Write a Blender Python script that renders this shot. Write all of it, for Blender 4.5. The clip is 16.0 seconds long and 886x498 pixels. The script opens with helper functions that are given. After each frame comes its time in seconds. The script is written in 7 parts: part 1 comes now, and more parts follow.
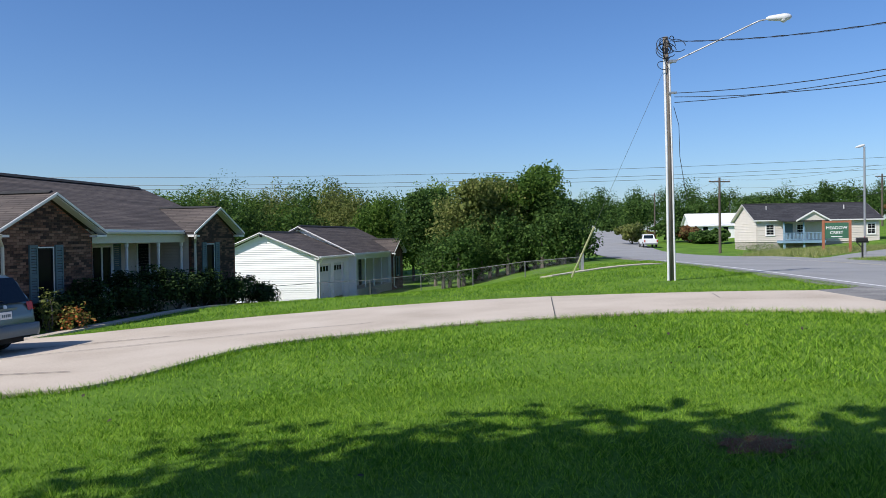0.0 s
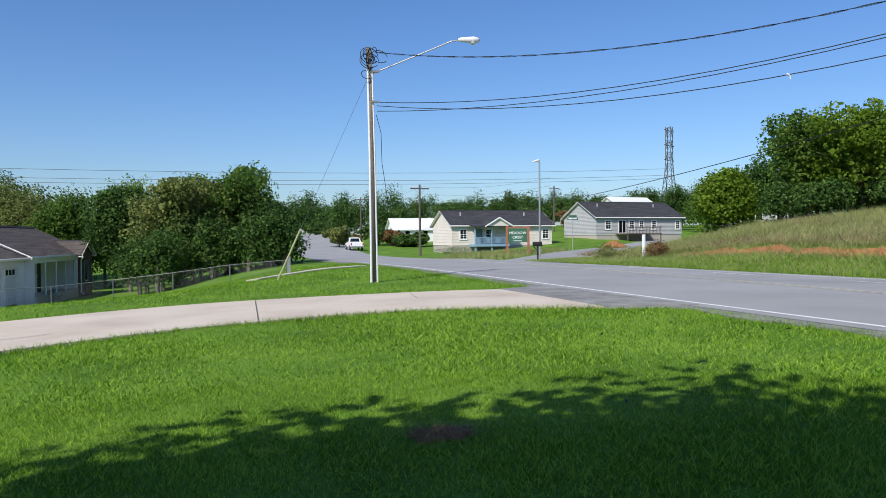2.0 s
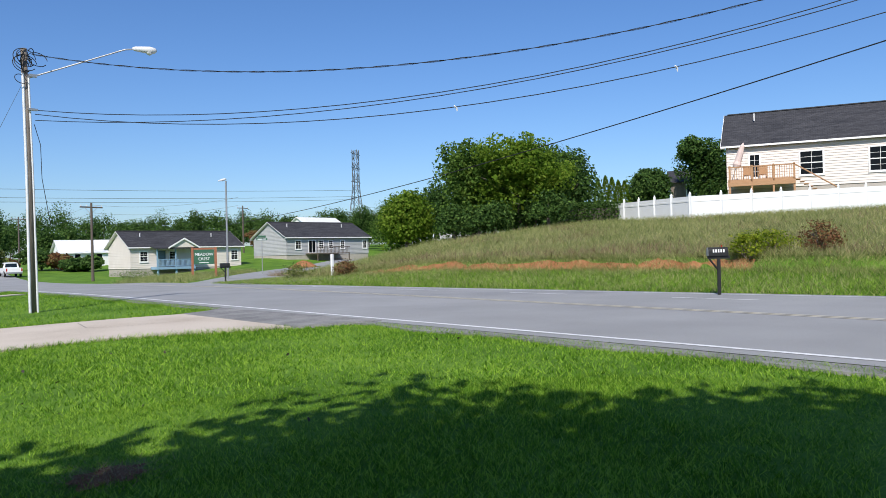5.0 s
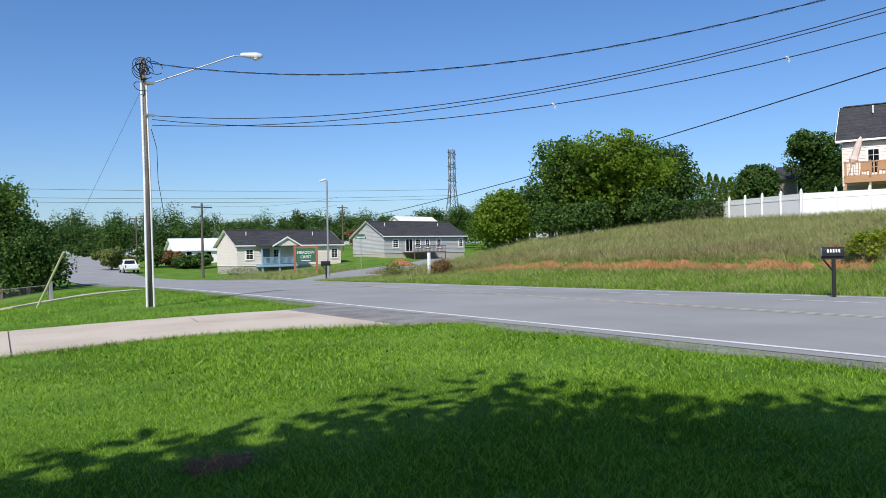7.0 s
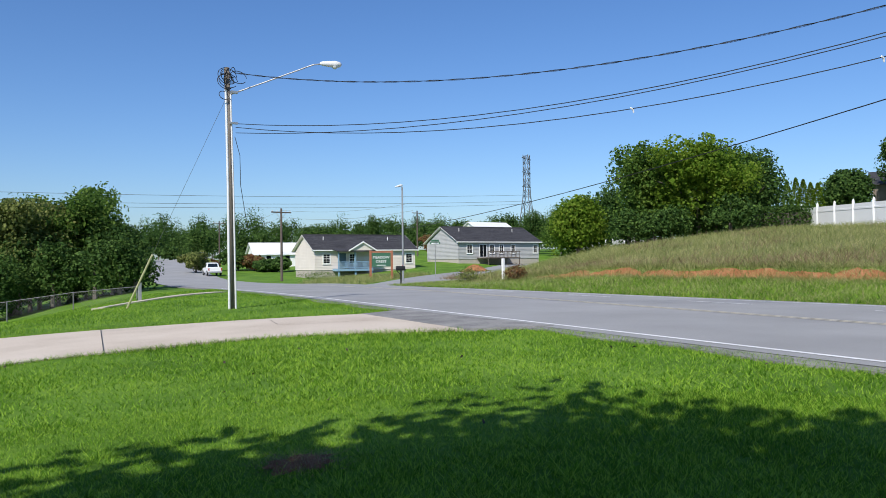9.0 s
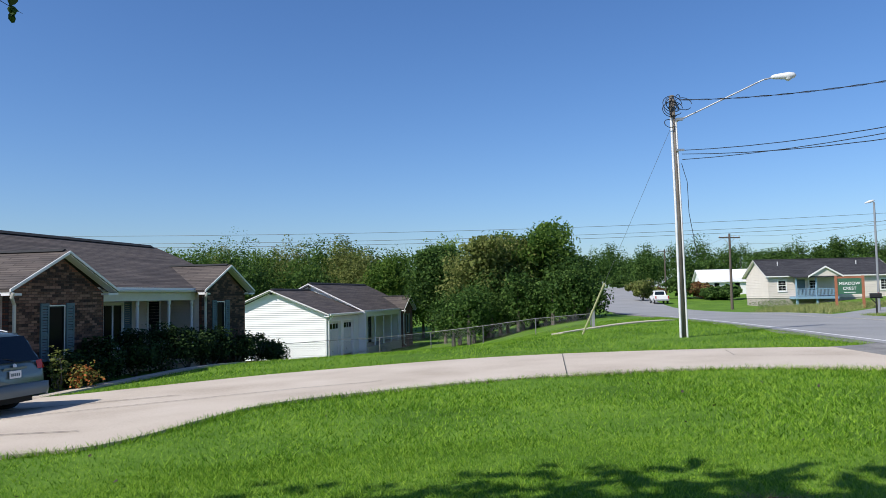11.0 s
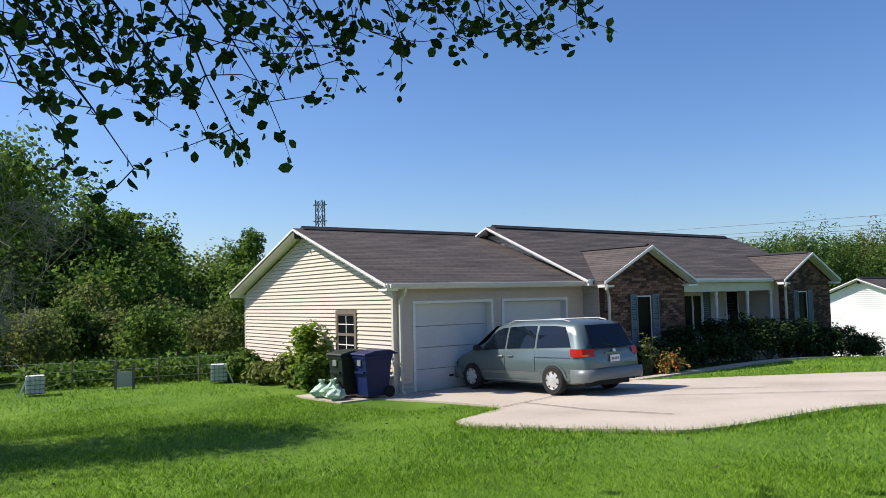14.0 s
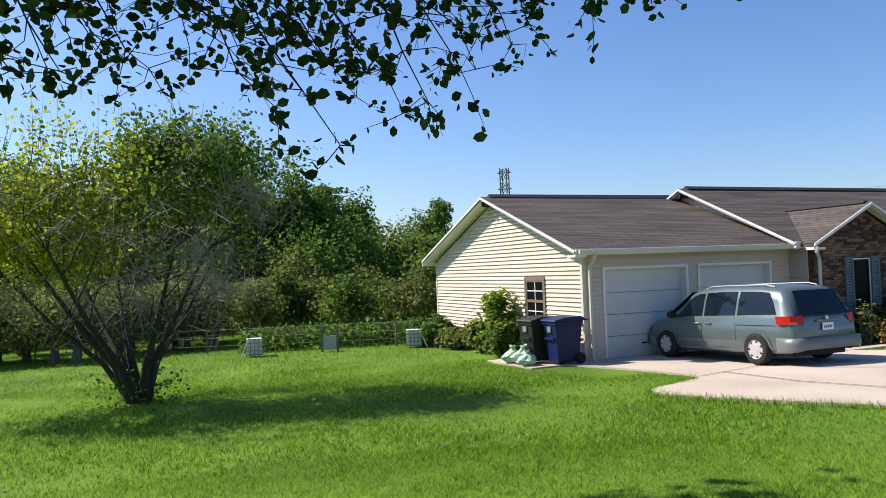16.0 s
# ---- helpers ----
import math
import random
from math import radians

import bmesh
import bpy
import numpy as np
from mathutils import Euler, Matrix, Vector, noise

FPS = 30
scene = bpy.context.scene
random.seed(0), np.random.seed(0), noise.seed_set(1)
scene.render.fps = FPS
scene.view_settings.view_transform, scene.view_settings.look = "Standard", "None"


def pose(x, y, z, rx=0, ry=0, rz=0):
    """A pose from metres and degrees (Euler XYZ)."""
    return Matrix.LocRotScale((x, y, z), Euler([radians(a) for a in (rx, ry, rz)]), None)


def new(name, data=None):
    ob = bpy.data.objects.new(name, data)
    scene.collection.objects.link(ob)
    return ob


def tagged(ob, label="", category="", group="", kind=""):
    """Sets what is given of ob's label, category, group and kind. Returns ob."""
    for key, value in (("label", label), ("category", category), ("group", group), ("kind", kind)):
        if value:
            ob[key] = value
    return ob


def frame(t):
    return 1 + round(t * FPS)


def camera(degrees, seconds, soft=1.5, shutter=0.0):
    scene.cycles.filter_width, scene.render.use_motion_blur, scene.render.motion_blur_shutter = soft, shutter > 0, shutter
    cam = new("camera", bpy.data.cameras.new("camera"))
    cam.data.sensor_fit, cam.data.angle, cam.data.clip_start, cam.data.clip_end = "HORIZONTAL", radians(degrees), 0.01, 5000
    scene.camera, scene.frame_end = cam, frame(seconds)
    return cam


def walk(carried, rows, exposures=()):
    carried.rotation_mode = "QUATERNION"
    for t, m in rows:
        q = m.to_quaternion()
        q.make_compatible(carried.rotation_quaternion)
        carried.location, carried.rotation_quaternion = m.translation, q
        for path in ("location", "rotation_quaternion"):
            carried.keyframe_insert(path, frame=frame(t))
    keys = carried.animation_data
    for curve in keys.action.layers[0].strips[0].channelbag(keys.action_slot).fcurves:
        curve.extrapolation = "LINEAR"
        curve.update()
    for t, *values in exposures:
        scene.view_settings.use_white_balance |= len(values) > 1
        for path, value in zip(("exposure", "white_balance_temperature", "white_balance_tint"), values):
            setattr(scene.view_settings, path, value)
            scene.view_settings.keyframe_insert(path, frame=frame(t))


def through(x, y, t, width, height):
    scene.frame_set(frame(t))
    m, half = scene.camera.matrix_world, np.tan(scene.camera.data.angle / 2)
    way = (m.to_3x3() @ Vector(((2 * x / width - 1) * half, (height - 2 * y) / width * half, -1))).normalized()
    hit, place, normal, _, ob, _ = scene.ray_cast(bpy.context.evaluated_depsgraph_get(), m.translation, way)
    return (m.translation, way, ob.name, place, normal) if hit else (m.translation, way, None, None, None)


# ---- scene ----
cam = camera(60.2, 16.0, 0.7)
ARM, EYE = 0.25, 1.6   # the phone is held out and swings round with the body
ROWS = [   # seconds, yaw, pitch, roll
    (0, 0, -0.82, 0.85),
    (0.5, -6.47, -0.97, 0.87),
    (1, -12.09, -1, 0.88),
    (1.5, -17.01, -1.02, 0.79),
    (2, -21.58, -0.86, 0.47),
    (2.5, -26.89, -0.4, 0.54),
    (3, -32.2, 0.08, 0.57),
    (3.5, -37.98, 0.35, 0.93),
    (3.7, -40.14, 0.38, 1.14),
    (4.75, -44.6, 0.3, 1.45),
    (5.8, -41.77, 0.2, 1.31),
    (6, -40.64, 0.27, 1.36),
    (6.5, -38.73, 0.35, 1.3),
    (7, -37.27, 0.35, 1.2),
    (7.5, -36.55, 0.34, 0.91),
    (8, -36.06, 0.34, 0.72),
    (8.2, -35.93, 0.34, 0.72),
    (9.3, -28.6, 1.25, 0.65),
    (10.3, -11.67, 2.77, 0.72),
    (10.5, -7.17, 3.06, 0.93),
    (11, 0.74, 3.46, 1.03),
    (11.5, 6.93, 3.58, 1.09),
    (12, 14.22, 3.64, 1.04),
    (12.5, 23.19, 3.75, 1.03),
    (13, 31.33, 3.93, 0.78),
    (13.5, 37.32, 3.86, 1.12),
    (14, 41.74, 3.66, 1.41),
    (14.5, 45.38, 3.18, 1.65),
    (15, 49.05, 2.41, 1.9),
    (15.5, 52.96, 1.92, 2.06),
    (16, 55.6, 1.6, 2.08),
]
walk(cam, [(t, pose(-math.sin(radians(yaw)) * ARM, (math.cos(radians(yaw)) - 1) * ARM, EYE, 90 + pitch, roll, yaw)) for t, yaw, pitch, roll in ROWS],
     exposures=[(0, 0.06, 6600, 9), (2, 0.08, 6600, 8), (8.2, 0.08, 6620, 8), (10.5, 0.08, 6600, 8), (12, 0.13, 6650, 9), (13, 0.2, 6750, 10), (14.5, 0.35, 7050, 11), (16, 0.48, 7250, 12)])

# ---- world, sun, exposure ----
SUN_TO = Vector((0.88, 0.60, -1.0)).normalized()      # the way the sunlight travels
world = bpy.data.worlds.new("sky")
scene.world = world
world.use_nodes = True
wn = world.node_tree
wn.nodes.clear()
w_out, w_bg, w_sky = wn.nodes.new("ShaderNodeOutputWorld"), wn.nodes.new("ShaderNodeBackground"), wn.nodes.new("ShaderNodeTexSky")
w_sky.sky_type, w_sky.sun_disc = "NISHITA", False
w_sky.sun_elevation, w_sky.sun_rotation = math.asin(-SUN_TO.z), math.atan2(-SUN_TO.x, -SUN_TO.y)
w_sky.air_density, w_sky.dust_density, w_sky.ozone_density = 1.0, 0.75, 2.2
w_bg.inputs["Strength"].default_value = 0.106
w_sat = wn.nodes.new("ShaderNodeHueSaturation")
w_sat.inputs["Saturation"].default_value = 1.15
w_tint = wn.nodes.new("ShaderNodeMixRGB")
w_tint.blend_type, w_tint.inputs[0].default_value = "MULTIPLY", 1.0
w_tint.inputs[2].default_value = (0.80, 0.955, 1.25, 1)
wn.links.new(w_sky.outputs[0], w_sat.inputs["Color"])
wn.links.new(w_sat.outputs[0], w_tint.inputs[1])
wn.links.new(w_tint.outputs[0], w_bg.inputs["Color"])
wn.links.new(w_bg.outputs[0], w_out.inputs["Surface"])
sun = new("sun", bpy.data.lights.new("sun", "SUN"))
sun.data.energy, sun.data.angle, sun.data.color = 5.0, radians(0.55), (1.0, 0.955, 0.90)
sun.rotation_euler = SUN_TO.to_track_quat("-Z", "Y").to_euler()


# ---- materials ----
def material(name, colours, scale=4.0, rough=0.8, metal=0.0, bump=0.0, fine=60.0, spec=0.3, per_object=0.0, per_island=0.0, stretch=(1, 1, 1), coords="Object", detail=6.0):
    """Principled surface; two noises (broad and fine) mix the colours, and the fine one gives the relief."""
    m = bpy.data.materials.new(name)
    m.use_nodes = True
    t = m.node_tree
    b = t.nodes["Principled BSDF"]
    b.inputs["Roughness"].default_value, b.inputs["Metallic"].default_value = rough, metal
    b.inputs["Specular IOR Level"].default_value = spec
    co, mp = t.nodes.new("ShaderNodeTexCoord"), t.nodes.new("ShaderNodeMapping")
    mp.inputs["Scale"].default_value = stretch
    t.links.new(co.outputs[coords], mp.inputs["Vector"])
    n1, n2 = t.nodes.new("ShaderNodeTexNoise"), t.nodes.new("ShaderNodeTexNoise")
    for n, s in ((n1, scale), (n2, fine)):
        n.inputs["Scale"].default_value, n.inputs["Detail"].default_value = s, detail
        t.links.new(mp.outputs[0], n.inputs["Vector"])
    add = t.nodes.new("ShaderNodeMath")
    add.operation, add.inputs[1].default_value = "MULTIPLY_ADD", 0.55
    half = t.nodes.new("ShaderNodeMath")
    half.operation, half.inputs[1].default_value = "MULTIPLY", 0.45
    t.links.new(n2.outputs["Fac"], half.inputs[0])
    t.links.new(n1.outputs["Fac"], add.inputs[0])
    t.links.new(half.outputs[0], add.inputs[2])
    last = add
    for amount, node, out in ((per_object, "ShaderNodeObjectInfo", "Random"), (per_island, "ShaderNodeNewGeometry", "Random Per Island")):
        if amount:
            info, c, a = t.nodes.new(node), t.nodes.new("ShaderNodeMath"), t.nodes.new("ShaderNodeMath")
            c.operation, c.inputs[1].default_value, c.inputs[2].default_value = "MULTIPLY_ADD", amount, -amount / 2
            a.operation = "ADD"
            t.links.new(info.outputs[out], c.inputs[0])
            t.links.new(c.outputs[0], a.inputs[0])
            t.links.new(last.outputs[0], a.inputs[1])
            last = a
    ramp = t.nodes.new("ShaderNodeValToRGB")
    r = ramp.color_ramp
    while len(r.elements) < len(colours):
        r.elements.new(0.5)
    for i, c in enumerate(colours):
        r.elements[i].position = 0.5 if len(colours) == 1 else 0.3 + 0.4 * i / (len(colours) - 1)
        r.elements[i].color = (*c, 1)
    t.links.new(last.outputs[0], ramp.inputs[0])
    t.links.new(ramp.outputs[0], b.inputs["Base Color"])
    if bump:
        bp = t.nodes.new("ShaderNodeBump")
        bp.inputs["Strength"].default_value, bp.inputs["Distance"].default_value = bump, 0.02
        t.links.new(n2.outputs["Fac"], bp.inputs["Height"])
        t.links.new(bp.outputs[0], b.inputs["Normal"])
    return m


def grey(v, warm=0.0):
    return (v * (1 + warm), v, v * (1 - warm))


def leafy(name, colours, through=0.35, **more):
    """A leaf: the plain surface mixed with light that comes through the blade."""
    m = material(name, colours, rough=0.6, spec=0.1, **more)
    t = m.node_tree
    b, out = t.nodes["Principled BSDF"], t.nodes["Material Output"]
    tr, mix = t.nodes.new("ShaderNodeBsdfTranslucent"), t.nodes.new("ShaderNodeMixShader")
    mix.inputs[0].default_value = through
    t.links.new(b.inputs["Base Color"].links[0].from_socket, tr.inputs["Color"])
    t.links.new(b.outputs[0], mix.inputs[1])
    t.links.new(tr.outputs[0], mix.inputs[2])
    t.links.new(mix.outputs[0], out.inputs["Surface"])
    return m


def coursed(name, colours, joint, width, height, gap, rough=0.85, bump=0.5, streak=0.0, axes="XZ"):
    """Courses of bricks or shingles, with joints, mixed tones and broad weather stains."""
    m = bpy.data.materials.new(name)
    m.use_nodes = True
    t = m.node_tree
    b = t.nodes["Principled BSDF"]
    b.inputs["Roughness"].default_value, b.inputs["Specular IOR Level"].default_value = rough, 0.2
    co = t.nodes.new("ShaderNodeTexCoord")
    br = t.nodes.new("ShaderNodeTexBrick")
    t.links.new(co.outputs["UV"], br.inputs["Vector"])
    br.inputs["Scale"].default_value = 1.0
    br.inputs["Color1"].default_value, br.inputs["Color2"].default_value = (*colours[0], 1), (*colours[1], 1)
    br.inputs["Mortar"].default_value = (*joint, 1)
    br.inputs["Brick Width"].default_value, br.inputs["Row Height"].default_value = width, height
    br.inputs["Mortar Size"].default_value, br.inputs["Mortar Smooth"].default_value = gap, 0.2
    n = t.nodes.new("ShaderNodeTexNoise")
    mp = t.nodes.new("ShaderNodeMapping")
    mp.inputs["Scale"].default_value = (1.0 - 0.85 * streak, 1.0 + 1.8 * streak, 1.0)
    n.inputs["Scale"].default_value, n.inputs["Detail"].default_value = 1.3, 8.0
    t.links.new(co.outputs["UV"], mp.inputs["Vector"])
    t.links.new(mp.outputs[0], n.inputs["Vector"])
    ramp = t.nodes.new("ShaderNodeValToRGB")
    ramp.color_ramp.elements[0].position, ramp.color_ramp.elements[1].position = 0.3, 0.7
    ramp.color_ramp.elements[0].color, ramp.color_ramp.elements[1].color = (0.55, 0.55, 0.57, 1), (1.25, 1.2, 1.15, 1)
    mix = t.nodes.new("ShaderNodeMixRGB")
    mix.blend_type, mix.inputs[0].default_value = "MULTIPLY", 0.9
    t.links.new(n.outputs["Fac"], ramp.inputs[0])
    t.links.new(br.outputs["Color"], mix.inputs[1])
    t.links.new(ramp.outputs[0], mix.inputs[2])
    t.links.new(mix.outputs[0], b.inputs["Base Color"])
    bp = t.nodes.new("ShaderNodeBump")
    bp.invert = True
    bp.inputs["Strength"].default_value, bp.inputs["Distance"].default_value = bump, 0.01
    t.links.new(br.outputs["Fac"], bp.inputs["Height"])
    t.links.new(bp.outputs[0], b.inputs["Normal"])
    return m


def glass_dark(name, tint=(0.008, 0.01, 0.012), rough=0.12, gloss=0.06):
    m = material(name, [tint, tint], rough=rough, spec=gloss)
    return m


GRASS = material("lawn_soil", [(0.045, 0.1, 0.012), (0.098, 0.19, 0.022), (0.175, 0.285, 0.04)], scale=0.5, fine=22, rough=0.9, bump=0.9, spec=0.1)
FIELD = material("rough_field", [(0.09, 0.105, 0.04), (0.15, 0.155, 0.065), (0.23, 0.21, 0.105)], scale=0.35, fine=9, rough=0.95, bump=0.8, spec=0.05)
BLADE = leafy("grass_blade", [(0.075, 0.185, 0.012), (0.165, 0.335, 0.024), (0.32, 0.49, 0.06)], through=0.42, scale=0.5, fine=7, per_island=0.95)
TALL = leafy("tall_grass", [(0.15, 0.20, 0.055), (0.30, 0.33, 0.11), (0.5, 0.47, 0.22)], through=0.4, scale=0.4, fine=5, per_island=0.45)
SEED = leafy("seed_heads", [(0.16, 0.11, 0.06), (0.26, 0.19, 0.11), (0.36, 0.28, 0.17)], through=0.25, scale=0.4, fine=5, per_island=0.5)
EARTH = material("red_clay", [(0.17, 0.07, 0.034), (0.30, 0.13, 0.06), (0.42, 0.22, 0.115)], scale=2.5, fine=18, rough=0.95, bump=1.0, spec=0.05)
BARE = material("bare_soil", [(0.13, 0.05, 0.026), (0.22, 0.095, 0.052), (0.32, 0.18, 0.1)], scale=6, fine=50, rough=0.95, bump=1.0, spec=0.05)
ASPHALT = material("asphalt", [(0.235, 0.235, 0.235), (0.285, 0.285, 0.285), (0.335, 0.335, 0.335)], scale=0.35, fine=90, rough=0.85, bump=0.5, spec=0.2)
OLD_ASPHALT = material("worn_asphalt", [(0.12, 0.12, 0.12), (0.22, 0.215, 0.21), (0.34, 0.33, 0.31)], scale=1.6, fine=28, rough=0.9, bump=0.8, spec=0.1)
CONCRETE = material("pale_concrete", [(0.37, 0.31, 0.25), (0.51, 0.44, 0.365), (0.59, 0.52, 0.445)], scale=0.5, fine=38, rough=0.9, bump=0.35, spec=0.15)
CRACK = material("joint_dark", [grey(0.05), grey(0.09)], scale=5, rough=0.95)
LINE_W = material("road_paint_white", [grey(0.55), grey(0.8)], scale=3, fine=40, rough=0.7)
LINE_Y = material("road_paint_yellow", [(0.46, 0.41, 0.31), (0.6, 0.55, 0.45)], scale=3, fine=40, rough=0.7)
SIDE_CREAM = material("cream_siding", [(0.57, 0.488, 0.405), (0.63, 0.543, 0.458), (0.66, 0.575, 0.49)], scale=0.8, fine=25, rough=0.55, spec=0.3)
SIDE_WHITE = material("white_siding", [grey(0.74, 0.02), grey(0.80, 0.02), grey(0.82, 0.02)], scale=0.8, fine=25, rough=0.5)
SIDE_BEIGE = material("beige_siding", [(0.66, 0.59, 0.53), (0.74, 0.67, 0.61)], scale=0.8, fine=25, rough=0.6)
SIDE_GREY = material("grey_siding", [(0.36, 0.36, 0.36), (0.44, 0.44, 0.44)], scale=0.8, fine=25, rough=0.6)
TRIM = material("white_trim", [grey(0.74, 0.02), grey(0.82, 0.02)], scale=2, fine=30, rough=0.45)
TRIM_CREAM = material("cream_trim", [(0.60, 0.56, 0.47), (0.68, 0.64, 0.55)], scale=2, fine=30, rough=0.5)
DOOR_W = material("garage_door_white", [grey(0.58), grey(0.64), grey(0.66)], scale=1.2, fine=20, rough=0.4)
BRICK = coursed("red_brown_brick", [(0.26, 0.10, 0.06), (0.13, 0.055, 0.04)], (0.085, 0.065, 0.055), 0.21, 0.075, 0.012)
BRICK_UNIT = material("fired_brick", [(0.045, 0.026, 0.022), (0.15, 0.078, 0.055), (0.26, 0.145, 0.105)], scale=0.8, fine=30, rough=0.85, bump=0.3, per_object=0.55, per_island=0.55)
SHINGLE = coursed("brown_shingle", [(0.105, 0.09, 0.083), (0.135, 0.117, 0.107)], (0.05, 0.043, 0.04), 0.95, 0.14, 0.016, streak=0.8)
SHINGLE_D = coursed("charcoal_shingle", [(0.045, 0.046, 0.052), (0.07, 0.071, 0.08)], (0.03, 0.03, 0.034), 0.33, 0.14, 0.016, streak=0.8)
RIDGE = material("ridge_vent", [grey(0.025), grey(0.04)], rough=0.8)
PANE = glass_dark("window_pane")
SHUTTER = material("blue_grey_shutter", [(0.10, 0.15, 0.17), (0.14, 0.20, 0.22)], scale=3, fine=30, rough=0.6)
BROWN_TRIM = material("taupe_trim", [(0.16, 0.125, 0.10), (0.21, 0.17, 0.14)], scale=3, fine=30, rough=0.6)
DARK = material("dark_void", [grey(0.012), grey(0.02)], rough=0.9)
WOOD_POLE = material("weathered_pole", [(0.10, 0.085, 0.07), (0.17, 0.145, 0.12), (0.28, 0.25, 0.22)], scale=3, fine=30, rough=0.9, bump=0.6, stretch=(6, 6, 0.5))
WOOD_DARK = material("dark_pole", [(0.08, 0.065, 0.055), (0.15, 0.12, 0.10)], scale=3, fine=30, rough=0.9, bump=0.5, stretch=(6, 6, 0.5))
WOOD_DECK = material("stained_deck_wood", [(0.36, 0.20, 0.10), (0.46, 0.27, 0.15)], scale=3, fine=25, rough=0.75, stretch=(1, 1, 4))
WOOD_RED = material("red_brown_post", [(0.24, 0.09, 0.05), (0.34, 0.14, 0.08)], scale=3, fine=25, rough=0.8)
FENCE_GREY = material("weathered_chain_link", [grey(0.16), grey(0.24)], scale=5, fine=40, rough=0.6, metal=0.3)
METAL = material("galvanised", [grey(0.36), grey(0.48)], scale=5, fine=40, rough=0.45, metal=0.7)
BARK_DARK = material("dark_bark", [(0.035, 0.028, 0.024), (0.06, 0.05, 0.042), (0.10, 0.085, 0.07)], scale=6, fine=40, rough=0.95, bump=0.8, stretch=(3, 3, 0.6))
GALV = material("pale_galvanised_conduit", [grey(0.6), grey(0.72), grey(0.8)], scale=4, fine=30, rough=0.5, metal=0.15)
LAMP_GREY = material("lamp_housing", [grey(0.62), grey(0.72)], scale=5, rough=0.4)
CABLE = material("black_cable", [grey(0.012), grey(0.025)], rough=0.6)
FAINT = material("thin_conductor", [grey(0.16), grey(0.22)], rough=0.5, metal=0.5)
YELLOW = material("faded_yellow_guard", [(0.48, 0.44, 0.25), (0.62, 0.58, 0.38)], scale=4, fine=30, rough=0.6)
VINYL = material("white_vinyl", [grey(0.78), grey(0.83)], scale=1, fine=20, rough=0.4)
BLUE_PLASTIC = material("blue_plastic", [(0.004, 0.012, 0.07), (0.006, 0.018, 0.095)], scale=4, fine=40, rough=0.45)
GREEN_PLASTIC = material("dark_green_plastic", [(0.012, 0.018, 0.014), (0.02, 0.03, 0.024)], scale=4, fine=40, rough=0.5)
BAG = material("pale_green_bag", [(0.36, 0.52, 0.40), (0.52, 0.66, 0.54)], scale=8, fine=30, rough=0.35, bump=0.8)
SIGN_GREEN = material("sign_green", [(0.03, 0.10, 0.06), (0.045, 0.13, 0.08)], scale=3, rough=0.5)
WHITE = material("sign_white", [grey(0.78), grey(0.82)], rough=0.5)
BLUE_PORCH = material("blue_porch_paint", [(0.20, 0.32, 0.44), (0.26, 0.39, 0.52)], scale=3, rough=0.6)
PAINT_VAN = material("sage_blue_metallic_paint", [(0.115, 0.16, 0.17), (0.135, 0.185, 0.195)], scale=2, rough=0.24, metal=0.35, spec=0.7)
PAINT_LOW = material("dark_grey_cladding", [(0.14, 0.165, 0.17), (0.17, 0.195, 0.2)], scale=2, rough=0.4, metal=0.2)
PAINT_WHITE = material("white_car_paint", [grey(0.75), grey(0.80)], rough=0.25, spec=0.6)
CAR_GLASS = glass_dark("tinted_car_glass", (0.006, 0.012, 0.022), 0.03, 0.32)
RUBBER = material("tyre_rubber", [grey(0.015), grey(0.028)], scale=20, rough=0.85)
RIM = material("silver_wheel_cover", [grey(0.55), grey(0.65)], scale=8, rough=0.35, metal=0.4)
RED_LENS = material("red_lens", [(0.36, 0.012, 0.008), (0.46, 0.022, 0.012)], rough=0.2, spec=0.3)
AMBER = material("amber_lens", [(0.6, 0.14, 0.02), (0.7, 0.2, 0.03)], rough=0.15, spec=0.7)
CLEAR = material("clear_lens", [grey(0.55), grey(0.7)], rough=0.12, spec=0.7)
BLACK = material("black_plastic", [grey(0.012), grey(0.022)], rough=0.5)
BARK = material("grey_bark", [(0.07, 0.058, 0.048), (0.16, 0.135, 0.115), (0.24, 0.21, 0.18)], scale=4, fine=30, rough=0.95, bump=0.9, stretch=(3, 3, 0.6))
LEAF_NEAR = leafy("near_leaf", [(0.022, 0.05, 0.011), (0.04, 0.088, 0.016), (0.072, 0.135, 0.026)], through=0.25, per_island=0.5)
LEAF_DARK = leafy("dark_leaf", [(0.03, 0.068, 0.016), (0.06, 0.122, 0.027), (0.115, 0.195, 0.045)], through=0.4, scale=0.25, fine=3, per_island=0.5)
LEAF_SHRUB = leafy("shrub_leaf", [(0.014, 0.03, 0.01), (0.026, 0.052, 0.015), (0.05, 0.085, 0.022)], through=0.2, scale=0.6, fine=8, per_island=0.5)
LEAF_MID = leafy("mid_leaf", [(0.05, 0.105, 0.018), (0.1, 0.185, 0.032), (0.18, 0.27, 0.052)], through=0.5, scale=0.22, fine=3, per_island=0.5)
LEAF_BRIGHT = leafy("bright_leaf", [(0.09, 0.17, 0.016), (0.165, 0.27, 0.028), (0.27, 0.36, 0.05)], through=0.6, scale=0.25, fine=3, per_island=0.45)
# weeds, and the sunlit side of the ornamental crown
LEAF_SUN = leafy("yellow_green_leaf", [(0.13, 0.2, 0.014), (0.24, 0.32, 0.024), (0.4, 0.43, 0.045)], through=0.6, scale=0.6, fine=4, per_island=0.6)
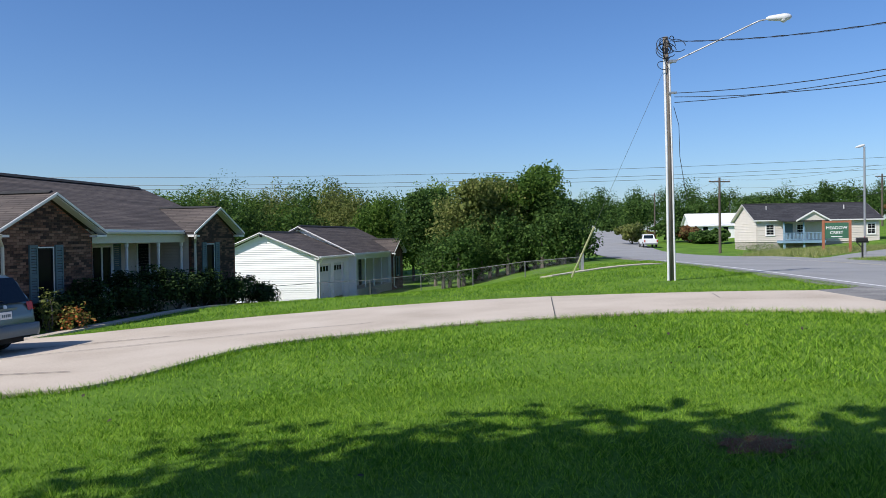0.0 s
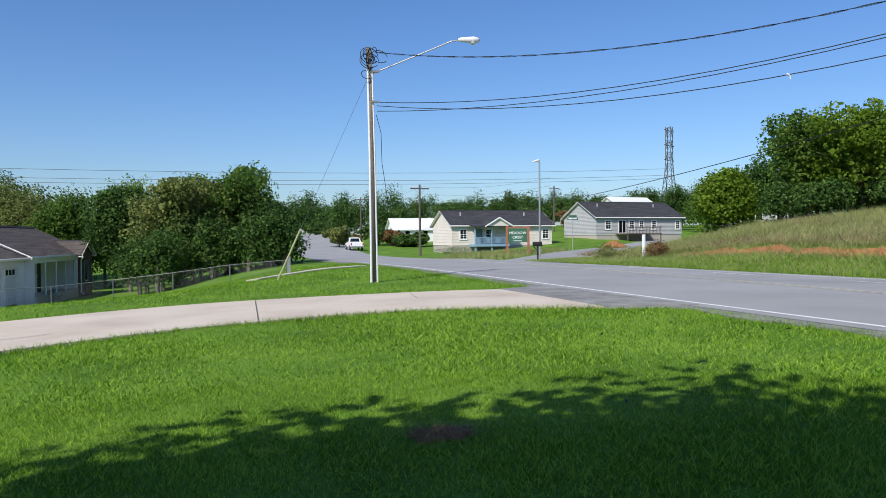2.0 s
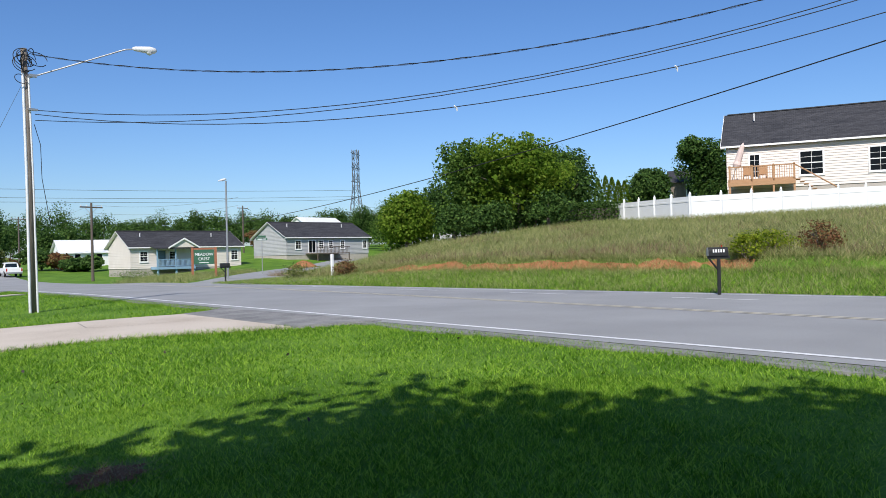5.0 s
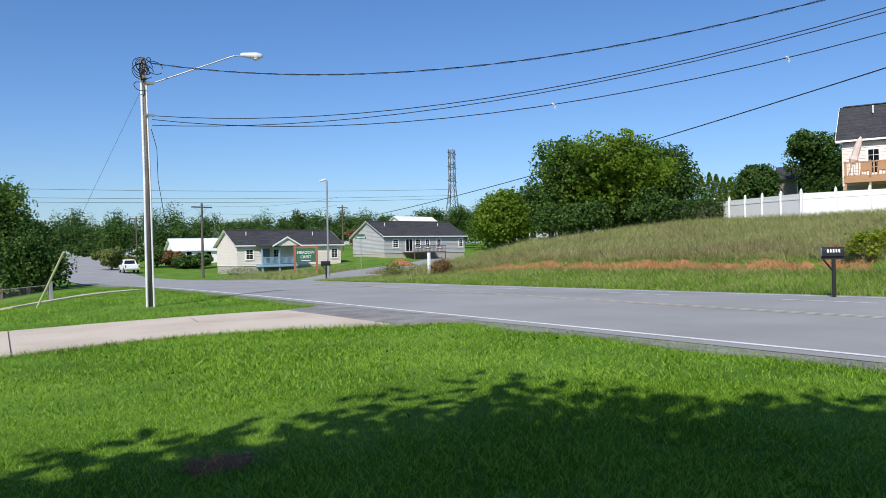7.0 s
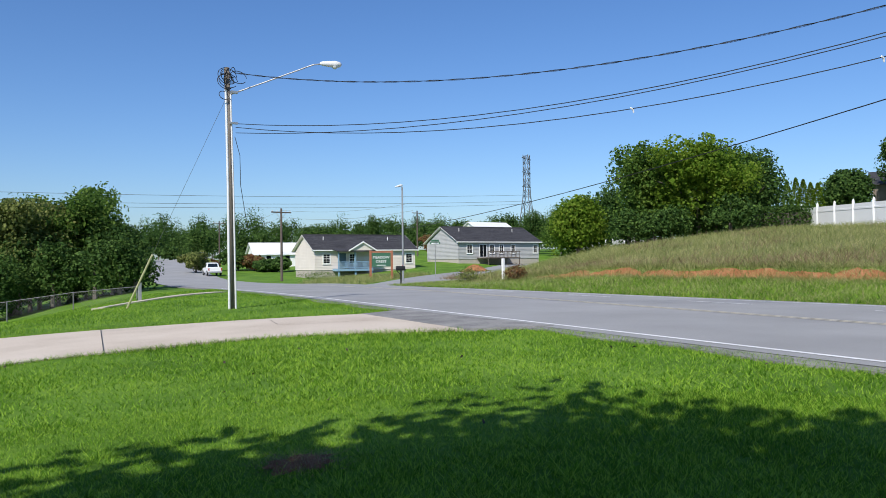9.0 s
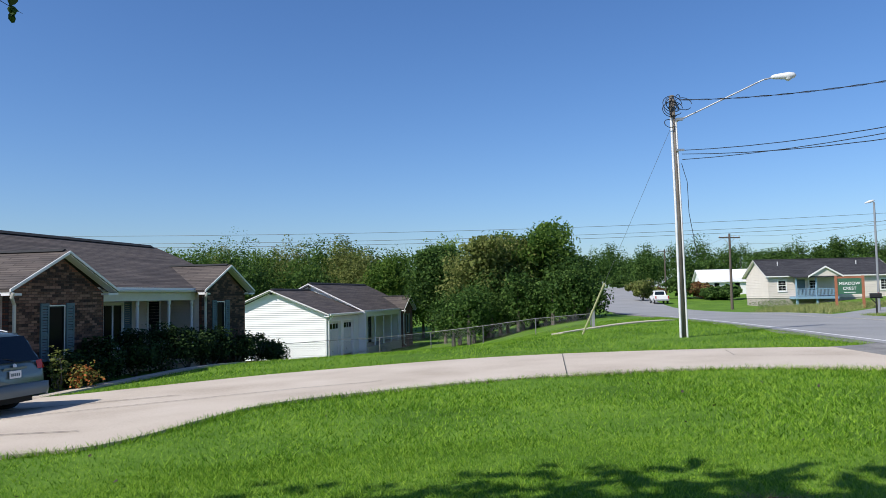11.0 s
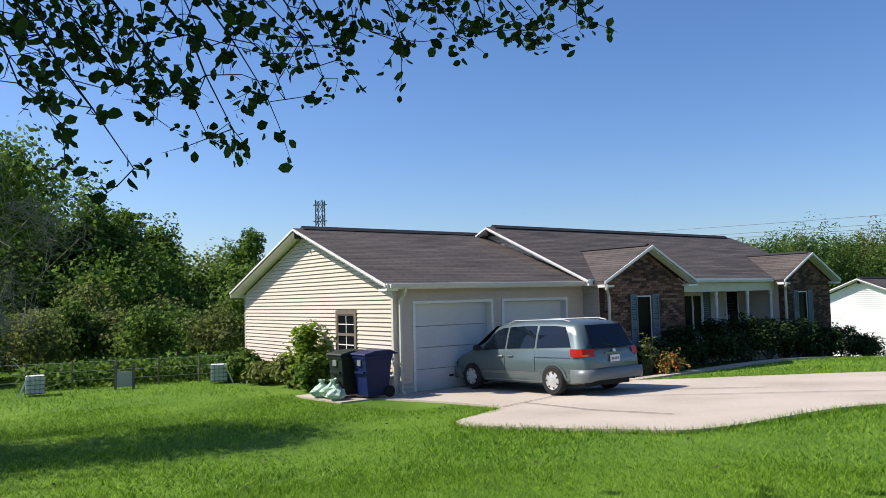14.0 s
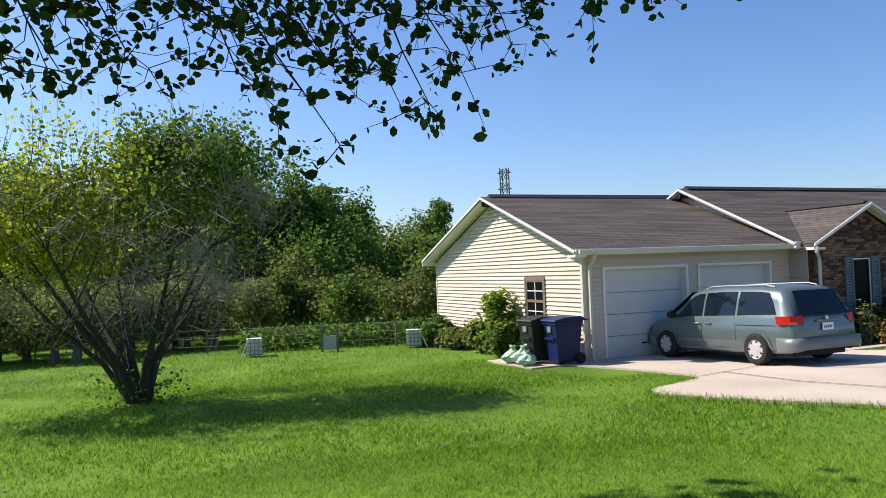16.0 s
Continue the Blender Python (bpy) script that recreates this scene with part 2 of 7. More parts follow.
LEAF_OLIVE = leafy("olive_leaf", [(0.1, 0.135, 0.036), (0.18, 0.22, 0.06), (0.28, 0.3, 0.098)], through=0.45, scale=0.25, fine=3, per_island=0.5)
LEAF_RUST = leafy("rust_leaf", [(0.14, 0.06, 0.03), (0.22, 0.11, 0.05), (0.16, 0.14, 0.05)], through=0.25, scale=1.0, fine=5, per_island=0.5)
FLOWER = leafy("orange_flower", [(0.12, 0.15, 0.03), (0.32, 0.26, 0.07), (0.5, 0.16, 0.05)], through=0.3, scale=1.0, fine=5, per_island=0.7)
TWIG = material("bare_twig", [(0.2, 0.18, 0.165), (0.34, 0.31, 0.285)], scale=5, rough=0.9)
PYLON = material("dull_galvanised_lattice", [grey(0.10), grey(0.16)], scale=3, fine=20, rough=0.6, metal=0.2)
UMBRELLA = material("pale_pink_cloth", [(0.58, 0.44, 0.40), (0.70, 0.56, 0.50)], scale=4, fine=30, rough=0.8)


# ---- mesh helpers ----
class Shape:
    """Collects vertices and faces of one part; every method adds to it."""

    def __init__(self):
        self.v, self.f = [], []

    def poly(self, *pts):
        n = len(self.v)
        self.v += [tuple(p) for p in pts]
        self.f.append(tuple(range(n, n + len(pts))))
        return self

    def box(self, x0, y0, z0, x1, y1, z1):
        n = len(self.v)
        self.v += [(x, y, z) for z in (z0, z1) for x, y in ((x0, y0), (x1, y0), (x1, y1), (x0, y1))]
        self.f += [tuple(n + i for i in q) for q in ((3, 2, 1, 0), (4, 5, 6, 7), (0, 1, 5, 4), (1, 2, 6, 5), (2, 3, 7, 6), (3, 0, 4, 7))]
        return self

    def prism(self, ring, shift):
        """A closed solid: a ring of points, swept by a vector."""
        n, k, s = len(self.v), len(ring), Vector(shift)
        self.v += [tuple(p) for p in ring] + [tuple(Vector(p) + s) for p in ring]
        self.f += [tuple(range(n + k - 1, n - 1, -1)), tuple(range(n + k, n + 2 * k))]
        self.f += [(n + i, n + (i + 1) % k, n + k + (i + 1) % k, n + k + i) for i in range(k)]
        return self

    def tube(self, pts, radii, sides=8, cap=True):
        """A round bar along a line of points, with a radius at each."""
        pts = [Vector(p) for p in pts]
        if not hasattr(radii, "__len__"):
            radii = [radii] * len(pts)
        n, side = len(self.v), None
        for i, p in enumerate(pts):
            d = (pts[min(i + 1, len(pts) - 1)] - pts[max(i - 1, 0)]).normalized()
            if side is None or abs(side.dot(d)) > 0.99:
                side = d.orthogonal().normalized()
            side = (side - d * side.dot(d)).normalized()
            up = d.cross(side)
            for j in range(sides):
                a = 2 * math.pi * j / sides
                self.v.append(tuple(p + (side * math.cos(a) + up * math.sin(a)) * radii[i]))
        for i in range(len(pts) - 1):
            for j in range(sides):
                a, b = n + i * sides + j, n + i * sides + (j + 1) % sides
                self.f.append((a, b, b + sides, a + sides))
        if cap:
            self.f.append(tuple(range(n + sides - 1, n - 1, -1)))
            e = n + (len(pts) - 1) * sides
            self.f.append(tuple(range(e, e + sides)))
        return self

    def lathe(self, profile, centre=(0, 0, 0), sides=16):
        """Turns (radius, height) pairs round the z axis."""
        n, c = len(self.v), Vector(centre)
        for r, z in profile:
            for j in range(sides):
                a = 2 * math.pi * j / sides
                self.v.append((c.x + r * math.cos(a), c.y + r * math.sin(a), c.z + z))
        for i in range(len(profile) - 1):
            for j in range(sides):
                a, b = n + i * sides + j, n + i * sides + (j + 1) % sides
                self.f.append((a, b, b + sides, a + sides))
        self.f.append(tuple(range(n + sides - 1, n - 1, -1)))
        e = n + (len(profile) - 1) * sides
        self.f.append(tuple(range(e, e + sides)))
        return self

    def mesh(self, name, mat, smooth=False):
        me = bpy.data.meshes.new(name)
        me.from_pydata(self.v, [], self.f)
        me.materials.append(mat)
        if smooth:
            me.polygons.foreach_set("use_smooth", [True] * len(me.polygons))
        return me


def part(name, shape, mat, parent=None, label="", smooth=False, at=None, bevel=0.0, uv=None):
    """Links a shape as one mesh object under a thing or a part. uv: (along, up) axes for coursed surfaces."""
    me = shape.mesh(name, mat, smooth) if isinstance(shape, Shape) else shape
    if uv:
        lay = me.uv_layers.new(name="UVMap")
        a, b = Vector(uv[0]), Vector(uv[1])
        for lo in me.loops:
            p = me.vertices[lo.vertex_index].co
            lay.data[lo.index].uv = (p.dot(a), p.dot(b))
    ob = new(name, me)
    if parent is not None:
        ob.parent = parent
    if at is not None:
        ob.matrix_basis = at
    if label:
        ob["label"] = label
    if bevel:
        b = ob.modifiers.new("bevel", "BEVEL")
        b.width, b.segments, b.limit_method = bevel, 2, "ANGLE"
    return ob


def thing(name, label, category, at=None, group="", kind=""):
    ob = tagged(new(name), label, category, group, kind)
    ob.empty_display_size = 0.2
    if at is not None:
        ob.matrix_basis = at
    return ob


def smooth(a, b, x):
    t = np.clip((x - a) / (b - a), 0.0, 1.0)
    return t * t * (3 - 2 * t)


# ---- lie of the land ----
def near_edge(y):
    """x of the road's near white line."""
    y = np.asarray(y, float)
    return 9.75 + 0.066 * y + 0.00065 * np.maximum(y - 30, 0) ** 2


def far_edge(y):
    y = np.asarray(y, float)
    return np.maximum(21.3 - 0.028 * y, near_edge(y) + 8.0)


def road_height(y):
    y = np.asarray(y, float)
    return 0.2 - 0.65 * smooth(28, 85, y) + 0.019 * np.maximum(y - 95, 0) - 0.019 * np.maximum(y - 175, 0)


def street_line(t):
    """Centre of the side street, t metres from the main road."""
    return np.array([21.0 + 0.62 * t + 0.0012 * t * t, 38.0 + 0.75 * t])


def height(x, y):
    x, y = np.asarray(x, float), np.asarray(y, float)
    zr = road_height(y)
    r = np.maximum(near_edge(y) - 0.6 - x, 0)
    rr = np.minimum(r, 45)
    r1 = np.minimum(rr, 20)
    left = -0.022 * r1 - 0.0009 * r1 ** 2 - 0.022 * np.maximum(rr - 20, 0) - 0.045 * np.maximum(r - 45, 0)
    left = np.maximum(left, -5)
    left -= 1.75 * smooth(23, 46, y) * smooth(2, 16, r) * (1 - 0.6 * smooth(70, 130, y))
    left += 5.0 * smooth(90, 260, r) + 1.5 * smooth(95, 200, y)
    e = np.maximum(x - far_edge(y) - 0.7, 0)
    lot = 1 - smooth(40, 82, y)
    cut = smooth(4.7, 5.6, e + 0.18 * np.sin(y * 0.9) + 0.09 * np.sin(y * 2.3)) * 0.45 * (1 - smooth(33, 38, y))
    rise = 0.1 * np.minimum(e, 5) + 0.128 * np.clip(e - 5, 0, 10) + 0.105 * np.clip(e - 15, 0, 9) + 0.02 * np.clip(e - 24, 0, 40)
    hill = rise * lot + cut + 0.085 * np.clip(e - 12, 0, 26) * (1 - lot)
    # the side street keeps low ground round it
    t = np.clip(((x - 21.0) * 0.64 + (y - 38.0) * 0.77), 0, 90)
    cx, cy = 21.0 + 0.62 * t + 0.0012 * t * t, 38.0 + 0.75 * t
    off = np.hypot(x - cx, y - cy)
    hill = hill * (0.25 + 0.75 * smooth(3.5, 13, off)) + 0.01 * t * (1 - smooth(3.5, 13, off))
    return zr + left + hill


def ground_z(x, y):
    return float(height(x, y))


def sheet(name, rows, mat, lift, parent=None, skirt=0.0):
    """A strip of paving laid on the land; rows of points from side to side."""
    nr, nc = len(rows), len(rows[0])
    s = Shape()
    for row in rows:
        for x, y in row:
            s.v.append((x, y, ground_z(x, y) + lift))
    for i in range(nr - 1):
        for j in range(nc - 1):
            a = i * nc + j
            s.f.append((a, a + 1, a + nc + 1, a + nc))
    if skirt:
        ring = [j for j in range(nc)] + [i * nc + nc - 1 for i in range(1, nr)] + [(nr - 1) * nc + j for j in range(nc - 2, -1, -1)] + [i * nc for i in range(nr - 2, 0, -1)]
        n = len(s.v)
        for k in ring:
            x, y, z = s.v[k]
            s.v.append((x, y, z - skirt))
        for i, k in enumerate(ring):
            j = (i + 1) % len(ring)
            s.f.append((k, n + i, n + j, ring[j]))
    return part(name, s, mat, parent)


def axis_steps(lo, hi, fine_lo, fine_hi, step, grow=1.13):
    a = list(np.arange(fine_lo, fine_hi + step / 2, step))
    d = step
    while a[-1] < hi:
        d *= grow
        a.append(a[-1] + d)
    d = step
    while a[0] > lo:
        d *= grow
        a.insert(0, a[0] - d)
    return np.array(a)


gx, gy = axis_steps(-1600, 1600, -30, 56, 0.5), axis_steps(-1200, 1800, -6, 64, 0.5)
GX, GY = np.meshgrid(gx, gy)
GZ = height(GX, GY)
bumpy = np.array([[noise.noise(Vector((x * 0.35, y * 0.35, 0))) * 0.035 + noise.noise(Vector((x * 1.3, y * 1.3, 4))) * 0.012 for x in gx] for y in gy])
flat = smooth(0.5, 2.0, np.maximum(near_edge(GY) - 0.5 - GX, GX - far_edge(GY) - 0.5))
GZ = GZ + bumpy * flat - 0.02
nx, ny = len(gx), len(gy)
me = bpy.data.meshes.new("ground")
me.from_pydata(np.stack([GX.ravel(), GY.ravel(), GZ.ravel()], 1).tolist(), [],
               [(j * nx + i, j * nx + i + 1, (j + 1) * nx + i + 1, (j + 1) * nx + i) for j in range(ny - 1) for i in range(nx - 1)])
me.materials.append(GRASS)
me.polygons.foreach_set("use_smooth", [True] * len(me.polygons))
ground = tagged(new("ground", me), "mown green lawn sloping down from the road", "ground", kind="structure")

# main road, three lanes narrowing to two
ys = np.concatenate([np.arange(-60, 70, 1.5), np.arange(70, 330, 5)])
road = sheet("road", [[(near_edge(y) - 0.45 + (far_edge(y) - near_edge(y) + 0.9) * k / 8, y) for k in range(9)] for y in ys], ASPHALT, 0.03)
tagged(road, "grey asphalt main road with worn painted lines", "road", kind="structure")


def stripe(name, xf, y0, y1, width, mat, label, dash=None):
    s = Shape()
    y = y0
    while y < y1:
        ye = min(y1, y + (dash[0] if dash else 1.5))
        a, b = float(xf(y)), float(xf(ye))
        za, zb = ground_z(a, y) + 0.036, ground_z(b, ye) + 0.036
        s.poly((a - width / 2, y, za), (a + width / 2, y, za), (b + width / 2, ye, zb), (b - width / 2, ye, zb))
        y = ye + (dash[1] if dash else 0)
    return part(name, s, mat, road, label)


def centre(y):
    return 14.6 + 0.115 * y - 0.0013 * np.maximum(np.asarray(y, float) - 22, 0) ** 2 * (np.asarray(y, float) < 60)


stripe("edge_line", near_edge, -50, 46, 0.13, LINE_W, "solid white edge line")
stripe("edge_line", lambda y: far_edge(y) - 0.1, -50, 34, 0.1, LINE_W, "solid white edge line")
for k in (-0.11, 0.11):
    stripe("centre_line", lambda y, k=k: centre(y) + k, -40, 50, 0.1, LINE_Y, "faded yellow double line")
stripe("lane_dash", lambda y: (centre(y) + far_edge(y)) / 2 + 0.7, -40, 32, 0.1, LINE_W, "white dashed lane line", dash=(2.4, 3.6))

# side street
rows = []
for t in np.arange(-2.0, 75, 2.5):
    cx, cy = street_line(t)
    w = 2.9 + 4.0 * max(0, 1 - (t + 2) / 7) ** 2
    rows.append([(cx - 0.77 * w * k, cy + 0.64 * w * k) for k in (-1, -0.5, 0, 0.5, 1)])
street = tagged(sheet("side_street", rows, ASPHALT, 0.034), "grey side street climbing past the houses", "road", kind="structure")

# concrete driveway: near edge and far edge, from the road down to the garage
NEAR = [(10.3, 12.1), (8.68, 13.0), (7.87, 13.6), (6.6, 14.5), (4.63, 15.1), (1.26, 15.0), (-0.92, 14.4), (-3.29, 13.2), (-4.44, 10.4), (-5.51, 9.8), (-8.54, 9.6), (-9.11, 11.6), (-10.6, 12.1), (-13.1, 11.9)]
FAR = [(10.5, 18.9), (9.05, 18.55), (7.93, 19.0), (6.0, 19.6), (3.2, 20.2), (0.97, 20.36), (-1.27, 20.06), (-3.28, 19.6), (-4.78, 19.2), (-6.85, 18.3), (-8.87, 17.45), (-11.7, 17.3), (-12.4, 15.6), (-13.2, 12.6)]
def resampled(line, n):
    p = [Vector((x, y, 0)) for x, y in line]
    out = []
    for i in range(n + 1):
        u = i / n * (len(p) - 1)
        k = min(int(u), len(p) - 2)
        a, b, c, d = p[max(k - 1, 0)], p[k], p[k + 1], p[min(k + 2, len(p) - 1)]
        t = u - k
        q = 0.5 * ((2 * b) + (c - a) * t + (2 * a - 5 * b + 4 * c - d) * t * t + (3 * b - a - 3 * c + d) * t ** 3)
        out.append(q)
    return out
na, fa = resampled(NEAR, 78), resampled(FAR, 78)
driveway = sheet("driveway", [[tuple(a.lerp(b, k / 8))[:2] for k in range(9)] for a, b in zip(na[6:], fa[6:])], CONCRETE, 0.035, skirt=0.12)
tagged(driveway, "pale concrete driveway with cracks and joints", "driveway", kind="structure")
apron = sheet("driveway_apron", [[tuple(a.lerp(b, k / 8))[:2] for k in range(9)] for a, b in zip(na[:7], fa[:7])], OLD_ASPHALT, 0.04, skirt=0.12)
tagged(apron, "dark worn asphalt apron where the driveway meets the road", "pavement", kind="structure")


def seam(name, pts, width, label):
    s = Shape()
    for (xa, ya), (xb, yb) in zip(pts, pts[1:]):
        d = Vector((xb - xa, yb - ya, 0)).normalized()
        o = Vector((-d.y, d.x, 0)) * width / 2
        n = max(1, int(math.hypot(xb - xa, yb - ya) / 0.6))
        for i in range(n):
            p, q = [Vector((xa + (xb - xa) * k, ya + (yb - ya) * k, 0)) for k in (i / n, (i + 1) / n)]
            s.poly(*[(v.x, v.y, ground_z(v.x, v.y) + 0.05) for v in (p - o, p + o, q + o, q - o)])
    return part(name, s, CRACK, driveway, label)


seam("expansion_joint", [(2.21, 15.2), (2.83, 20.2)], 0.016, "dark expansion joint")
seam("crack", [(-1.5, 15.9), (-1.72, 15.74), (-3.05, 15.4), (-6.05, 14.3), (-8.22, 13.56)], 0.03, "thin dark crack")
seam("crack", [(8.2, 16.4), (6.7, 16.9), (6.3, 17.4), (6.6, 18.8)], 0.012, "thin dark crack")
seam("expansion_joint", [(-9.2, 11.7), (-9.4, 17.2)], 0.03, "dark expansion joint")
seam("expansion_joint", [(-12.3, 15.3), (-9.4, 14.7), (-5.6, 15.6)], 0.04, "dark expansion joint")
seam("crack", [(-9.2, 12.4), (-7.2, 11.6), (-5.6, 11.4)], 0.03, "thin dark crack")
shoulder = sheet("gravel_shoulder", [[(near_edge(y) - 0.85 + 0.1 * math.sin(y * 1.7) + 0.5 * k, y) for k in (0, 0.5, 1)] for y in np.arange(-20, 70, 0.6)], OLD_ASPHALT, 0.022, skirt=0.08)
tagged(shoulder, "narrow gravelly shoulder between lawn and road", "shoulder", kind="structure")
# front walk to the porch and side strips
H2_AT = pose(-8.35, 50.2, -2.42, 0, 0, 78.0)
walkway = sheet("front_walk", [[(-9.85 + 0.2 * s + 0.5 * k, 17.5 + 0.97 * s - 0.12 * k) for k in (0, 0.5, 1)] for s in np.arange(0, 11, 1.0)], CONCRETE, 0.04, skirt=0.1)
tagged(walkway, "narrow concrete front walk beside the flower bed", "path", kind="structure")
pad = sheet("neighbour_driveway", [[tuple((H2_AT @ Vector((a, b, 0))).to_2d()) for a in (0.2, 2.0, 4.0, 6.0)] for b in np.arange(-5.5, 0.1, 0.5)], CONCRETE, 0.04, skirt=0.1)
tagged(pad, "pale concrete drive before the white garage doors", "driveway", kind="structure")
strip = sheet("gutter_strip", [[(x, y) for x, y in ((4.6 + 0.88 * t, 36.3 + 0.5 * t), (5.0 + 0.88 * t, 35.3 + 0.5 * t))] for t in np.arange(0, 8, 1.0)], CONCRETE, 0.04, skirt=0.1)
tagged(strip, "pale concrete path crossing the verge", "path", kind="structure")


# ---- houses ----
def lapped(shape, a, along, out, length, z0, z1, course=0.108, low=None, high=None, holes=()):
    """Lapped boards on a wall: from point a along a direction; low/high(z) clip gables; holes are (x0, x1, z0, z1)."""
    a, along, out = Vector(a), Vector(along), Vector(out)
    z = z0
    while z < z1 - 0.01:
        top = min(z + course, z1)
        cuts = sorted(h for h in holes if h[2] < top - 0.02 and h[3] > z + 0.02)
        l0, l1 = (low(z), low(top)) if low else (0, 0)
        h0, h1 = (high(z), high(top)) if high else (length, length)
        spans, at = [], None
        left = (l0, l1)
        for c in cuts:
            spans.append((left, (c[0], c[0])))
            left = (c[1], c[1])
        spans.append((left, (h0, h1)))
        for (p0, p1), (q0, q1) in spans:
            if q0 - p0 < 0.01:
                continue
            q1, p1 = max(q1, p1), p1
            A, B = a + along * p0 + out * 0.036, a + along * q0 + out * 0.036
            C, D = a + along * q1 + out * 0.004, a + along * p1 + out * 0.004
            shape.poly(A + Vector((0, 0, z)), B + Vector((0, 0, z)), C + Vector((0, 0, top - 0.009)), D + Vector((0, 0, top - 0.009)))
            A2, B2 = a + along * p0, a + along * q0
            shape.poly(A2 + Vector((0, 0, z)), B2 + Vector((0, 0, z)), B + Vector((0, 0, z)), A + Vector((0, 0, z)))
        z = top
    return shape


def slab(name, corners, thick, mat, parent, along, label=""):
    """A roof plane: four corners, thickened downwards; the courses run along the eave."""
    p = [Vector(c) for c in corners]
    n = (p[1] - p[0]).cross(p[3] - p[0]).normalized()
    if n.z < 0:
        n = -n
    s = Shape().prism(p, (0, 0, -thick))
    al = Vector(along).normalized()
    return part(name, s, mat, parent, label, uv=(al, n.cross(al)))


def gable_roof(parent, s0, s1, k_front, k_ridge, k_back, z_front, z_ridge, z_back, mat, fascia, thick=0.09, ends=(True, True), rake=0.42):
    """A gable roof along s: two planes, ridge vent, rake boards and front fascia."""
    roof = part("roof", Shape().box(s0 + 0.02, k_ridge - 0.02, z_ridge - 0.3, s1 - 0.02, k_ridge + 0.02, z_ridge - 0.05), RIDGE, parent)
    slab("roof_plane", [(s0, k_front, z_front), (s1, k_front, z_front), (s1, k_ridge, z_ridge), (s0, k_ridge, z_ridge)], thick, mat, roof, (1, 0, 0))
    slab("roof_plane", [(s1, k_back, z_back), (s0, k_back, z_back), (s0, k_ridge, z_ridge), (s1, k_ridge, z_ridge)], thick, mat, roof, (1, 0, 0))
    part("ridge_cap", Shape().prism([(s0 + 0.25, k_ridge - 0.16, z_ridge - 0.03), (s0 + 0.25, k_ridge, z_ridge + 0.075), (s0 + 0.25, k_ridge + 0.16, z_ridge - 0.03)], (s1 - s0 - 0.6, 0, 0)), RIDGE, roof, "black ridge vent")
    for end, x, d in ((0, s0, -0.035), (1, s1, 0.035)):
        if ends[end]:
            s = Shape()
            for k, z in ((k_front, z_front), (k_back, z_back)):
                s.prism([(x, k, z - 0.02), (x, k, z - 0.075), (x, k_ridge, z_ridge - 0.075), (x, k_ridge, z_ridge - 0.02)], (d, 0, 0))
            part("rake_board", s, fascia, roof, "white rake board")
            for k, z in ((k_front, z_front), (k_back, z_back)):
                inner = x - d / abs(d) * rake
                part("rake_soffit", Shape().prism([(x, k, z - 0.1), (inner, k, z - 0.1), (inner, k_ridge, z_ridge - 0.1), (x, k_ridge, z_ridge - 0.1)], (0, 0, -0.015)), fascia, roof, "white soffit")
            # soffit return at the lower end
            part("soffit", Shape().box(min(x, x - d * 9), k_front, z_front - 0.17, max(x, x - d * 9), k_front + 0.36, z_front - 0.115), fascia, roof)
    part("fascia", Shape().box(s0, k_front - 0.03, z_front - 0.13, s1, k_front, z_front + 0.01), fascia, roof, "white fascia board")
    part("fascia", Shape().box(s0, k_back, z_back - 0.2, s1, k_back + 0.03, z_back + 0.01), fascia, roof, "white fascia board")
    return roof


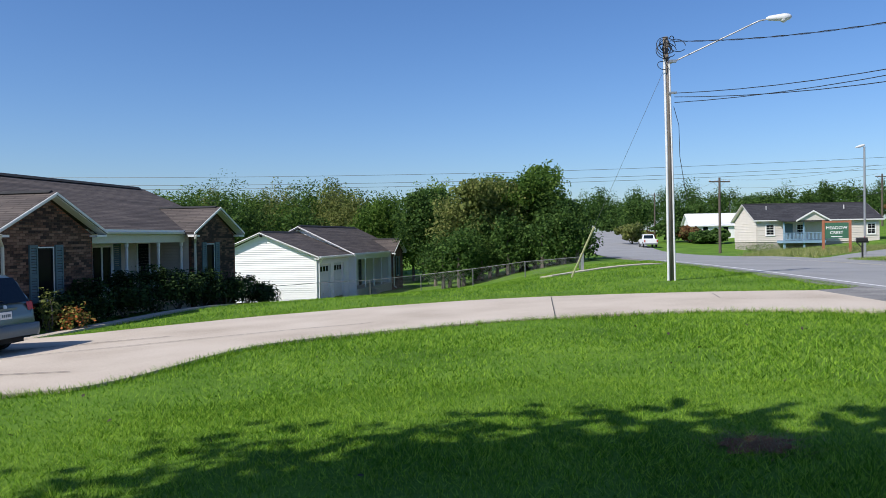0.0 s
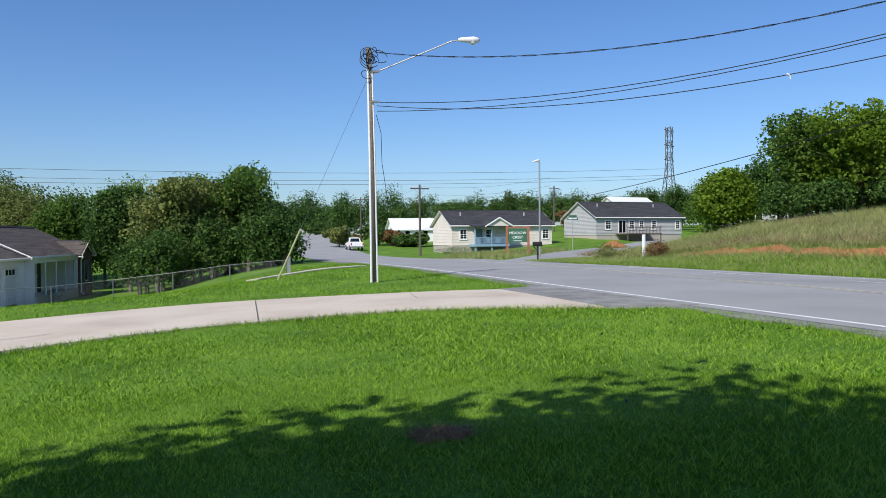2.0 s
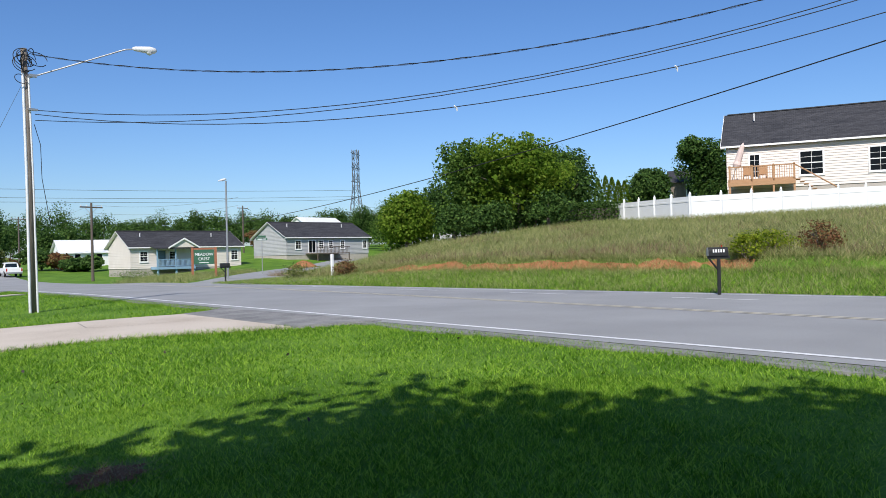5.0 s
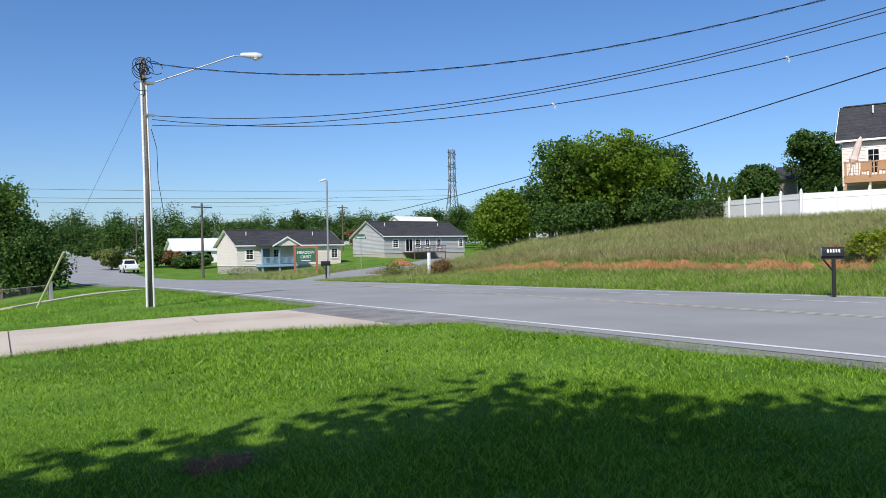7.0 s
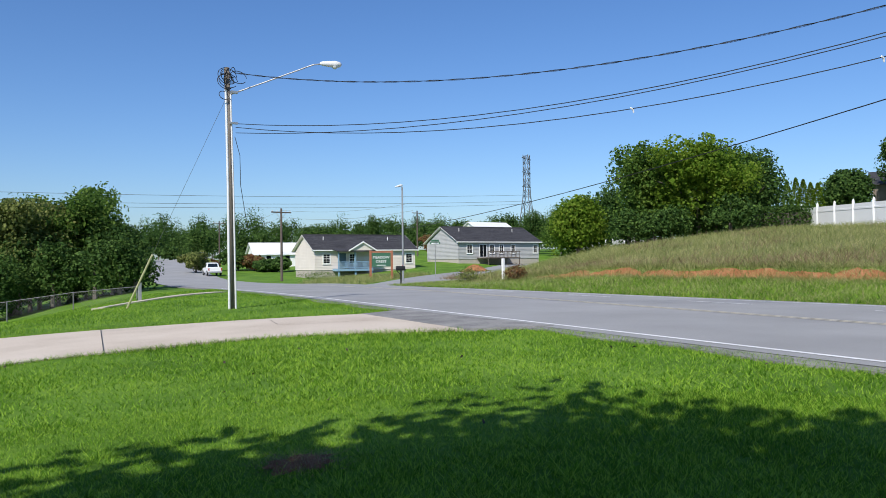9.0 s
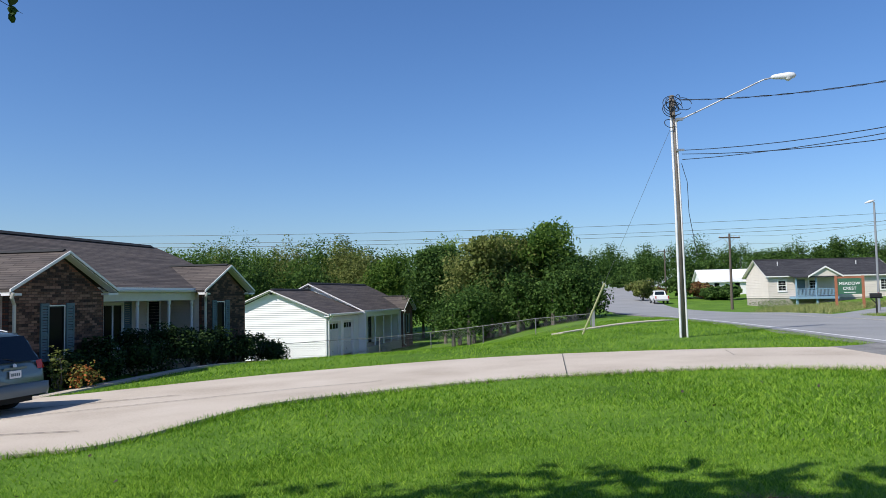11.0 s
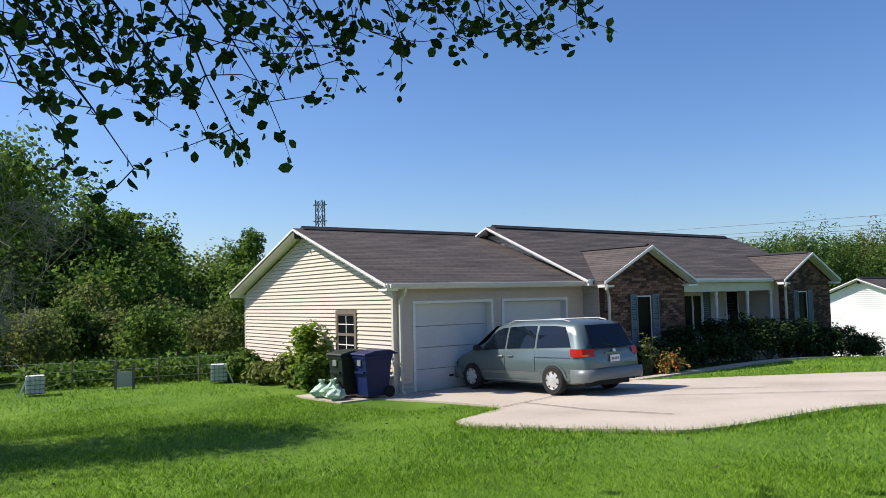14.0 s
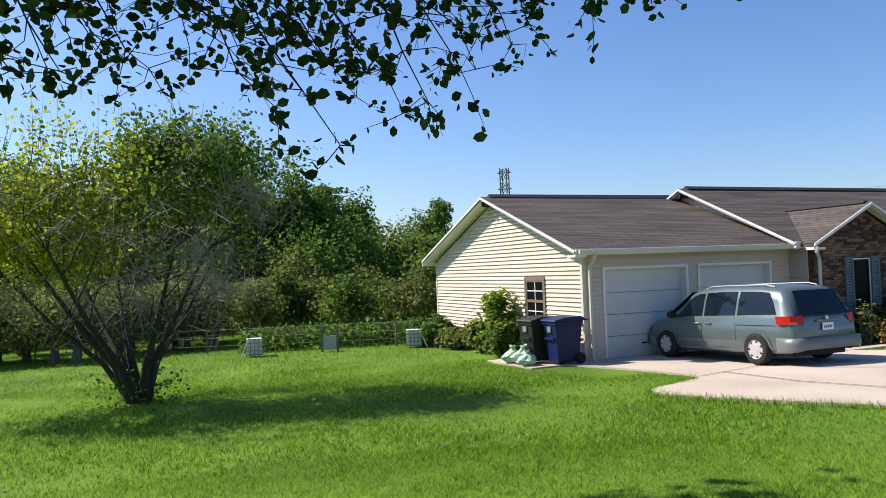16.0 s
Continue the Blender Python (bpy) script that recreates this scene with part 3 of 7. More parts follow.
def window_unit(parent, a, along, out, width, z0, z1, frame_mat, rows=2, shutters=None, name="window", cols=1, pane=None, recess=0.0, grid=False, casing=0.09, leaf=0.42, sash_mat=None):
    """A sash window proud of the wall: casing, sill, panes, muntins; shutters beside it."""
    a, al, o = Vector(a), Vector(along), Vector(out)
    turn = Matrix((( al.x, -o.x, 0, a.x), (al.y, -o.y, 0, a.y), (0, 0, 1, a.z), (0, 0, 0, 1)))
    w = part(name, Shape().box(-casing, -0.05, z0 - casing, 0, 0.02, z1 + casing).box(width, -0.05, z0 - casing, width + casing, 0.02, z1 + casing)
             .box(0, -0.05, z1, width, 0.02, z1 + casing).box(0, -0.05, z0 - casing, width, 0.02, z0), frame_mat, parent, at=turn)
    for c in range(cols):
        x0, x1 = width * c / cols, width * (c + 1) / cols
        for r in range(rows):
            b0, b1 = z0 + (z1 - z0) * r / rows, z0 + (z1 - z0) * (r + 1) / rows
            part("pane", Shape().box(x0 + 0.03, -0.02, b0 + 0.03, x1 - 0.03, -0.012, b1 - 0.03), pane or PANE, w)
            part("sash", Shape().box(x0, -0.04, b0, x0 + 0.035, -0.02, b1).box(x1 - 0.035, -0.04, b0, x1, -0.02, b1).box(x0 + 0.035, -0.04, b0, x1 - 0.035, -0.02, b0 + 0.035).box(x0 + 0.035, -0.04, b1 - 0.035, x1 - 0.035, -0.02, b1), sash_mat or frame_mat, w)
    if grid:
        for r in range(rows):
            b0, b1 = z0 + (z1 - z0) * r / rows, z0 + (z1 - z0) * (r + 1) / rows
            bars = Shape().box(width / 2 - 0.012, -0.032, b0 + 0.035, width / 2 + 0.012, -0.022, b1 - 0.035).box(0.035, -0.034, (b0 + b1) / 2 - 0.012, width - 0.035, -0.0215, (b0 + b1) / 2 + 0.012)
            part("muntin", bars, TRIM, w, "white glazing bar")
    part("sill", Shape().box(-0.12, -0.09, z0 - casing - 0.04, width + 0.12, 0.02, z0 - casing), frame_mat, w)
    part("backing", Shape().box(0, -0.01, z0, width, 0.0, z1), DARK, w)
    if shutters:
        for x in (-casing - leaf, width + casing):
            rc_ = recess
            sh = Shape().box(x, -0.05 - rc_, z0 - 0.08, x + 0.05, -rc_, z1 + 0.08).box(x + leaf - 0.05, -0.05 - rc_, z0 - 0.08, x + leaf, -rc_, z1 + 0.08)
            for b in (z0 - 0.08, z0 + (z1 - z0) * 0.42, z1):
                sh.box(x + 0.05, -0.05 - rc_, b, x + leaf - 0.05, -rc_, b + 0.08)
            n = int((z1 - z0) / 0.07)
            for i in range(n):
                b = z0 + (z1 - z0) * i / n
                sh.prism([(x + 0.05, -0.008 - rc_, b), (x + 0.05, -0.04 - rc_, b + 0.01), (x + 0.05, -0.03 - rc_, b + 0.06), (x + 0.05, -rc_, b + 0.06)], (leaf - 0.1, 0, 0))
            part("shutter", sh, shutters, w, "louvred shutter")
    return w


def garage_door(parent, s0, s1, top, lights, trim):
    w = s1 - s0
    d = part("garage_door", Shape().box(s0 - 0.1, -0.05, 0, s0 - 0.03, 0.22, top + 0.1).box(s1 + 0.03, -0.05, 0, s1 + 0.1, 0.22, top + 0.1).box(s0 - 0.03, -0.05, top + 0.03, s1 + 0.03, 0.22, top + 0.1), trim, parent)
    n, h = 4, top / 4
    for i in range(n):
        p = Shape().box(s0 - 0.03, 0.16, i * h + 0.006, s1 + 0.03, 0.2, (i + 1) * h + (0.024 if i == 3 else -0.006))
        if lights and i < n - 1:
            m = max(2, round(w / 0.6))
            for j in range(m):
                x0, x1 = s0 + w * j / m + 0.07, s0 + w * (j + 1) / m - 0.07
                p.prism([(x0, 0.16, i * h + 0.09), (x1, 0.16, i * h + 0.09), (x1, 0.16, (i + 1) * h - 0.09), (x0, 0.16, (i + 1) * h - 0.09)], (0, -0.008, 0))
        part("door_panel", p, DOOR_W, d)
    if lights:
        for j in range(4):
            x0, x1 = s0 + w * j / 4 + 0.06, s0 + w * (j + 1) / 4 - 0.06
            part("door_light", Shape().box(x0, 0.15, top - h + 0.1, x1, 0.162, top - 0.12), PANE, d, "small dark glazed light")
    part("handle", Shape().box((s0 + s1) / 2 - 0.06, 0.13, 0.3, (s0 + s1) / 2 + 0.06, 0.16, 0.34), BLACK, d)
    return d


def downspout(parent, s, k, z0, z1, mat, elbow):
    part("downspout", Shape().tube([(s, k - 0.3, z1), (s, k - 0.25, z1 - 0.12), (s + elbow, k - 0.06, z1 - 0.3), (s + elbow, k - 0.06, z0 + 0.2), (s + elbow, k - 0.25, z0 + 0.08)], 0.045, 6), mat, parent, "white downspout")


def lay_bricks(bay, b0, b1, f, w0, w1, top, near):
    """Running-bond bricks 9 mm proud of the mortar; the eye-level courses are single bricks, the rest one mesh."""
    bw, bh, joint = 0.203, 0.064, 0.011
    unit = Shape().box(0, 0, 0, bw, 0.03, bh).mesh("brick", BRICK_UNIT)
    half_unit = Shape().box(0, 0, 0, bw / 2 - joint / 2, 0.03, bh).mesh("brick", BRICK_UNIT)
    rest, single = Shape(), 0
    n = int((b1 - b0) / (bw + joint))
    for row in range(52):
        z = -0.3 + row * (bh + joint)
        shift = (row % 2) * (bw + joint) / 2
        cells = [(b0 + shift + i * (bw + joint), bw) for i in range(n)] + ([(b0, bw / 2 - joint / 2)] if shift else [])
        for s, w in cells:
            if s + w > b1 or z + bh > min(top(s), top(s + w)) or (s + w > w0 - 0.02 and s < w1 + 0.02 and 0.7 < z + bh and z < 2.22):
                continue
            if near and z > 0.9 and single < 300:
                ob = new("brick", unit if w > 0.15 else half_unit)
                ob.parent, ob.matrix_basis = bay, pose(s, f - 0.009, z)
                single += 1
            else:
                rest.box(s, f - 0.009, z, s + w, f + 0.02, z + bh)
    tagged(part("brickwork", rest, BRICK_UNIT, bay), kind="stuff")


def ranch(at, label, side, trim, fascia, shingle, lights, brick_left, deep):
    """A long low house: garage wing first, then the main wing with porch and brick bays. s runs along the front, k to the back."""
    house = thing("house", label, "house", at)
    G, L, D = 6.45, 19.3, 9.1 if deep else 7.6
    eave, ridge_g, kg = 2.62, 4.34 if deep else 4.1, D / 2
    doors = [(0.62, 2.95), (3.45, 5.68)] if deep else [(0.5, 2.6), (3.2, 5.3)]
    # garage wing
    wall = Shape()
    for x0, x1 in ((0, doors[0][0] - 0.1), (doors[0][1] + 0.1, doors[1][0] - 0.1), (doors[1][1] + 0.1, G)):
        wall.box(x0, 0.002, -0.6, x1, 0.15, eave - 0.1)
    wall.box(doors[0][0] - 0.1, 0.002, 2.2, doors[0][1] + 0.1, 0.15, eave - 0.1).box(doors[1][0] - 0.1, 0.002, 2.2, doors[1][1] + 0.1, 0.15, eave - 0.1)
    part("wall", wall, side, house)
    part("siding", lapped(Shape(), (0, 0, 0), (1, 0, 0), (0, -1, 0), G, 0.02, eave - 0.1, holes=[(a - 0.1, b + 0.1, -1, 2.2) for a, b in doors]), side, house)
    slope = (ridge_g - eave) / (kg + 0.35)
    part("wall", Shape().prism([(0.002, 0, -0.8), (0.002, D, -0.8), (0.002, D, eave - 0.1), (0.002, kg, ridge_g - 0.15), (0.002, 0, eave - 0.1)], (0.15, 0, 0)), side, house)
    part("wall", Shape().box(0, D - 0.15, -0.8, G, D, eave - 0.1), side, house)
    win = (1.8, 2.7, 0.84, 1.9) if deep else None
    part("siding", lapped(Shape(), (0, D, 0), (0, -1, 0), (-1, 0, 0), D, -0.12, ridge_g - 0.2,
                          low=lambda z: max(0, (z - (eave - 0.1)) / slope - 0.1), high=lambda z: D - max(0, (z - (eave - 0.1)) / slope - 0.1),
                          holes=[(D - win[1] - 0.09, D - win[0] + 0.09, win[2] - 0.1, win[3] + 0.09)] if win else ()), side, house, "horizontal lapped vinyl siding")
    part("foundation", Shape().box(-0.02, -0.0, -1.0, 0.0, D, -0.12), BRICK, house, "brick foundation", uv=((0, 1, 0), (0, 0, 1)))
    for k in (0.0, D):
        part("corner_board", Shape().box(-0.035, k - 0.035, -0.15, 0.07, k + 0.06 if k == 0 else k + 0.035, eave - 0.12), trim, house)
    gable_roof(house, -0.4, G + 0.2, -0.35, kg, D + 0.35, eave, ridge_g, eave, shingle, fascia, ends=(True, False))
    part("gutter", Shape().prism([(-0.35, -0.385, eave - 0.01), (-0.35, -0.49, eave - 0.01), (-0.35, -0.47, eave - 0.1), (-0.35, -0.385, eave - 0.1)], (G + 0.5, 0, 0)), trim, house, "pale gutter along the eave")
    for i, (a, b) in enumerate(doors):
        garage_door(house, a, b, 2.1, lights, fascia)
    downspout(house, 0.1, -0.1, -0.1, eave - 0.1, trim, 0.0)
    if win:
        window_unit(house, (-0.0, win[1], 0), (0, -1, 0), (-1, 0, 0), win[1] - win[0], win[2], win[3], BROWN_TRIM, rows=2, grid=True)
    # main wing
    kr, zr, ke, ze = 3.79, 4.54, -0.6, 2.67
    kb = 8.4
    zb = zr - (zr - ze) * (kb + 0.35 - kr) / (kr - ke)
    gable_roof(house, G - 0.38, L + 0.35, ke, kr, kb + 0.35, ze, zr, zb, shingle, fascia, rake=0.34)
    m = (zr - ze) / (kr - ke)
    part("wall", Shape().prism([(G + 0.002, -0.58, -0.8), (G + 0.002, kb, -0.8), (G + 0.002, kb, zb - 0.1), (G + 0.002, kr, zr - 0.15), (G + 0.002, -0.58, ze - 0.05)], (0.15, 0, 0)), side, house)
    part("siding", lapped(Shape(), (G, kb, 0), (0, -1, 0), (-1, 0, 0), kb + 0.6, 0.02, zr - 0.35, low=lambda z: max(0, kb - kr - (zr - 0.3 - z) / m), high=lambda z: min(kb + 0.58, kb - kr + (zr - 0.3 - z) / m)), side, house)
    part("wall", Shape().prism([(L - 0.15, -0.3, -1.2), (L - 0.15, kb, -1.2), (L - 0.15, kb, zb - 0.1), (L - 0.15, kr, zr - 0.15), (L - 0.15, -0.3, ze - 0.15)], (0.15, 0, 0)), side, house)
    part("wall", Shape().box(G + 0.15, kb - 0.15, -1.2, L - 0.15, kb, zb - 0.1), side, house)
    bays = ([(6.5, 10.1, True)] if brick_left else []) + [(15.6, 18.9, True)]
    p0, p1 = (10.1 if brick_left else 6.6), 15.6
    # porch
    back = 0.9
    holes = [(2.15, 3.15, 0.95, 2.15), (4.6, 5.42, 0.3, 2.3)] if brick_left else [(2.0, 3.4, 0.7, 2.1), (4.6, 5.6, 0.3, 2.35)]
    part("wall", Shape().box(p0, back + 0.01, -0.5, p1, back + 0.15, ze - 0.2), side, house)
    part("siding", lapped(Shape(), (p0, back, 0), (1, 0, 0), (0, -1, 0), p1 - p0, 0.3, ze - 0.1), side, house)
    part("porch_floor", Shape().box(p0, -0.7, -0.6, p1, back, 0.28), CONCRETE, house, "concrete porch floor")
    part("porch_step", Shape().box(p0 + 3.2, -1.05, -0.6, p0 + 4.6, -0.71, 0.1), CONCRETE, house)
    part("porch_ceiling", Shape().box(p0, -0.7, ze - 0.12, p1, back, ze - 0.06), trim, house)
    part("porch_beam", Shape().box(p0, -0.52, ze - 0.42, p1, -0.34, ze - 0.14), TRIM_CREAM if brick_left else TRIM, house, "pale painted porch beam")
    for s in (10.25, 12.24, 14.03, 15.48) if brick_left else (6.72, 9.1, 11.3, 13.4, 15.48):
        part("porch_post", Shape().lathe([(0.065, 0), (0.065, 0.5), (0.04, 0.55), (0.055, 0.7), (0.045, 1.3), (0.055, 1.7), (0.04, 1.8), (0.065, 1.85), (0.065, ze - 0.42 - 0.28)], (s, -0.43, 0.28), 8), fascia, house, "turned white porch post")
    for x0, x1, z0, z1 in holes:
        if z0 < 0.5:
            d = part("front_door", Shape().box(p0 + x0, back - 0.05, z0, p0 + x0 + 0.08, back, z1).box(p0 + x1 - 0.08, back - 0.05, z0, p0 + x1, back, z1).box(p0 + x0 + 0.08, back - 0.05, z1 - 0.08, p0 + x1 - 0.08, back, z1), fascia, house)
            part("door_leaf", Shape().box(p0 + x0 + 0.08, back - 0.035, z0, p0 + x1 - 0.08, back - 0.024, z1 - 0.08), PANE, d, "dark storm door")
            part("handle", Shape().box(p0 + x0 + 0.12, back - 0.08, z0 + 0.95, p0 + x0 + 0.16, back - 0.035, z0 + 1.1), METAL, d)
        else:
            window_unit(house, (p0 + x0, back - 0.023, 0), (1, 0, 0), (0, -1, 0), x1 - x0, z0 - 0.2, z1, fascia, rows=1, cols=2, shutters=SHUTTER)
    # brick bays with their own small gables
    for b0, b1, _ in bays:
        mid, half = (b0 + b1) / 2, (b1 - b0) / 2
        zk, zp = ze - 0.06, ze - 0.06 + (half + 0.3) * 0.5
        wc = mid if not brick_left else 8.17 if b0 < 10 else 16.93
        w0, w1 = wc - 0.35, wc + 0.35
        f = -0.78
        brick = Shape()
        brick.prism([(b0, f, -1.2), (w0, f, -1.2), (w0, f, 2.2), (b0, f, 2.2)], (0, 0.12, 0))
        brick.prism([(w1, f, -1.2), (b1, f, -1.2), (b1, f, 2.2), (w1, f, 2.2)], (0, 0.12, 0))
        brick.prism([(w0, f, -1.2), (w1, f, -1.2), (w1, f, 0.72), (w0, f, 0.72)], (0, 0.12, 0))
        brick.prism([(b0, f, 2.2), (b1, f, 2.2), (b1, f, zk - 0.1), (mid, f, zp - 0.18), (b0, f, zk - 0.1)], (0, 0.12, 0))
        bay = part("brick_bay", brick, BRICK, house, "red-brown brick bay", uv=((1, 0, 0), (0, 0, 1)))
        if b0 > 10:
            part("side_wall", Shape().box(b0, f + 0.12, -1.2, b0 + 0.12, 0.9, zk - 0.1), side, bay)
            part("siding", lapped(Shape(), (b0, 0.9, 0), (0, -1, 0), (-1, 0, 0), 0.78 - f, 0.3, zk - 0.12), side, bay)
        else:
            part("brick_return", Shape().box(b0, f + 0.12, -1.2, b0 + 0.12, 0.9, zk - 0.1), BRICK, bay, uv=((0, 1, 0), (0, 0, 1)))
        part("brick_return", Shape().box(b1 - 0.12, f + 0.12, -1.2, b1, 0.9, zk - 0.1)
             , BRICK, bay, uv=((0, 1, 0), (0, 0, 1)))
        if brick_left:
            lay_bricks(bay, b0, b1, f, w0, w1, lambda s: zk - 0.1 + (zp - zk - 0.08) * (1 - abs(s - mid) / half), b0 < 10)
        window_unit(house, (w0 + 0.05, f + 0.05, 0), (1, 0, 0), (0, -1, 0), w1 - w0 - 0.1, 0.78, 2.15, fascia, rows=1, shutters=SHUTTER, recess=0.055, casing=0.035, leaf=0.3, sash_mat=DARK)
        kj = kr - (zr - zp) / m
        kf = f - 0.28
        for sgn, e in ((-1, b0 - 0.3), (1, b1 + 0.3)):
            ke2 = kr - (zr - zk) / m
            slab("bay_roof", [(e, kf, zk), (mid, kf, zp), (mid, kj + 0.05, zp), (e, ke2 + 0.1, zk)], 0.08, shingle, house, (0, 1, 0))
            part("rake_board", Shape().prism([(e, kf, zk - 0.01), (e, kf, zk - 0.08), (mid, kf, zp - 0.08), (mid, kf, zp - 0.01)], (0, -0.035, 0)), fascia, house, "white rake board")
            part("soffit_return", Shape().box(min(e, e - sgn * 0.45), kf, zk - 0.17, max(e, e - sgn * 0.4), kf + 0.25, zk - 0.11), fascia, house)
            part("rake_soffit", Shape().prism([(e, kf, zk - 0.1), (mid, kf, zp - 0.1), (mid, f, zp - 0.1), (e, f, zk - 0.1)], (0, 0, -0.015)), fascia, house)
        part("ridge_cap", Shape().prism([(mid - 0.12, kf + 0.15, zp - 0.02), (mid, kf + 0.15, zp + 0.05), (mid + 0.12, kf + 0.15, zp - 0.02)], (0, kj - kf - 0.15, 0)), RIDGE, house)
        downspout(house, b0 - 0.25, f - 0.05, -0.2, zk - 0.1, trim, 0.3)
    return house


def house_pose(x, y, z, deg):
    return pose(x, y, z, 0, 0, deg)


H1 = house_pose(-13.16, 12.72, -0.66, 78.0)
house_a = ranch(H1, "cream vinyl-sided ranch house with brown shingles and brick bays", SIDE_CREAM, TRIM_CREAM, TRIM, SHINGLE, False, True, True)
H2 = H2_AT @ Matrix.Diagonal((1, 1, 1.12, 1))
house_b = ranch(H2, "white vinyl-sided ranch house with brown shingle roof", SIDE_WHITE, TRIM, TRIM, SHINGLE, True, False, False)


def cottage(at, label, length, depth, eave, ridge, side, shingle, kind):
    """A simple gabled house seen from afar: s along the front, k to the back."""
    h = thing("house", label, "house", at)
    part("foundation", Shape().box(0.03, 0.03, -2.6, length - 0.03, depth - 0.03, 0.45), material("block_foundation", [(0.36, 0.32, 0.28), (0.48, 0.43, 0.38)], scale=3, fine=12), h, "block foundation")
    kr, m = depth / 2, (ridge - eave) / (depth / 2 + 0.4)
    windows = {"porch": [(1.1, 2.0), (4.7, 5.6), (12.9, 13.8)], "plain": [(1.5, 2.4), (5.6, 6.4), (7.4, 8.1), (9.6, 10.3), (13.9, 14.6)], "deck": [(1.7, 2.45), (5.3, 6.9), (10.0, 11.4)]}[kind]
    wall = Shape().box(0.002, 0.002, 0.45, length - 0.002, 0.15, eave - 0.1).box(0, depth - 0.15, 0.45, length, depth, eave - 0.1)
    part("wall", wall, side, h)
    part("siding", lapped(Shape(), (0, 0, 0), (1, 0, 0), (0, -1, 0), length, 0.45, eave - 0.1, 0.2), side, h)
    for x, o in ((0, -1), (length, 1)):
        part("wall", Shape().prism([(x, 0, 0.45), (x, depth, 0.45), (x, depth, eave - 0.1), (x, kr, ridge - 0.15), (x, 0, eave - 0.1)], (-0.15 * o, 0, 0)), side, h)
        part("siding", lapped(Shape(), (x, depth if o < 0 else 0, 0), (0, o, 0), (o, 0, 0), depth, 0.45, ridge - 0.25, 0.2, low=lambda z: max(0, (z - eave + 0.1) / m - 0.1), high=lambda z: depth - max(0, (z - eave + 0.1) / m - 0.1)), side, h)
    gable_roof(h, -0.4, length + 0.4, -0.4, kr, depth + 0.4, eave, ridge, eave, shingle, TRIM)
    for a, b in windows:
        window_unit(h, (a, -0.023, 0), (1, 0, 0), (0, -1, 0), b - a, 1.3, 3.1 if kind == "deck" else 2.5, TRIM, rows=2, grid=True)
    for s in (2.0, length - 3.0):
        part("roof_vent", Shape().tube([(s, kr - 1.6, ridge - 0.9), (s, kr - 1.6, ridge - 0.3)], 0.05, 6), TRIM, h)
    return h


beige = cottage(pose(37.6, 91.6, 0.1, 0, 0, -3), "beige house with charcoal roof and blue porch", 14.3, 8, 3.05, 5.15, SIDE_BEIGE, SHINGLE_D, "porch")
# its porch with a small gable
for x0 in (2.45, 4.7, 7.0):
    part("porch_post", Shape().box(x0, -1.85, 0.6, x0 + 0.14, -1.71, 2.9), BLUE_PORCH, beige)
part("porch_floor", Shape().box(2.35, -1.95, 0.3, 7.25, -0.04, 0.6), BLUE_PORCH, beige, "blue painted porch deck")
part("porch_rail", Shape().box(2.4, -1.85, 1.45, 7.1, -1.78, 1.52).box(2.4, -1.85, 0.7, 7.1, -1.78, 0.76), BLUE_PORCH, beige, "blue porch rail")
for i in range(29):
    part("baluster", Shape().box(2.62 + i * 0.155, -1.83, 0.76, 2.67 + i * 0.155, -1.79, 1.45), BLUE_PORCH, beige)
for x0 in (2.5, 4.75, 7.0):
    part("porch_pier", Shape().box(x0, -1.8, -0.6, x0 + 0.2, -1.6, 0.3), BLUE_PORCH, beige)
part("front_door", Shape().box(3.3, -0.06, 0.6, 4.2, -0.037, 2.6), SHUTTER, beige, "grey-blue front door")
slab("porch_roof", [(2.2, -2.2, 2.9), (7.6, -2.2, 2.9), (7.6, -0.2, 3.2), (2.2, -0.2, 3.2)], 0.12, SHINGLE_D, beige, (1, 0, 0))
for e in (3.7, 7.7):
    slab("porch_gable", [(e, -2.3, 2.95), (5.7, -2.3, 4.1), (5.7, 1.6, 4.1), (e, -0.2, 2.95)], 0.1, SHINGLE_D, beige, (0, 1, 0))
    part("rake_board", Shape().prism([(e, -2.3, 2.97), (e, -2.3, 2.77), (5.7, -2.3, 3.92), (5.7, -2.3, 4.12)], (0, -0.05, 0)), TRIM, beige)
part("gable_wall", Shape().prism([(3.9, -2.15, 2.95), (7.5, -2.15, 2.95), (5.7, -2.15, 3.95)], (0, 0.1, 0)), SIDE_BEIGE, beige)

grey_house = cottage(pose(61, 94, 1.35, 0, 0, 0), "grey-sided house with charcoal roof and rear deck", 15, 9, 3.0, 5.4, SIDE_GREY, SHINGLE_D, "plain")
part("deck_floor", Shape().box(3.2, -3.0, 0.5, 9.1, -0.04, 0.65), WOOD_DARK, grey_house)
part("deck_rail", Shape().box(3.2, -3.0, 1.45, 9.1, -2.92, 1.55), WOOD_DARK, grey_house)
for i in range(24):
    part("baluster", Shape().box(3.25 + i * 0.245, -2.98, 0.65, 3.3 + i * 0.245, -2.94, 1.45), WOOD_DARK, grey_house)
for x in (3.25, 6.0, 8.9):
    part("deck_post", Shape().box(x, -2.98, -1.2, x + 0.12, -2.86, 0.5), WOOD_DARK, grey_house)
part("patio_door", Shape().box(3.7, -0.07, 0.65, 5.0, -0.038, 2.6), TRIM, grey_house)
part("pane", Shape().box(3.8, -0.085, 0.75, 4.3, -0.071, 2.5).box(4.4, -0.085, 0.75, 4.9, -0.071, 2.5), PANE, grey_house)

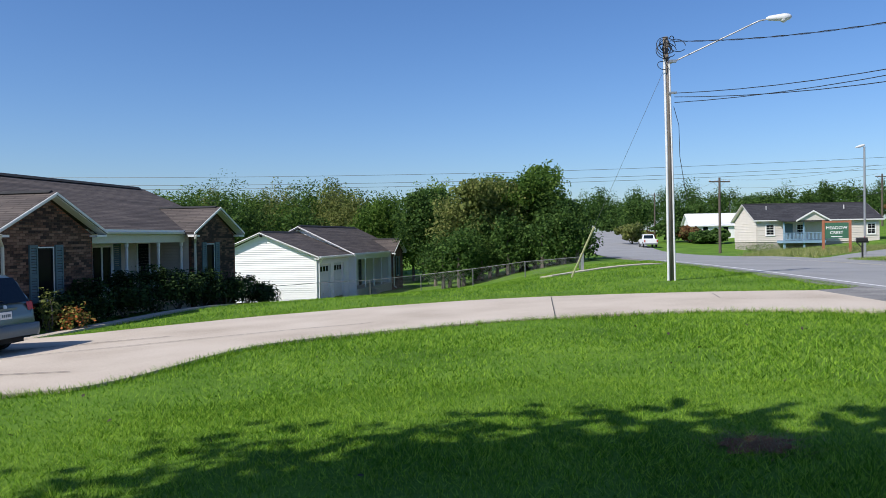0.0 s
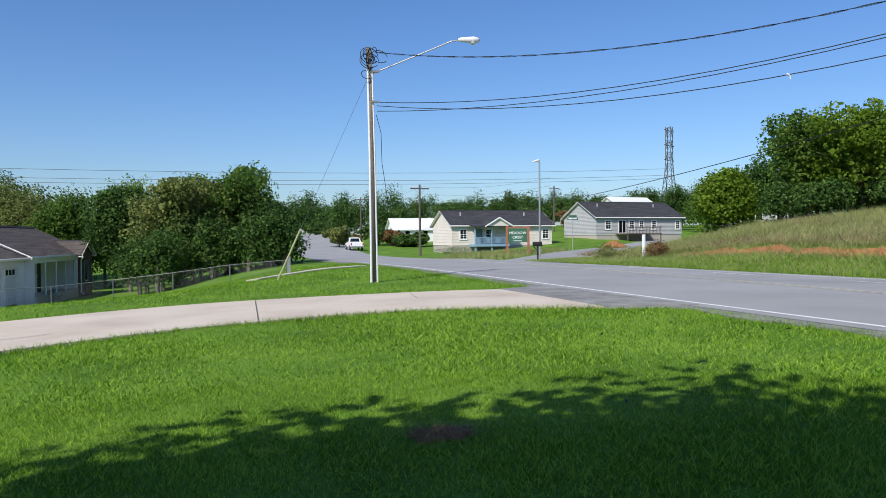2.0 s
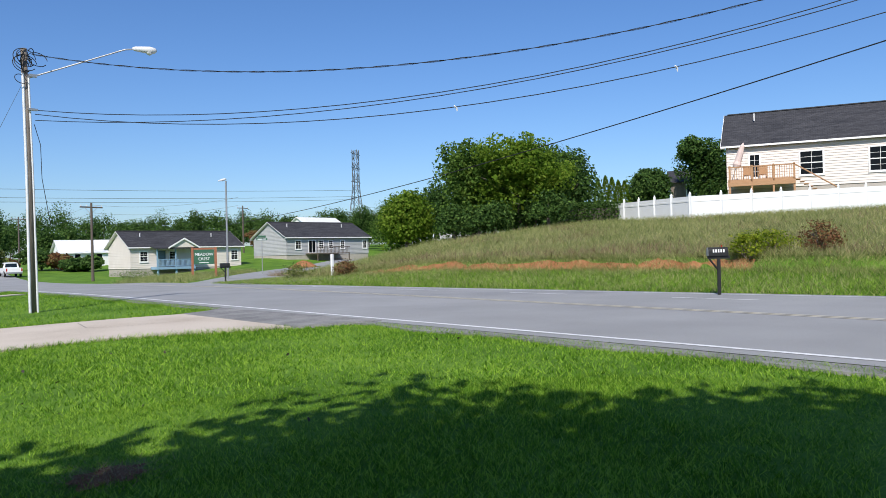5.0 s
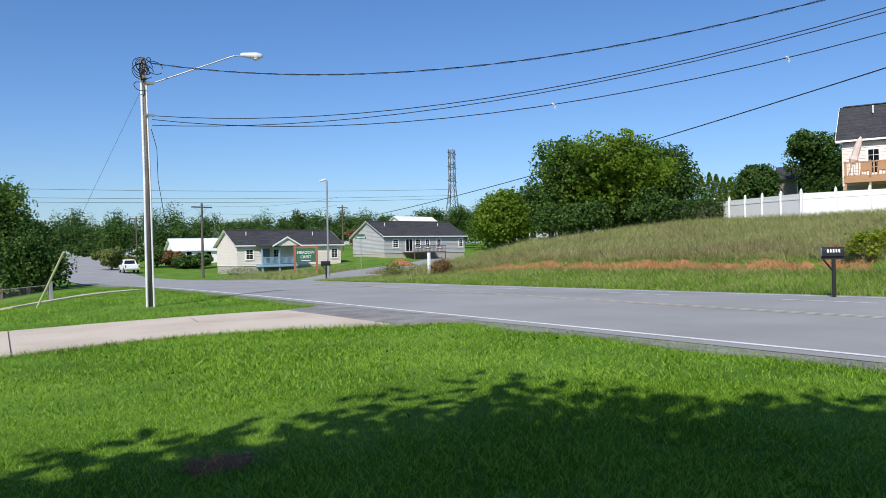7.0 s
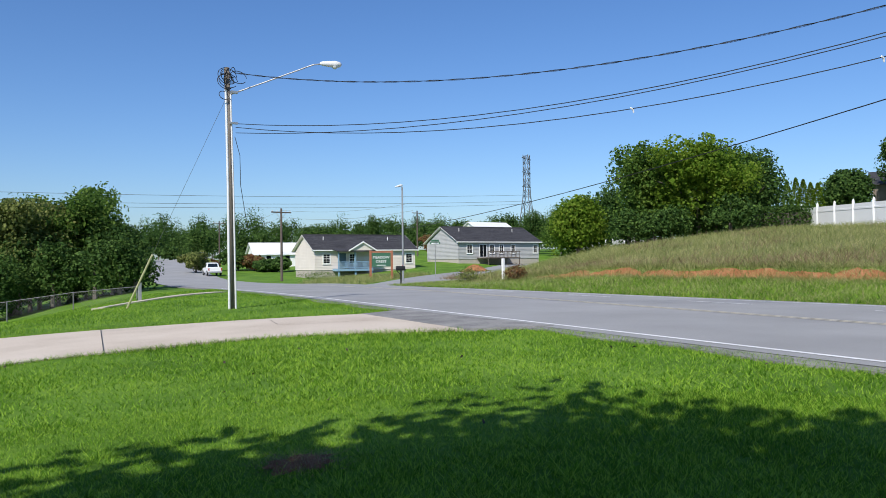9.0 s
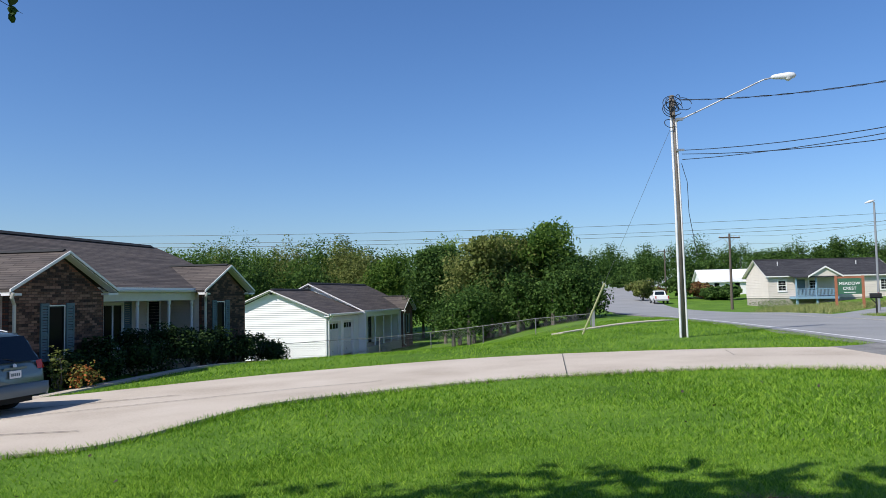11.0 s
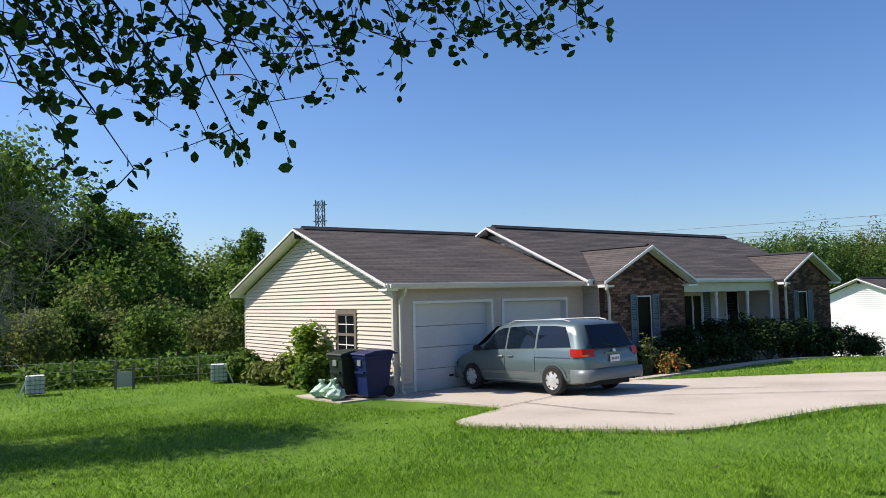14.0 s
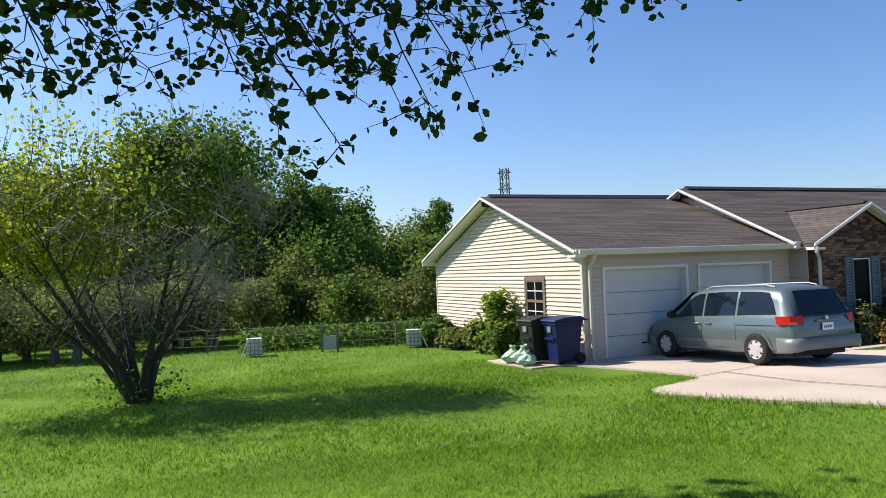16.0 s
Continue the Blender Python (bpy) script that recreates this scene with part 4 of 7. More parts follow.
# house on the hill with a wooden deck
hill_house = cottage(pose(59.16, 27.5, 5.6, 0, 0, -69), "pale house on the hill with charcoal roof", 16, 9, 3.85, 7.1, SIDE_BEIGE, SHINGLE_D, "deck")
part("deck_floor", Shape().box(0.3, -3.2, 0.75, 4.95, -0.04, 0.95), WOOD_DECK, hill_house, "stained timber deck")
part("deck_beam", Shape().box(0.3, -3.25, 0.45, 4.95, -3.1, 0.75), WOOD_DECK, hill_house)
for x in (0.35, 1.9, 3.4, 4.8):
    part("deck_post", Shape().box(x, -3.2, -3.2, x + 0.14, -3.06, 2.0), WOOD_DECK, hill_house)
part("deck_rail", Shape().box(0.3, -3.2, 1.85, 4.95, -3.08, 1.93), WOOD_DECK, hill_house)
for i in range(28):
    part("baluster", Shape().box(0.4 + i * 0.165, -3.16, 0.95, 0.44 + i * 0.165, -3.12, 1.85), WOOD_DECK, hill_house)
stair = Shape()
for i in range(10):
    stair.box(4.97 + i * 0.27, -3.2, 0.75 - i * 0.19, 5.27 + i * 0.27, -2.1, 0.8 - i * 0.19)
part("deck_stair", stair, WOOD_DECK, hill_house)
part("stair_rail", Shape().tube([(4.95, -3.15, 1.85), (7.7, -3.15, 0.0)], 0.05, 6), WOOD_DECK, hill_house)
deck_pose = hill_house.matrix_basis
parasol = thing("patio_umbrella", "closed pale pink patio umbrella on the deck", "umbrella", deck_pose @ pose(0.55, -2.6, 0.95, 0, 17, 0))
part("pole", Shape().tube([(0, 0, 0), (0, 0, 2.9)], 0.025, 8), METAL, parasol)
part("canopy", Shape().lathe([(0.05, 0.95), (0.26, 1.05), (0.33, 1.25), (0.26, 1.5), (0.24, 2.2), (0.16, 2.7), (0.03, 2.95)], sides=9), UMBRELLA, parasol)
for x in (1.6, 2.7):
    chair = thing("deck_chair", "brown wooden patio chair on the deck", "chair", deck_pose @ pose(x, -2.0, 0.95), group="chairs on the deck")
    part("seat", Shape().box(-0.3, -0.3, 0.38, 0.3, 0.3, 0.44), WOOD_DECK, chair)
    part("backrest", Shape().box(-0.3, 0.24, 0.44, 0.3, 0.3, 1.1), WOOD_DECK, chair)
    for a in (-0.27, 0.27):
        for b in (-0.27, 0.27):
            part("leg", Shape().box(a - 0.03, b - 0.03, 0, a + 0.03, b + 0.03, 0.38), WOOD_DECK, chair)


def far_house(x, y, deg, label, w, d, h, ridge, side, roof_mat, z=None):
    hz = ground_z(x, y) if z is None else z
    h_ = thing("house", label, "house", pose(x, y, hz, 0, 0, deg))
    part("wall", Shape().box(0, 0, -3.0, w, d, h), side, h_)
    for s, e in ((0, -0.02), (w, 0.02)):
        part("gable_wall", Shape().prism([(s, 0, h), (s, d, h), (s, d / 2, ridge - 0.1)], (-e * 5, 0, 0)), side, h_)
    r = part("roof", Shape().box(0, d / 2 - 0.05, ridge - 0.15, w, d / 2 + 0.05, ridge - 0.05), roof_mat, h_, uv=((1, 0, 0), (0, 1, 0)))
    slab("roof_plane", [(-0.4, -0.4, h), (w + 0.4, -0.4, h), (w + 0.4, d / 2, ridge), (-0.4, d / 2, ridge)], 0.12, roof_mat, r, (1, 0, 0))
    slab("roof_plane", [(w + 0.4, d + 0.4, h), (-0.4, d + 0.4, h), (-0.4, d / 2, ridge), (w + 0.4, d / 2, ridge)], 0.12, roof_mat, r, (1, 0, 0))
    for i in range(3):
        s = w * (0.18 + 0.3 * i)
        window_unit(h_, (s, -0.01, 0), (1, 0, 0), (0, -1, 0), 0.9, 1.0, 2.2, TRIM, rows=1)
    return h_


PALE_ROOF = material("pale_metal_roof", [grey(0.66), grey(0.76)], scale=2, fine=20, rough=0.4)
far_house(42.5, 131, -8, "white barn with a pale metal roof", 11, 8, 2.4, 4.6, SIDE_WHITE, PALE_ROOF)
far_house(82, 118, 5, "white house with a pale roof behind the others", 9, 8, 4.2, 6.6, SIDE_WHITE, PALE_ROOF)
far_house(71, 76, -20, "grey house behind the round bush", 9, 7, 2.6, 4.6, SIDE_GREY, SHINGLE_D, 2.4)
far_house(73.6, 40.4, -62, "low brick house behind the hedge", 9, 7, 2.5, 4.0, BROWN_TRIM, SHINGLE_D, 5.9)


# ---- vegetation ----
def leaf_cloud(name, centres, sizes, mat, parent=None, label="", shape="leaf", up=0.35, seed=1, out_from=None):
    """Many small leaves, each its own tilted blade, as one mesh."""
    rng = np.random.default_rng(seed)
    c, n = np.asarray(centres, float), len(centres)
    s = np.broadcast_to(np.asarray(sizes, float), (n,))[:, None]
    nrm = rng.normal(size=(n, 3)) * (0.8 if np.ndim(out_from) == 2 else 1.0)
    if out_from is not None:
        o = c - np.asarray(out_from)
        nrm += 1.3 * o / (np.linalg.norm(o, axis=1, keepdims=True) + 1e-6)
    nrm[:, 2] += up * 2
    nrm /= np.linalg.norm(nrm, axis=1, keepdims=True)
    a = np.cross(nrm, rng.normal(size=(n, 3)))
    a /= np.linalg.norm(a, axis=1, keepdims=True)
    b = np.cross(nrm, a)
    if shape == "leaf":
        ring = [(-0.5, 0), (-0.12, 0.36), (0.28, 0.3), (0.55, 0), (0.28, -0.3), (-0.12, -0.36)]
    else:
        ring = [(-0.5, -0.28), (0.1, -0.42), (0.5, 0.02), (-0.05, 0.45)]
    k = len(ring)
    v = np.stack([c + s * (a * x + b * y) + nrm * s * 0.08 * (abs(y) > 0.2) for x, y in ring], 1).reshape(-1, 3)
    m = bpy.data.meshes.new(name)
    m.vertices.add(n * k)
    m.vertices.foreach_set("co", v.ravel())
    m.loops.add(n * k)
    m.loops.foreach_set("vertex_index", np.arange(n * k))
    m.polygons.add(n)
    m.polygons.foreach_set("loop_start", np.arange(n) * k)
    m.materials.append(mat)
    m.update(calc_edges=True)
    return part(name, m, mat, parent, label)


def crown_points(rng, centre, radii, count, clumps, hollow=0.55, spread=0.17, cores=False):
    """Leaf places in ragged clumps over an egg-shaped crown."""
    d = rng.normal(size=(clumps, 3))
    d /= np.linalg.norm(d, axis=1, keepdims=True)
    d[:, 2] = np.where(d[:, 2] < -0.75, -d[:, 2], d[:, 2])
    r = (hollow + (1 - hollow) * rng.random(clumps) ** 0.6) * (0.72 + 0.26 * rng.random(clumps))
    cc = d * r[:, None]
    which = rng.integers(0, clumps, count)
    off = np.clip(rng.normal(size=(count, 3)), -1.5, 1.5) * spread * (0.5 + rng.random(clumps)[which])[:, None]
    if cores:
        far = np.linalg.norm(off, axis=1, keepdims=True) + 1e-6
        off = off / far * (0.35 * far + 0.85 * spread * (0.6 + 0.8 * rng.random(clumps)[which])[:, None])
        at = np.asarray(centre) + cc[which] * np.asarray(radii) * 0.93
        return at + off * np.asarray(radii), at
    return np.asarray(centre) + (cc[which] + off) * np.asarray(radii)


def limb_line(rng, a, b, bend=0.12, n=6):
    a, b = Vector(a), Vector(b)
    d = (b - a).length
    pts = []
    for i in range(n + 1):
        t = i / n
        w = math.sin(t * math.pi) * d * bend
        pts.append(a.lerp(b, t) + Vector(rng.normal(size=3)) * w * 0.5)
    return pts


def tree(name, x, y, tall, wide, mat, label, seed, leaves=2600, leaf=0.42, low=0.25, trunk=0.16, lobes=1, category="tree", clumps=60, group="", z=None):
    """A tapered trunk with limbs and a crown of many small leaves in clumps."""
    rng = np.random.default_rng(seed)
    base = ground_z(x, y) - 0.05 if z is None else z
    t = thing(name, label, category, pose(x, y, base), group)
    mid = tall * (low + 1) / 2
    s = Shape().tube([(0, 0, 0), (0.05 * rng.normal(), 0.05 * rng.normal(), tall * 0.3), (0.1 * rng.normal(), 0.1 * rng.normal(), tall * 0.8)], [trunk, trunk * 0.75, trunk * 0.2], 8)
    for i in range(7):
        h = tall * (low * 0.8 + 0.45 * rng.random())
        a = rng.random() * 6.283
        e = (wide * 0.36 * math.cos(a), wide * 0.36 * math.sin(a), h + tall * 0.2)
        s.tube(limb_line(rng, (0, 0, h), e), [trunk * 0.4 * (1 - 0.13 * k) for k in range(7)], 5)
    part("trunk", s, BARK, t)
    pts = []
    for i in range(lobes):
        if lobes == 1:
            c, r = (0, 0, mid), (wide / 2, wide / 2, tall * (1 - low) / 2 * 1.12)
        else:
            a = 6.283 * i / lobes + rng.random()
            f = 0.28 * wide
            zz = mid + tall * 0.16 * rng.normal()
            c, r = (f * math.cos(a), f * math.sin(a), zz), (wide * 0.3, wide * 0.3, min(tall * 0.3, tall - zz))
        pts.append(crown_points(rng, c, r, leaves * 2 // (3 * lobes) if lobes > 1 else leaves, max(8, clumps // lobes), cores=True, spread=0.2))
    if lobes > 1:
        pts.append(crown_points(rng, (0, 0, tall * 0.48), (wide * 0.43, wide * 0.43, tall * 0.46), leaves // 3, clumps // 2, hollow=0.6, cores=True))
    p, cores = np.concatenate([q[0] for q in pts]), np.concatenate([q[1] for q in pts])
    p[:, 2] = np.maximum(p[:, 2], 0.08)
    size = leaf * (0.6 + 0.8 * rng.random(len(p)))
    deep = np.arange(len(p)) % 9 == 0            # larger, shaded leaves inside each clump
    p[deep] = (cores[deep] - (0, 0, mid)) * 0.66 + (0, 0, mid) + rng.normal(size=(int(deep.sum()), 3)) * wide * 0.05
    size[deep] *= 2.4
    leaf_cloud("crown", p, size, mat, t, seed=seed, shape="card", up=0.2, out_from=cores)
    return t


def bush(name, x, y, tall, wide, mat, label, seed, leaves=900, leaf=0.1, category="bush", deep=None, z=None, group=""):
    rng = np.random.default_rng(seed)
    base = ground_z(x, y) - 0.03 if z is None else z
    t = thing(name, label, category, pose(x, y, base), group)
    s = Shape()
    for i in range(7):
        a = rng.random() * 6.283
        s.tube(limb_line(rng, (0.05 * math.cos(a), 0.05 * math.sin(a), 0), (wide * 0.3 * math.cos(a), (deep or wide) * 0.3 * math.sin(a), tall * 0.75), n=3), [0.025, 0.02, 0.014, 0.006], 5)
    part("stem", s, BARK, t)
    p = crown_points(rng, (0, 0, tall * 0.5), (wide / 2, (deep or wide) / 2, tall / 2), leaves, 26, hollow=0.5, spread=0.24)
    p[:, 2] = np.maximum(p[:, 2], 0.03)
    leaf_cloud("foliage", p, leaf * (0.6 + 0.8 * rng.random(leaves)), mat, t, seed=seed, shape="leaf", out_from=(0, 0, tall * 0.3))
    return t


def polar(az, dist):
    a = radians(az)
    return -math.sin(a) * dist, math.cos(a) * dist


def woods(name, label, spots, mat, seed, leaf=0.3, per=4300):
    """A far stand of trees that nobody could count, as one object: trunks and ragged crowns."""
    rng = np.random.default_rng(seed)
    t = thing(name, label, "woods", kind="stuff")
    s, pts, sizes, outs = Shape(), [], [], []
    for az, dist, top_slope, wide in spots:
        x, y = polar(az, dist)
        g = ground_z(x, y)
        top = 1.6 + top_slope * dist
        tall = max(top - g, 2.5)
        s.tube([(x, y, g - 0.2), (x, y, g + tall * 0.75)], [0.17, 0.05], 6)
        n = int(per * (0.7 + 0.6 * rng.random()))
        p = crown_points(rng, (x, y, g + tall * 0.53), (wide / 2, wide / 2, tall * 0.54), n, 62, hollow=0.5, spread=0.2, cores=True)
        mid = np.array((x, y, g + tall * 0.53))
        size = leaf * (0.5 + 0.9 * rng.random(n)) * min(1.5, max(0.8, dist / 90))
        deep = np.arange(n) % 10 == 0
        p[0][deep] = mid + (p[1][deep] - mid) * 0.66 + rng.normal(size=(int(deep.sum()), 3)) * wide * 0.05
        size[deep] *= 2.4
        pts.append(p[0])
        outs.append(p[1])
        sizes.append(size)
    part("trunks", s, BARK, t)
    leaf_cloud("crowns", np.concatenate(pts), np.concatenate(sizes), mat, t, seed=seed, shape="card", up=0.25, out_from=np.concatenate(outs))
    return t


rw = np.random.default_rng(5)


def spots(az0, az1, n, d0, d1, s0, s1, wide, rough=1.0):
    return [(az0 + (az1 - az0) * (i + rw.random() * 0.9) / n, d0 + (d1 - d0) * rw.random(), s0 + (s1 - s0) * i / n + 0.014 * rough * min(1.0, 60 / d0) * rw.normal(), wide * (0.7 + 0.6 * rw.random())) for i in range(n)]


# woods behind the white house
woods("woods", "mixed green woods behind the houses", spots(21, 7, 11, 82, 105, 0.06, 0.064, 8.5), LEAF_MID, 21, leaf=0.21, per=6500)
woods("woods", "dark green woods behind the houses", spots(21, 2, 13, 74, 95, 0.048, 0.06, 8), LEAF_DARK, 22, leaf=0.21, per=6000)
woods("woods", "olive green trees at the wood's edge", spots(19, 0, 6, 78, 92, 0.058, 0.066, 6.5), LEAF_OLIVE, 23, leaf=0.2, per=6000)
woods("undergrowth", "dark undergrowth along the chain-link fence", spots(0.5, -10.2, 17, 53, 60, 0.0, 0.008, 4.4), LEAF_DARK, 38, per=2600, leaf=0.2)
woods("undergrowth", "leafy undergrowth beneath the trees on the hill", spots(-45, -53, 9, 55, 59, 0.052, 0.055, 3.4), LEAF_DARK, 39, per=2200, leaf=0.2)
# far wooded skyline across the road
woods("woods", "distant dark wooded ridge", spots(-8, -70, 80, 230, 330, 0.052, 0.054, 12, 2.2), LEAF_DARK, 24, leaf=0.27, per=2200)
woods("woods", "distant wooded skyline", spots(-9, -48, 34, 170, 225, 0.041, 0.043, 7.5, 1.6), LEAF_DARK, 25, leaf=0.23, per=2600)
# woods beyond the back garden
woods("woods", "light green trees beyond the vegetable plot", spots(93, 52, 12, 46, 56, 0.062, 0.022, 7), LEAF_MID, 29, per=4000)
woods("woods", "pale green thicket beyond the vegetable plot", spots(94, 54, 15, 37, 46, -0.01, -0.015, 3.8, 3.2), LEAF_OLIVE, 30, per=1800, leaf=0.2)
woods("undergrowth", "leafy thicket right behind the vegetable plot", spots(94, 55, 12, 31, 37, -0.03, -0.04, 3.6, 2.6), LEAF_MID, 40, per=2400, leaf=0.17)
woods("undergrowth", "olive brush right behind the vegetable plot", spots(94, 56, 9, 31, 36, -0.04, -0.045, 3.0, 2.6), LEAF_OLIVE, 43, per=2200, leaf=0.15)
woods("undergrowth", "dry olive brush at the end of the lawn", spots(95, 71.5, 13, 27.5, 31, -0.052, -0.05, 2.8, 1.5), LEAF_OLIVE, 44, per=1900, leaf=0.13)
woods("woods", "green woods beyond the vegetable plot", spots(92, 50, 14, 48, 62, 0.085, 0.035, 8.5), LEAF_MID, 26, per=3700)
woods("woods", "shrubby wood edge beyond the vegetable plot", spots(94, 50, 22, 42, 50, 0.022, 0.0, 5, 3.0), LEAF_MID, 27, per=2600, leaf=0.24)
for az, dist, top, wide, sd in ((66.5, 50, 0.152, 4.6, 81), (62.6, 60, 0.108, 4.6, 82), (70.5, 50, 0.15, 5.5, 83)):
    x, y = polar(az, dist)
    tree("tree", x, y, 1.6 + top * dist - ground_z(x, y), wide, LEAF_MID, "tall green tree standing over the wood edge", sd, leaves=9000, leaf=0.2, low=0.2, lobes=5, clumps=90)
woods("woods", "distant woods behind the garage", spots(62, 40, 10, 90, 120, 0.052, 0.05, 10), LEAF_OLIVE, 28)

for az, dist, top, wide, mat, lob, seed, lab in (
        (-6.2, 62, 0.097, 8.6, LEAF_MID, 5, 31, "tall green deciduous tree beside the fence"),
        (-2.6, 60, 0.076, 8.0, LEAF_OLIVE, 5, 32, "broad olive-green tree beside the fence"),
        (-8.6, 60, 0.064, 5.2, LEAF_DARK, 4, 33, "dark vine-covered tree by the road"),
        (0.6, 66, 0.07, 7.0, LEAF_DARK, 4, 34, "dark green tree in a row"),
        (1.5, 80, 0.083, 6.5, LEAF_BRIGHT, 4, 35, "bright green tree standing over the row"),
        (8.0, 84, 0.09, 7.5, LEAF_OLIVE, 5, 36, "thin-topped tree standing over the woods"),
        (5.2, 76, 0.066, 6.5, LEAF_MID, 4, 37, "green tree in a row")):
    x, y = polar(az, dist)
    tree("tree", x, y, 1.6 + top * dist - ground_z(x, y), wide, mat, lab, seed, leaves=16000, leaf=0.195, low=0.08, lobes=lob, clumps=170)

# hill trees across the road
for az, dist, top, wide, mat, seed, lab, low in (
        (-50.4, 58, 0.15, 8.2, LEAF_BRIGHT, 41, "bright green broad tree on the hill", 0.02),
        (-47.0, 60, 0.152, 6.0, LEAF_MID, 42, "grey-green tree on the hill", 0.02),
        (-53.2, 62, 0.148, 6.8, LEAF_DARK, 43, "dark green tree on the hill", 0.02),
        (-41.9, 60, 0.078, 4.6, LEAF_BRIGHT, 44, "dense round green bush-like tree", 0.02),
        (-43.6, 90, 0.093, 9.0, LEAF_DARK, 45, "dark tree behind the hill", 0.1),
        (-38.6, 165, 0.066, 10.0, LEAF_DARK, 46, "dark tree behind the grey house", 0.1),
        (-40.6, 150, 0.072, 10.0, LEAF_MID, 47, "green tree behind the grey house", 0.1),
        (-59.7, 70, 0.098, 4.0, LEAF_DARK, 48, "round dark ornamental tree", 0.3),
        (-63.9, 80, 0.136, 6.0, LEAF_DARK, 49, "dark tree beside the hill house", 0.1)):
    x, y = polar(az, dist)
    tree("tree", x, y, 1.6 + top * dist - ground_z(x, y), wide, mat, lab, seed, leaves=15000, leaf=0.2, low=low, lobes=7 if wide > 5 else 1, clumps=150)
def conifer(x, y, tall, wide, seed):
    """A slim flame-shaped evergreen: thin trunk and upswept sprays."""
    rng = np.random.default_rng(seed)
    t = thing("conifer", "slim upright green conifer", "tree", pose(x, y, ground_z(x, y) - 0.05), "conifers on the hill")
    part("trunk", Shape().tube([(0, 0, 0), (0, 0, tall * 0.9)], [0.07, 0.015], 6), BARK, t)
    h = rng.random(3200) ** 1.15
    a = rng.random(3200) * 6.283
    r = wide / 2 * np.minimum(1, (h + 0.12) * 4) * (1 - h) ** 0.62 * (0.7 + 0.35 * rng.random(3200)) * (1 + 0.16 * np.sin(a * 3 + h * 19))
    p = np.stack([r * np.cos(a), r * np.sin(a), 0.1 + h * (tall - 0.1)], 1)
    leaf_cloud("crown", p, 0.13 * (0.6 + 0.8 * rng.random(3200)), LEAF_BRIGHT, t, seed=seed, shape="card", up=0.3, out_from=np.array([(0, 0, tall * 0.3)]))


for az, top in ((-56.15, 0.091), (-56.7, 0.094), (-57.15, 0.0915), (-57.6, 0.0875), (-58.05, 0.0865)):
    x, y = polar(az, 66)
    conifer(x, y, 1.6 + top * 66 - ground_z(x, y), 1.5, int(-az * 10))
hx, hy = polar(-55.6, 60)
hedge = thing("hedge", "clipped dark green hedge beside the white fence", "hedge", pose(hx, hy, ground_z(hx, hy), 0, 0, -52))
rh = np.random.default_rng(8)
part("stem", Shape().box(-2.4, -0.2, 0, 2.4, 0.2, 1.3), BARK, hedge)
leaf_cloud("foliage", np.stack([rh.uniform(-2.7, 2.7, 5000), rh.uniform(-0.7, 0.7, 5000), rh.uniform(0, 1.75, 5000)], 1), 0.16, LEAF_DARK, hedge, seed=8, shape="card")
for az, dist, top, wide, mat in ((-13.9, 122, 0.018, 5.0, LEAF_OLIVE), (-14.9, 128, 0.008, 3.5, LEAF_RUST), (-12.2, 190, 0.022, 9, LEAF_DARK), (-16.8, 130, 0.016, 7, LEAF_DARK), (-20.2, 150, 0.018, 7, LEAF_DARK), (-17.9, 128, 0.012, 5, LEAF_RUST), (-31.2, 135, 0.034, 5, LEAF_RUST), (-18.9, 124, 0.005, 5, LEAF_DARK), (-19.6, 124, 0.006, 5, LEAF_DARK)):
    x, y = polar(az, dist)
    tree("tree", x, y, max(2.0, 1.6 + top * dist - ground_z(x, y)), wide, mat, "roadside tree seen far along the road", int(1000 - az * 10), leaves=5000, leaf=0.3, low=0.05, lobes=3, clumps=50)
# tall thin-topped trees left of the garage
for az, dist, top, wide in ((64.2, 62, 0.12, 5.0), (56.7, 72, 0.096, 4.4), (66.0, 55, 0.115, 6.5), (69.5, 58, 0.14, 6.5), (76, 52, 0.15, 8.5), (83, 50, 0.16, 8.5)):
    x, y = polar(az, dist)
    tree("tree", x, y, 1.6 + top * dist - ground_z(x, y), wide, LEAF_MID, "tall green tree with an open airy top", int(az * 7), leaves=8500, leaf=0.2, low=0.2, lobes=7, clumps=80, trunk=0.2)

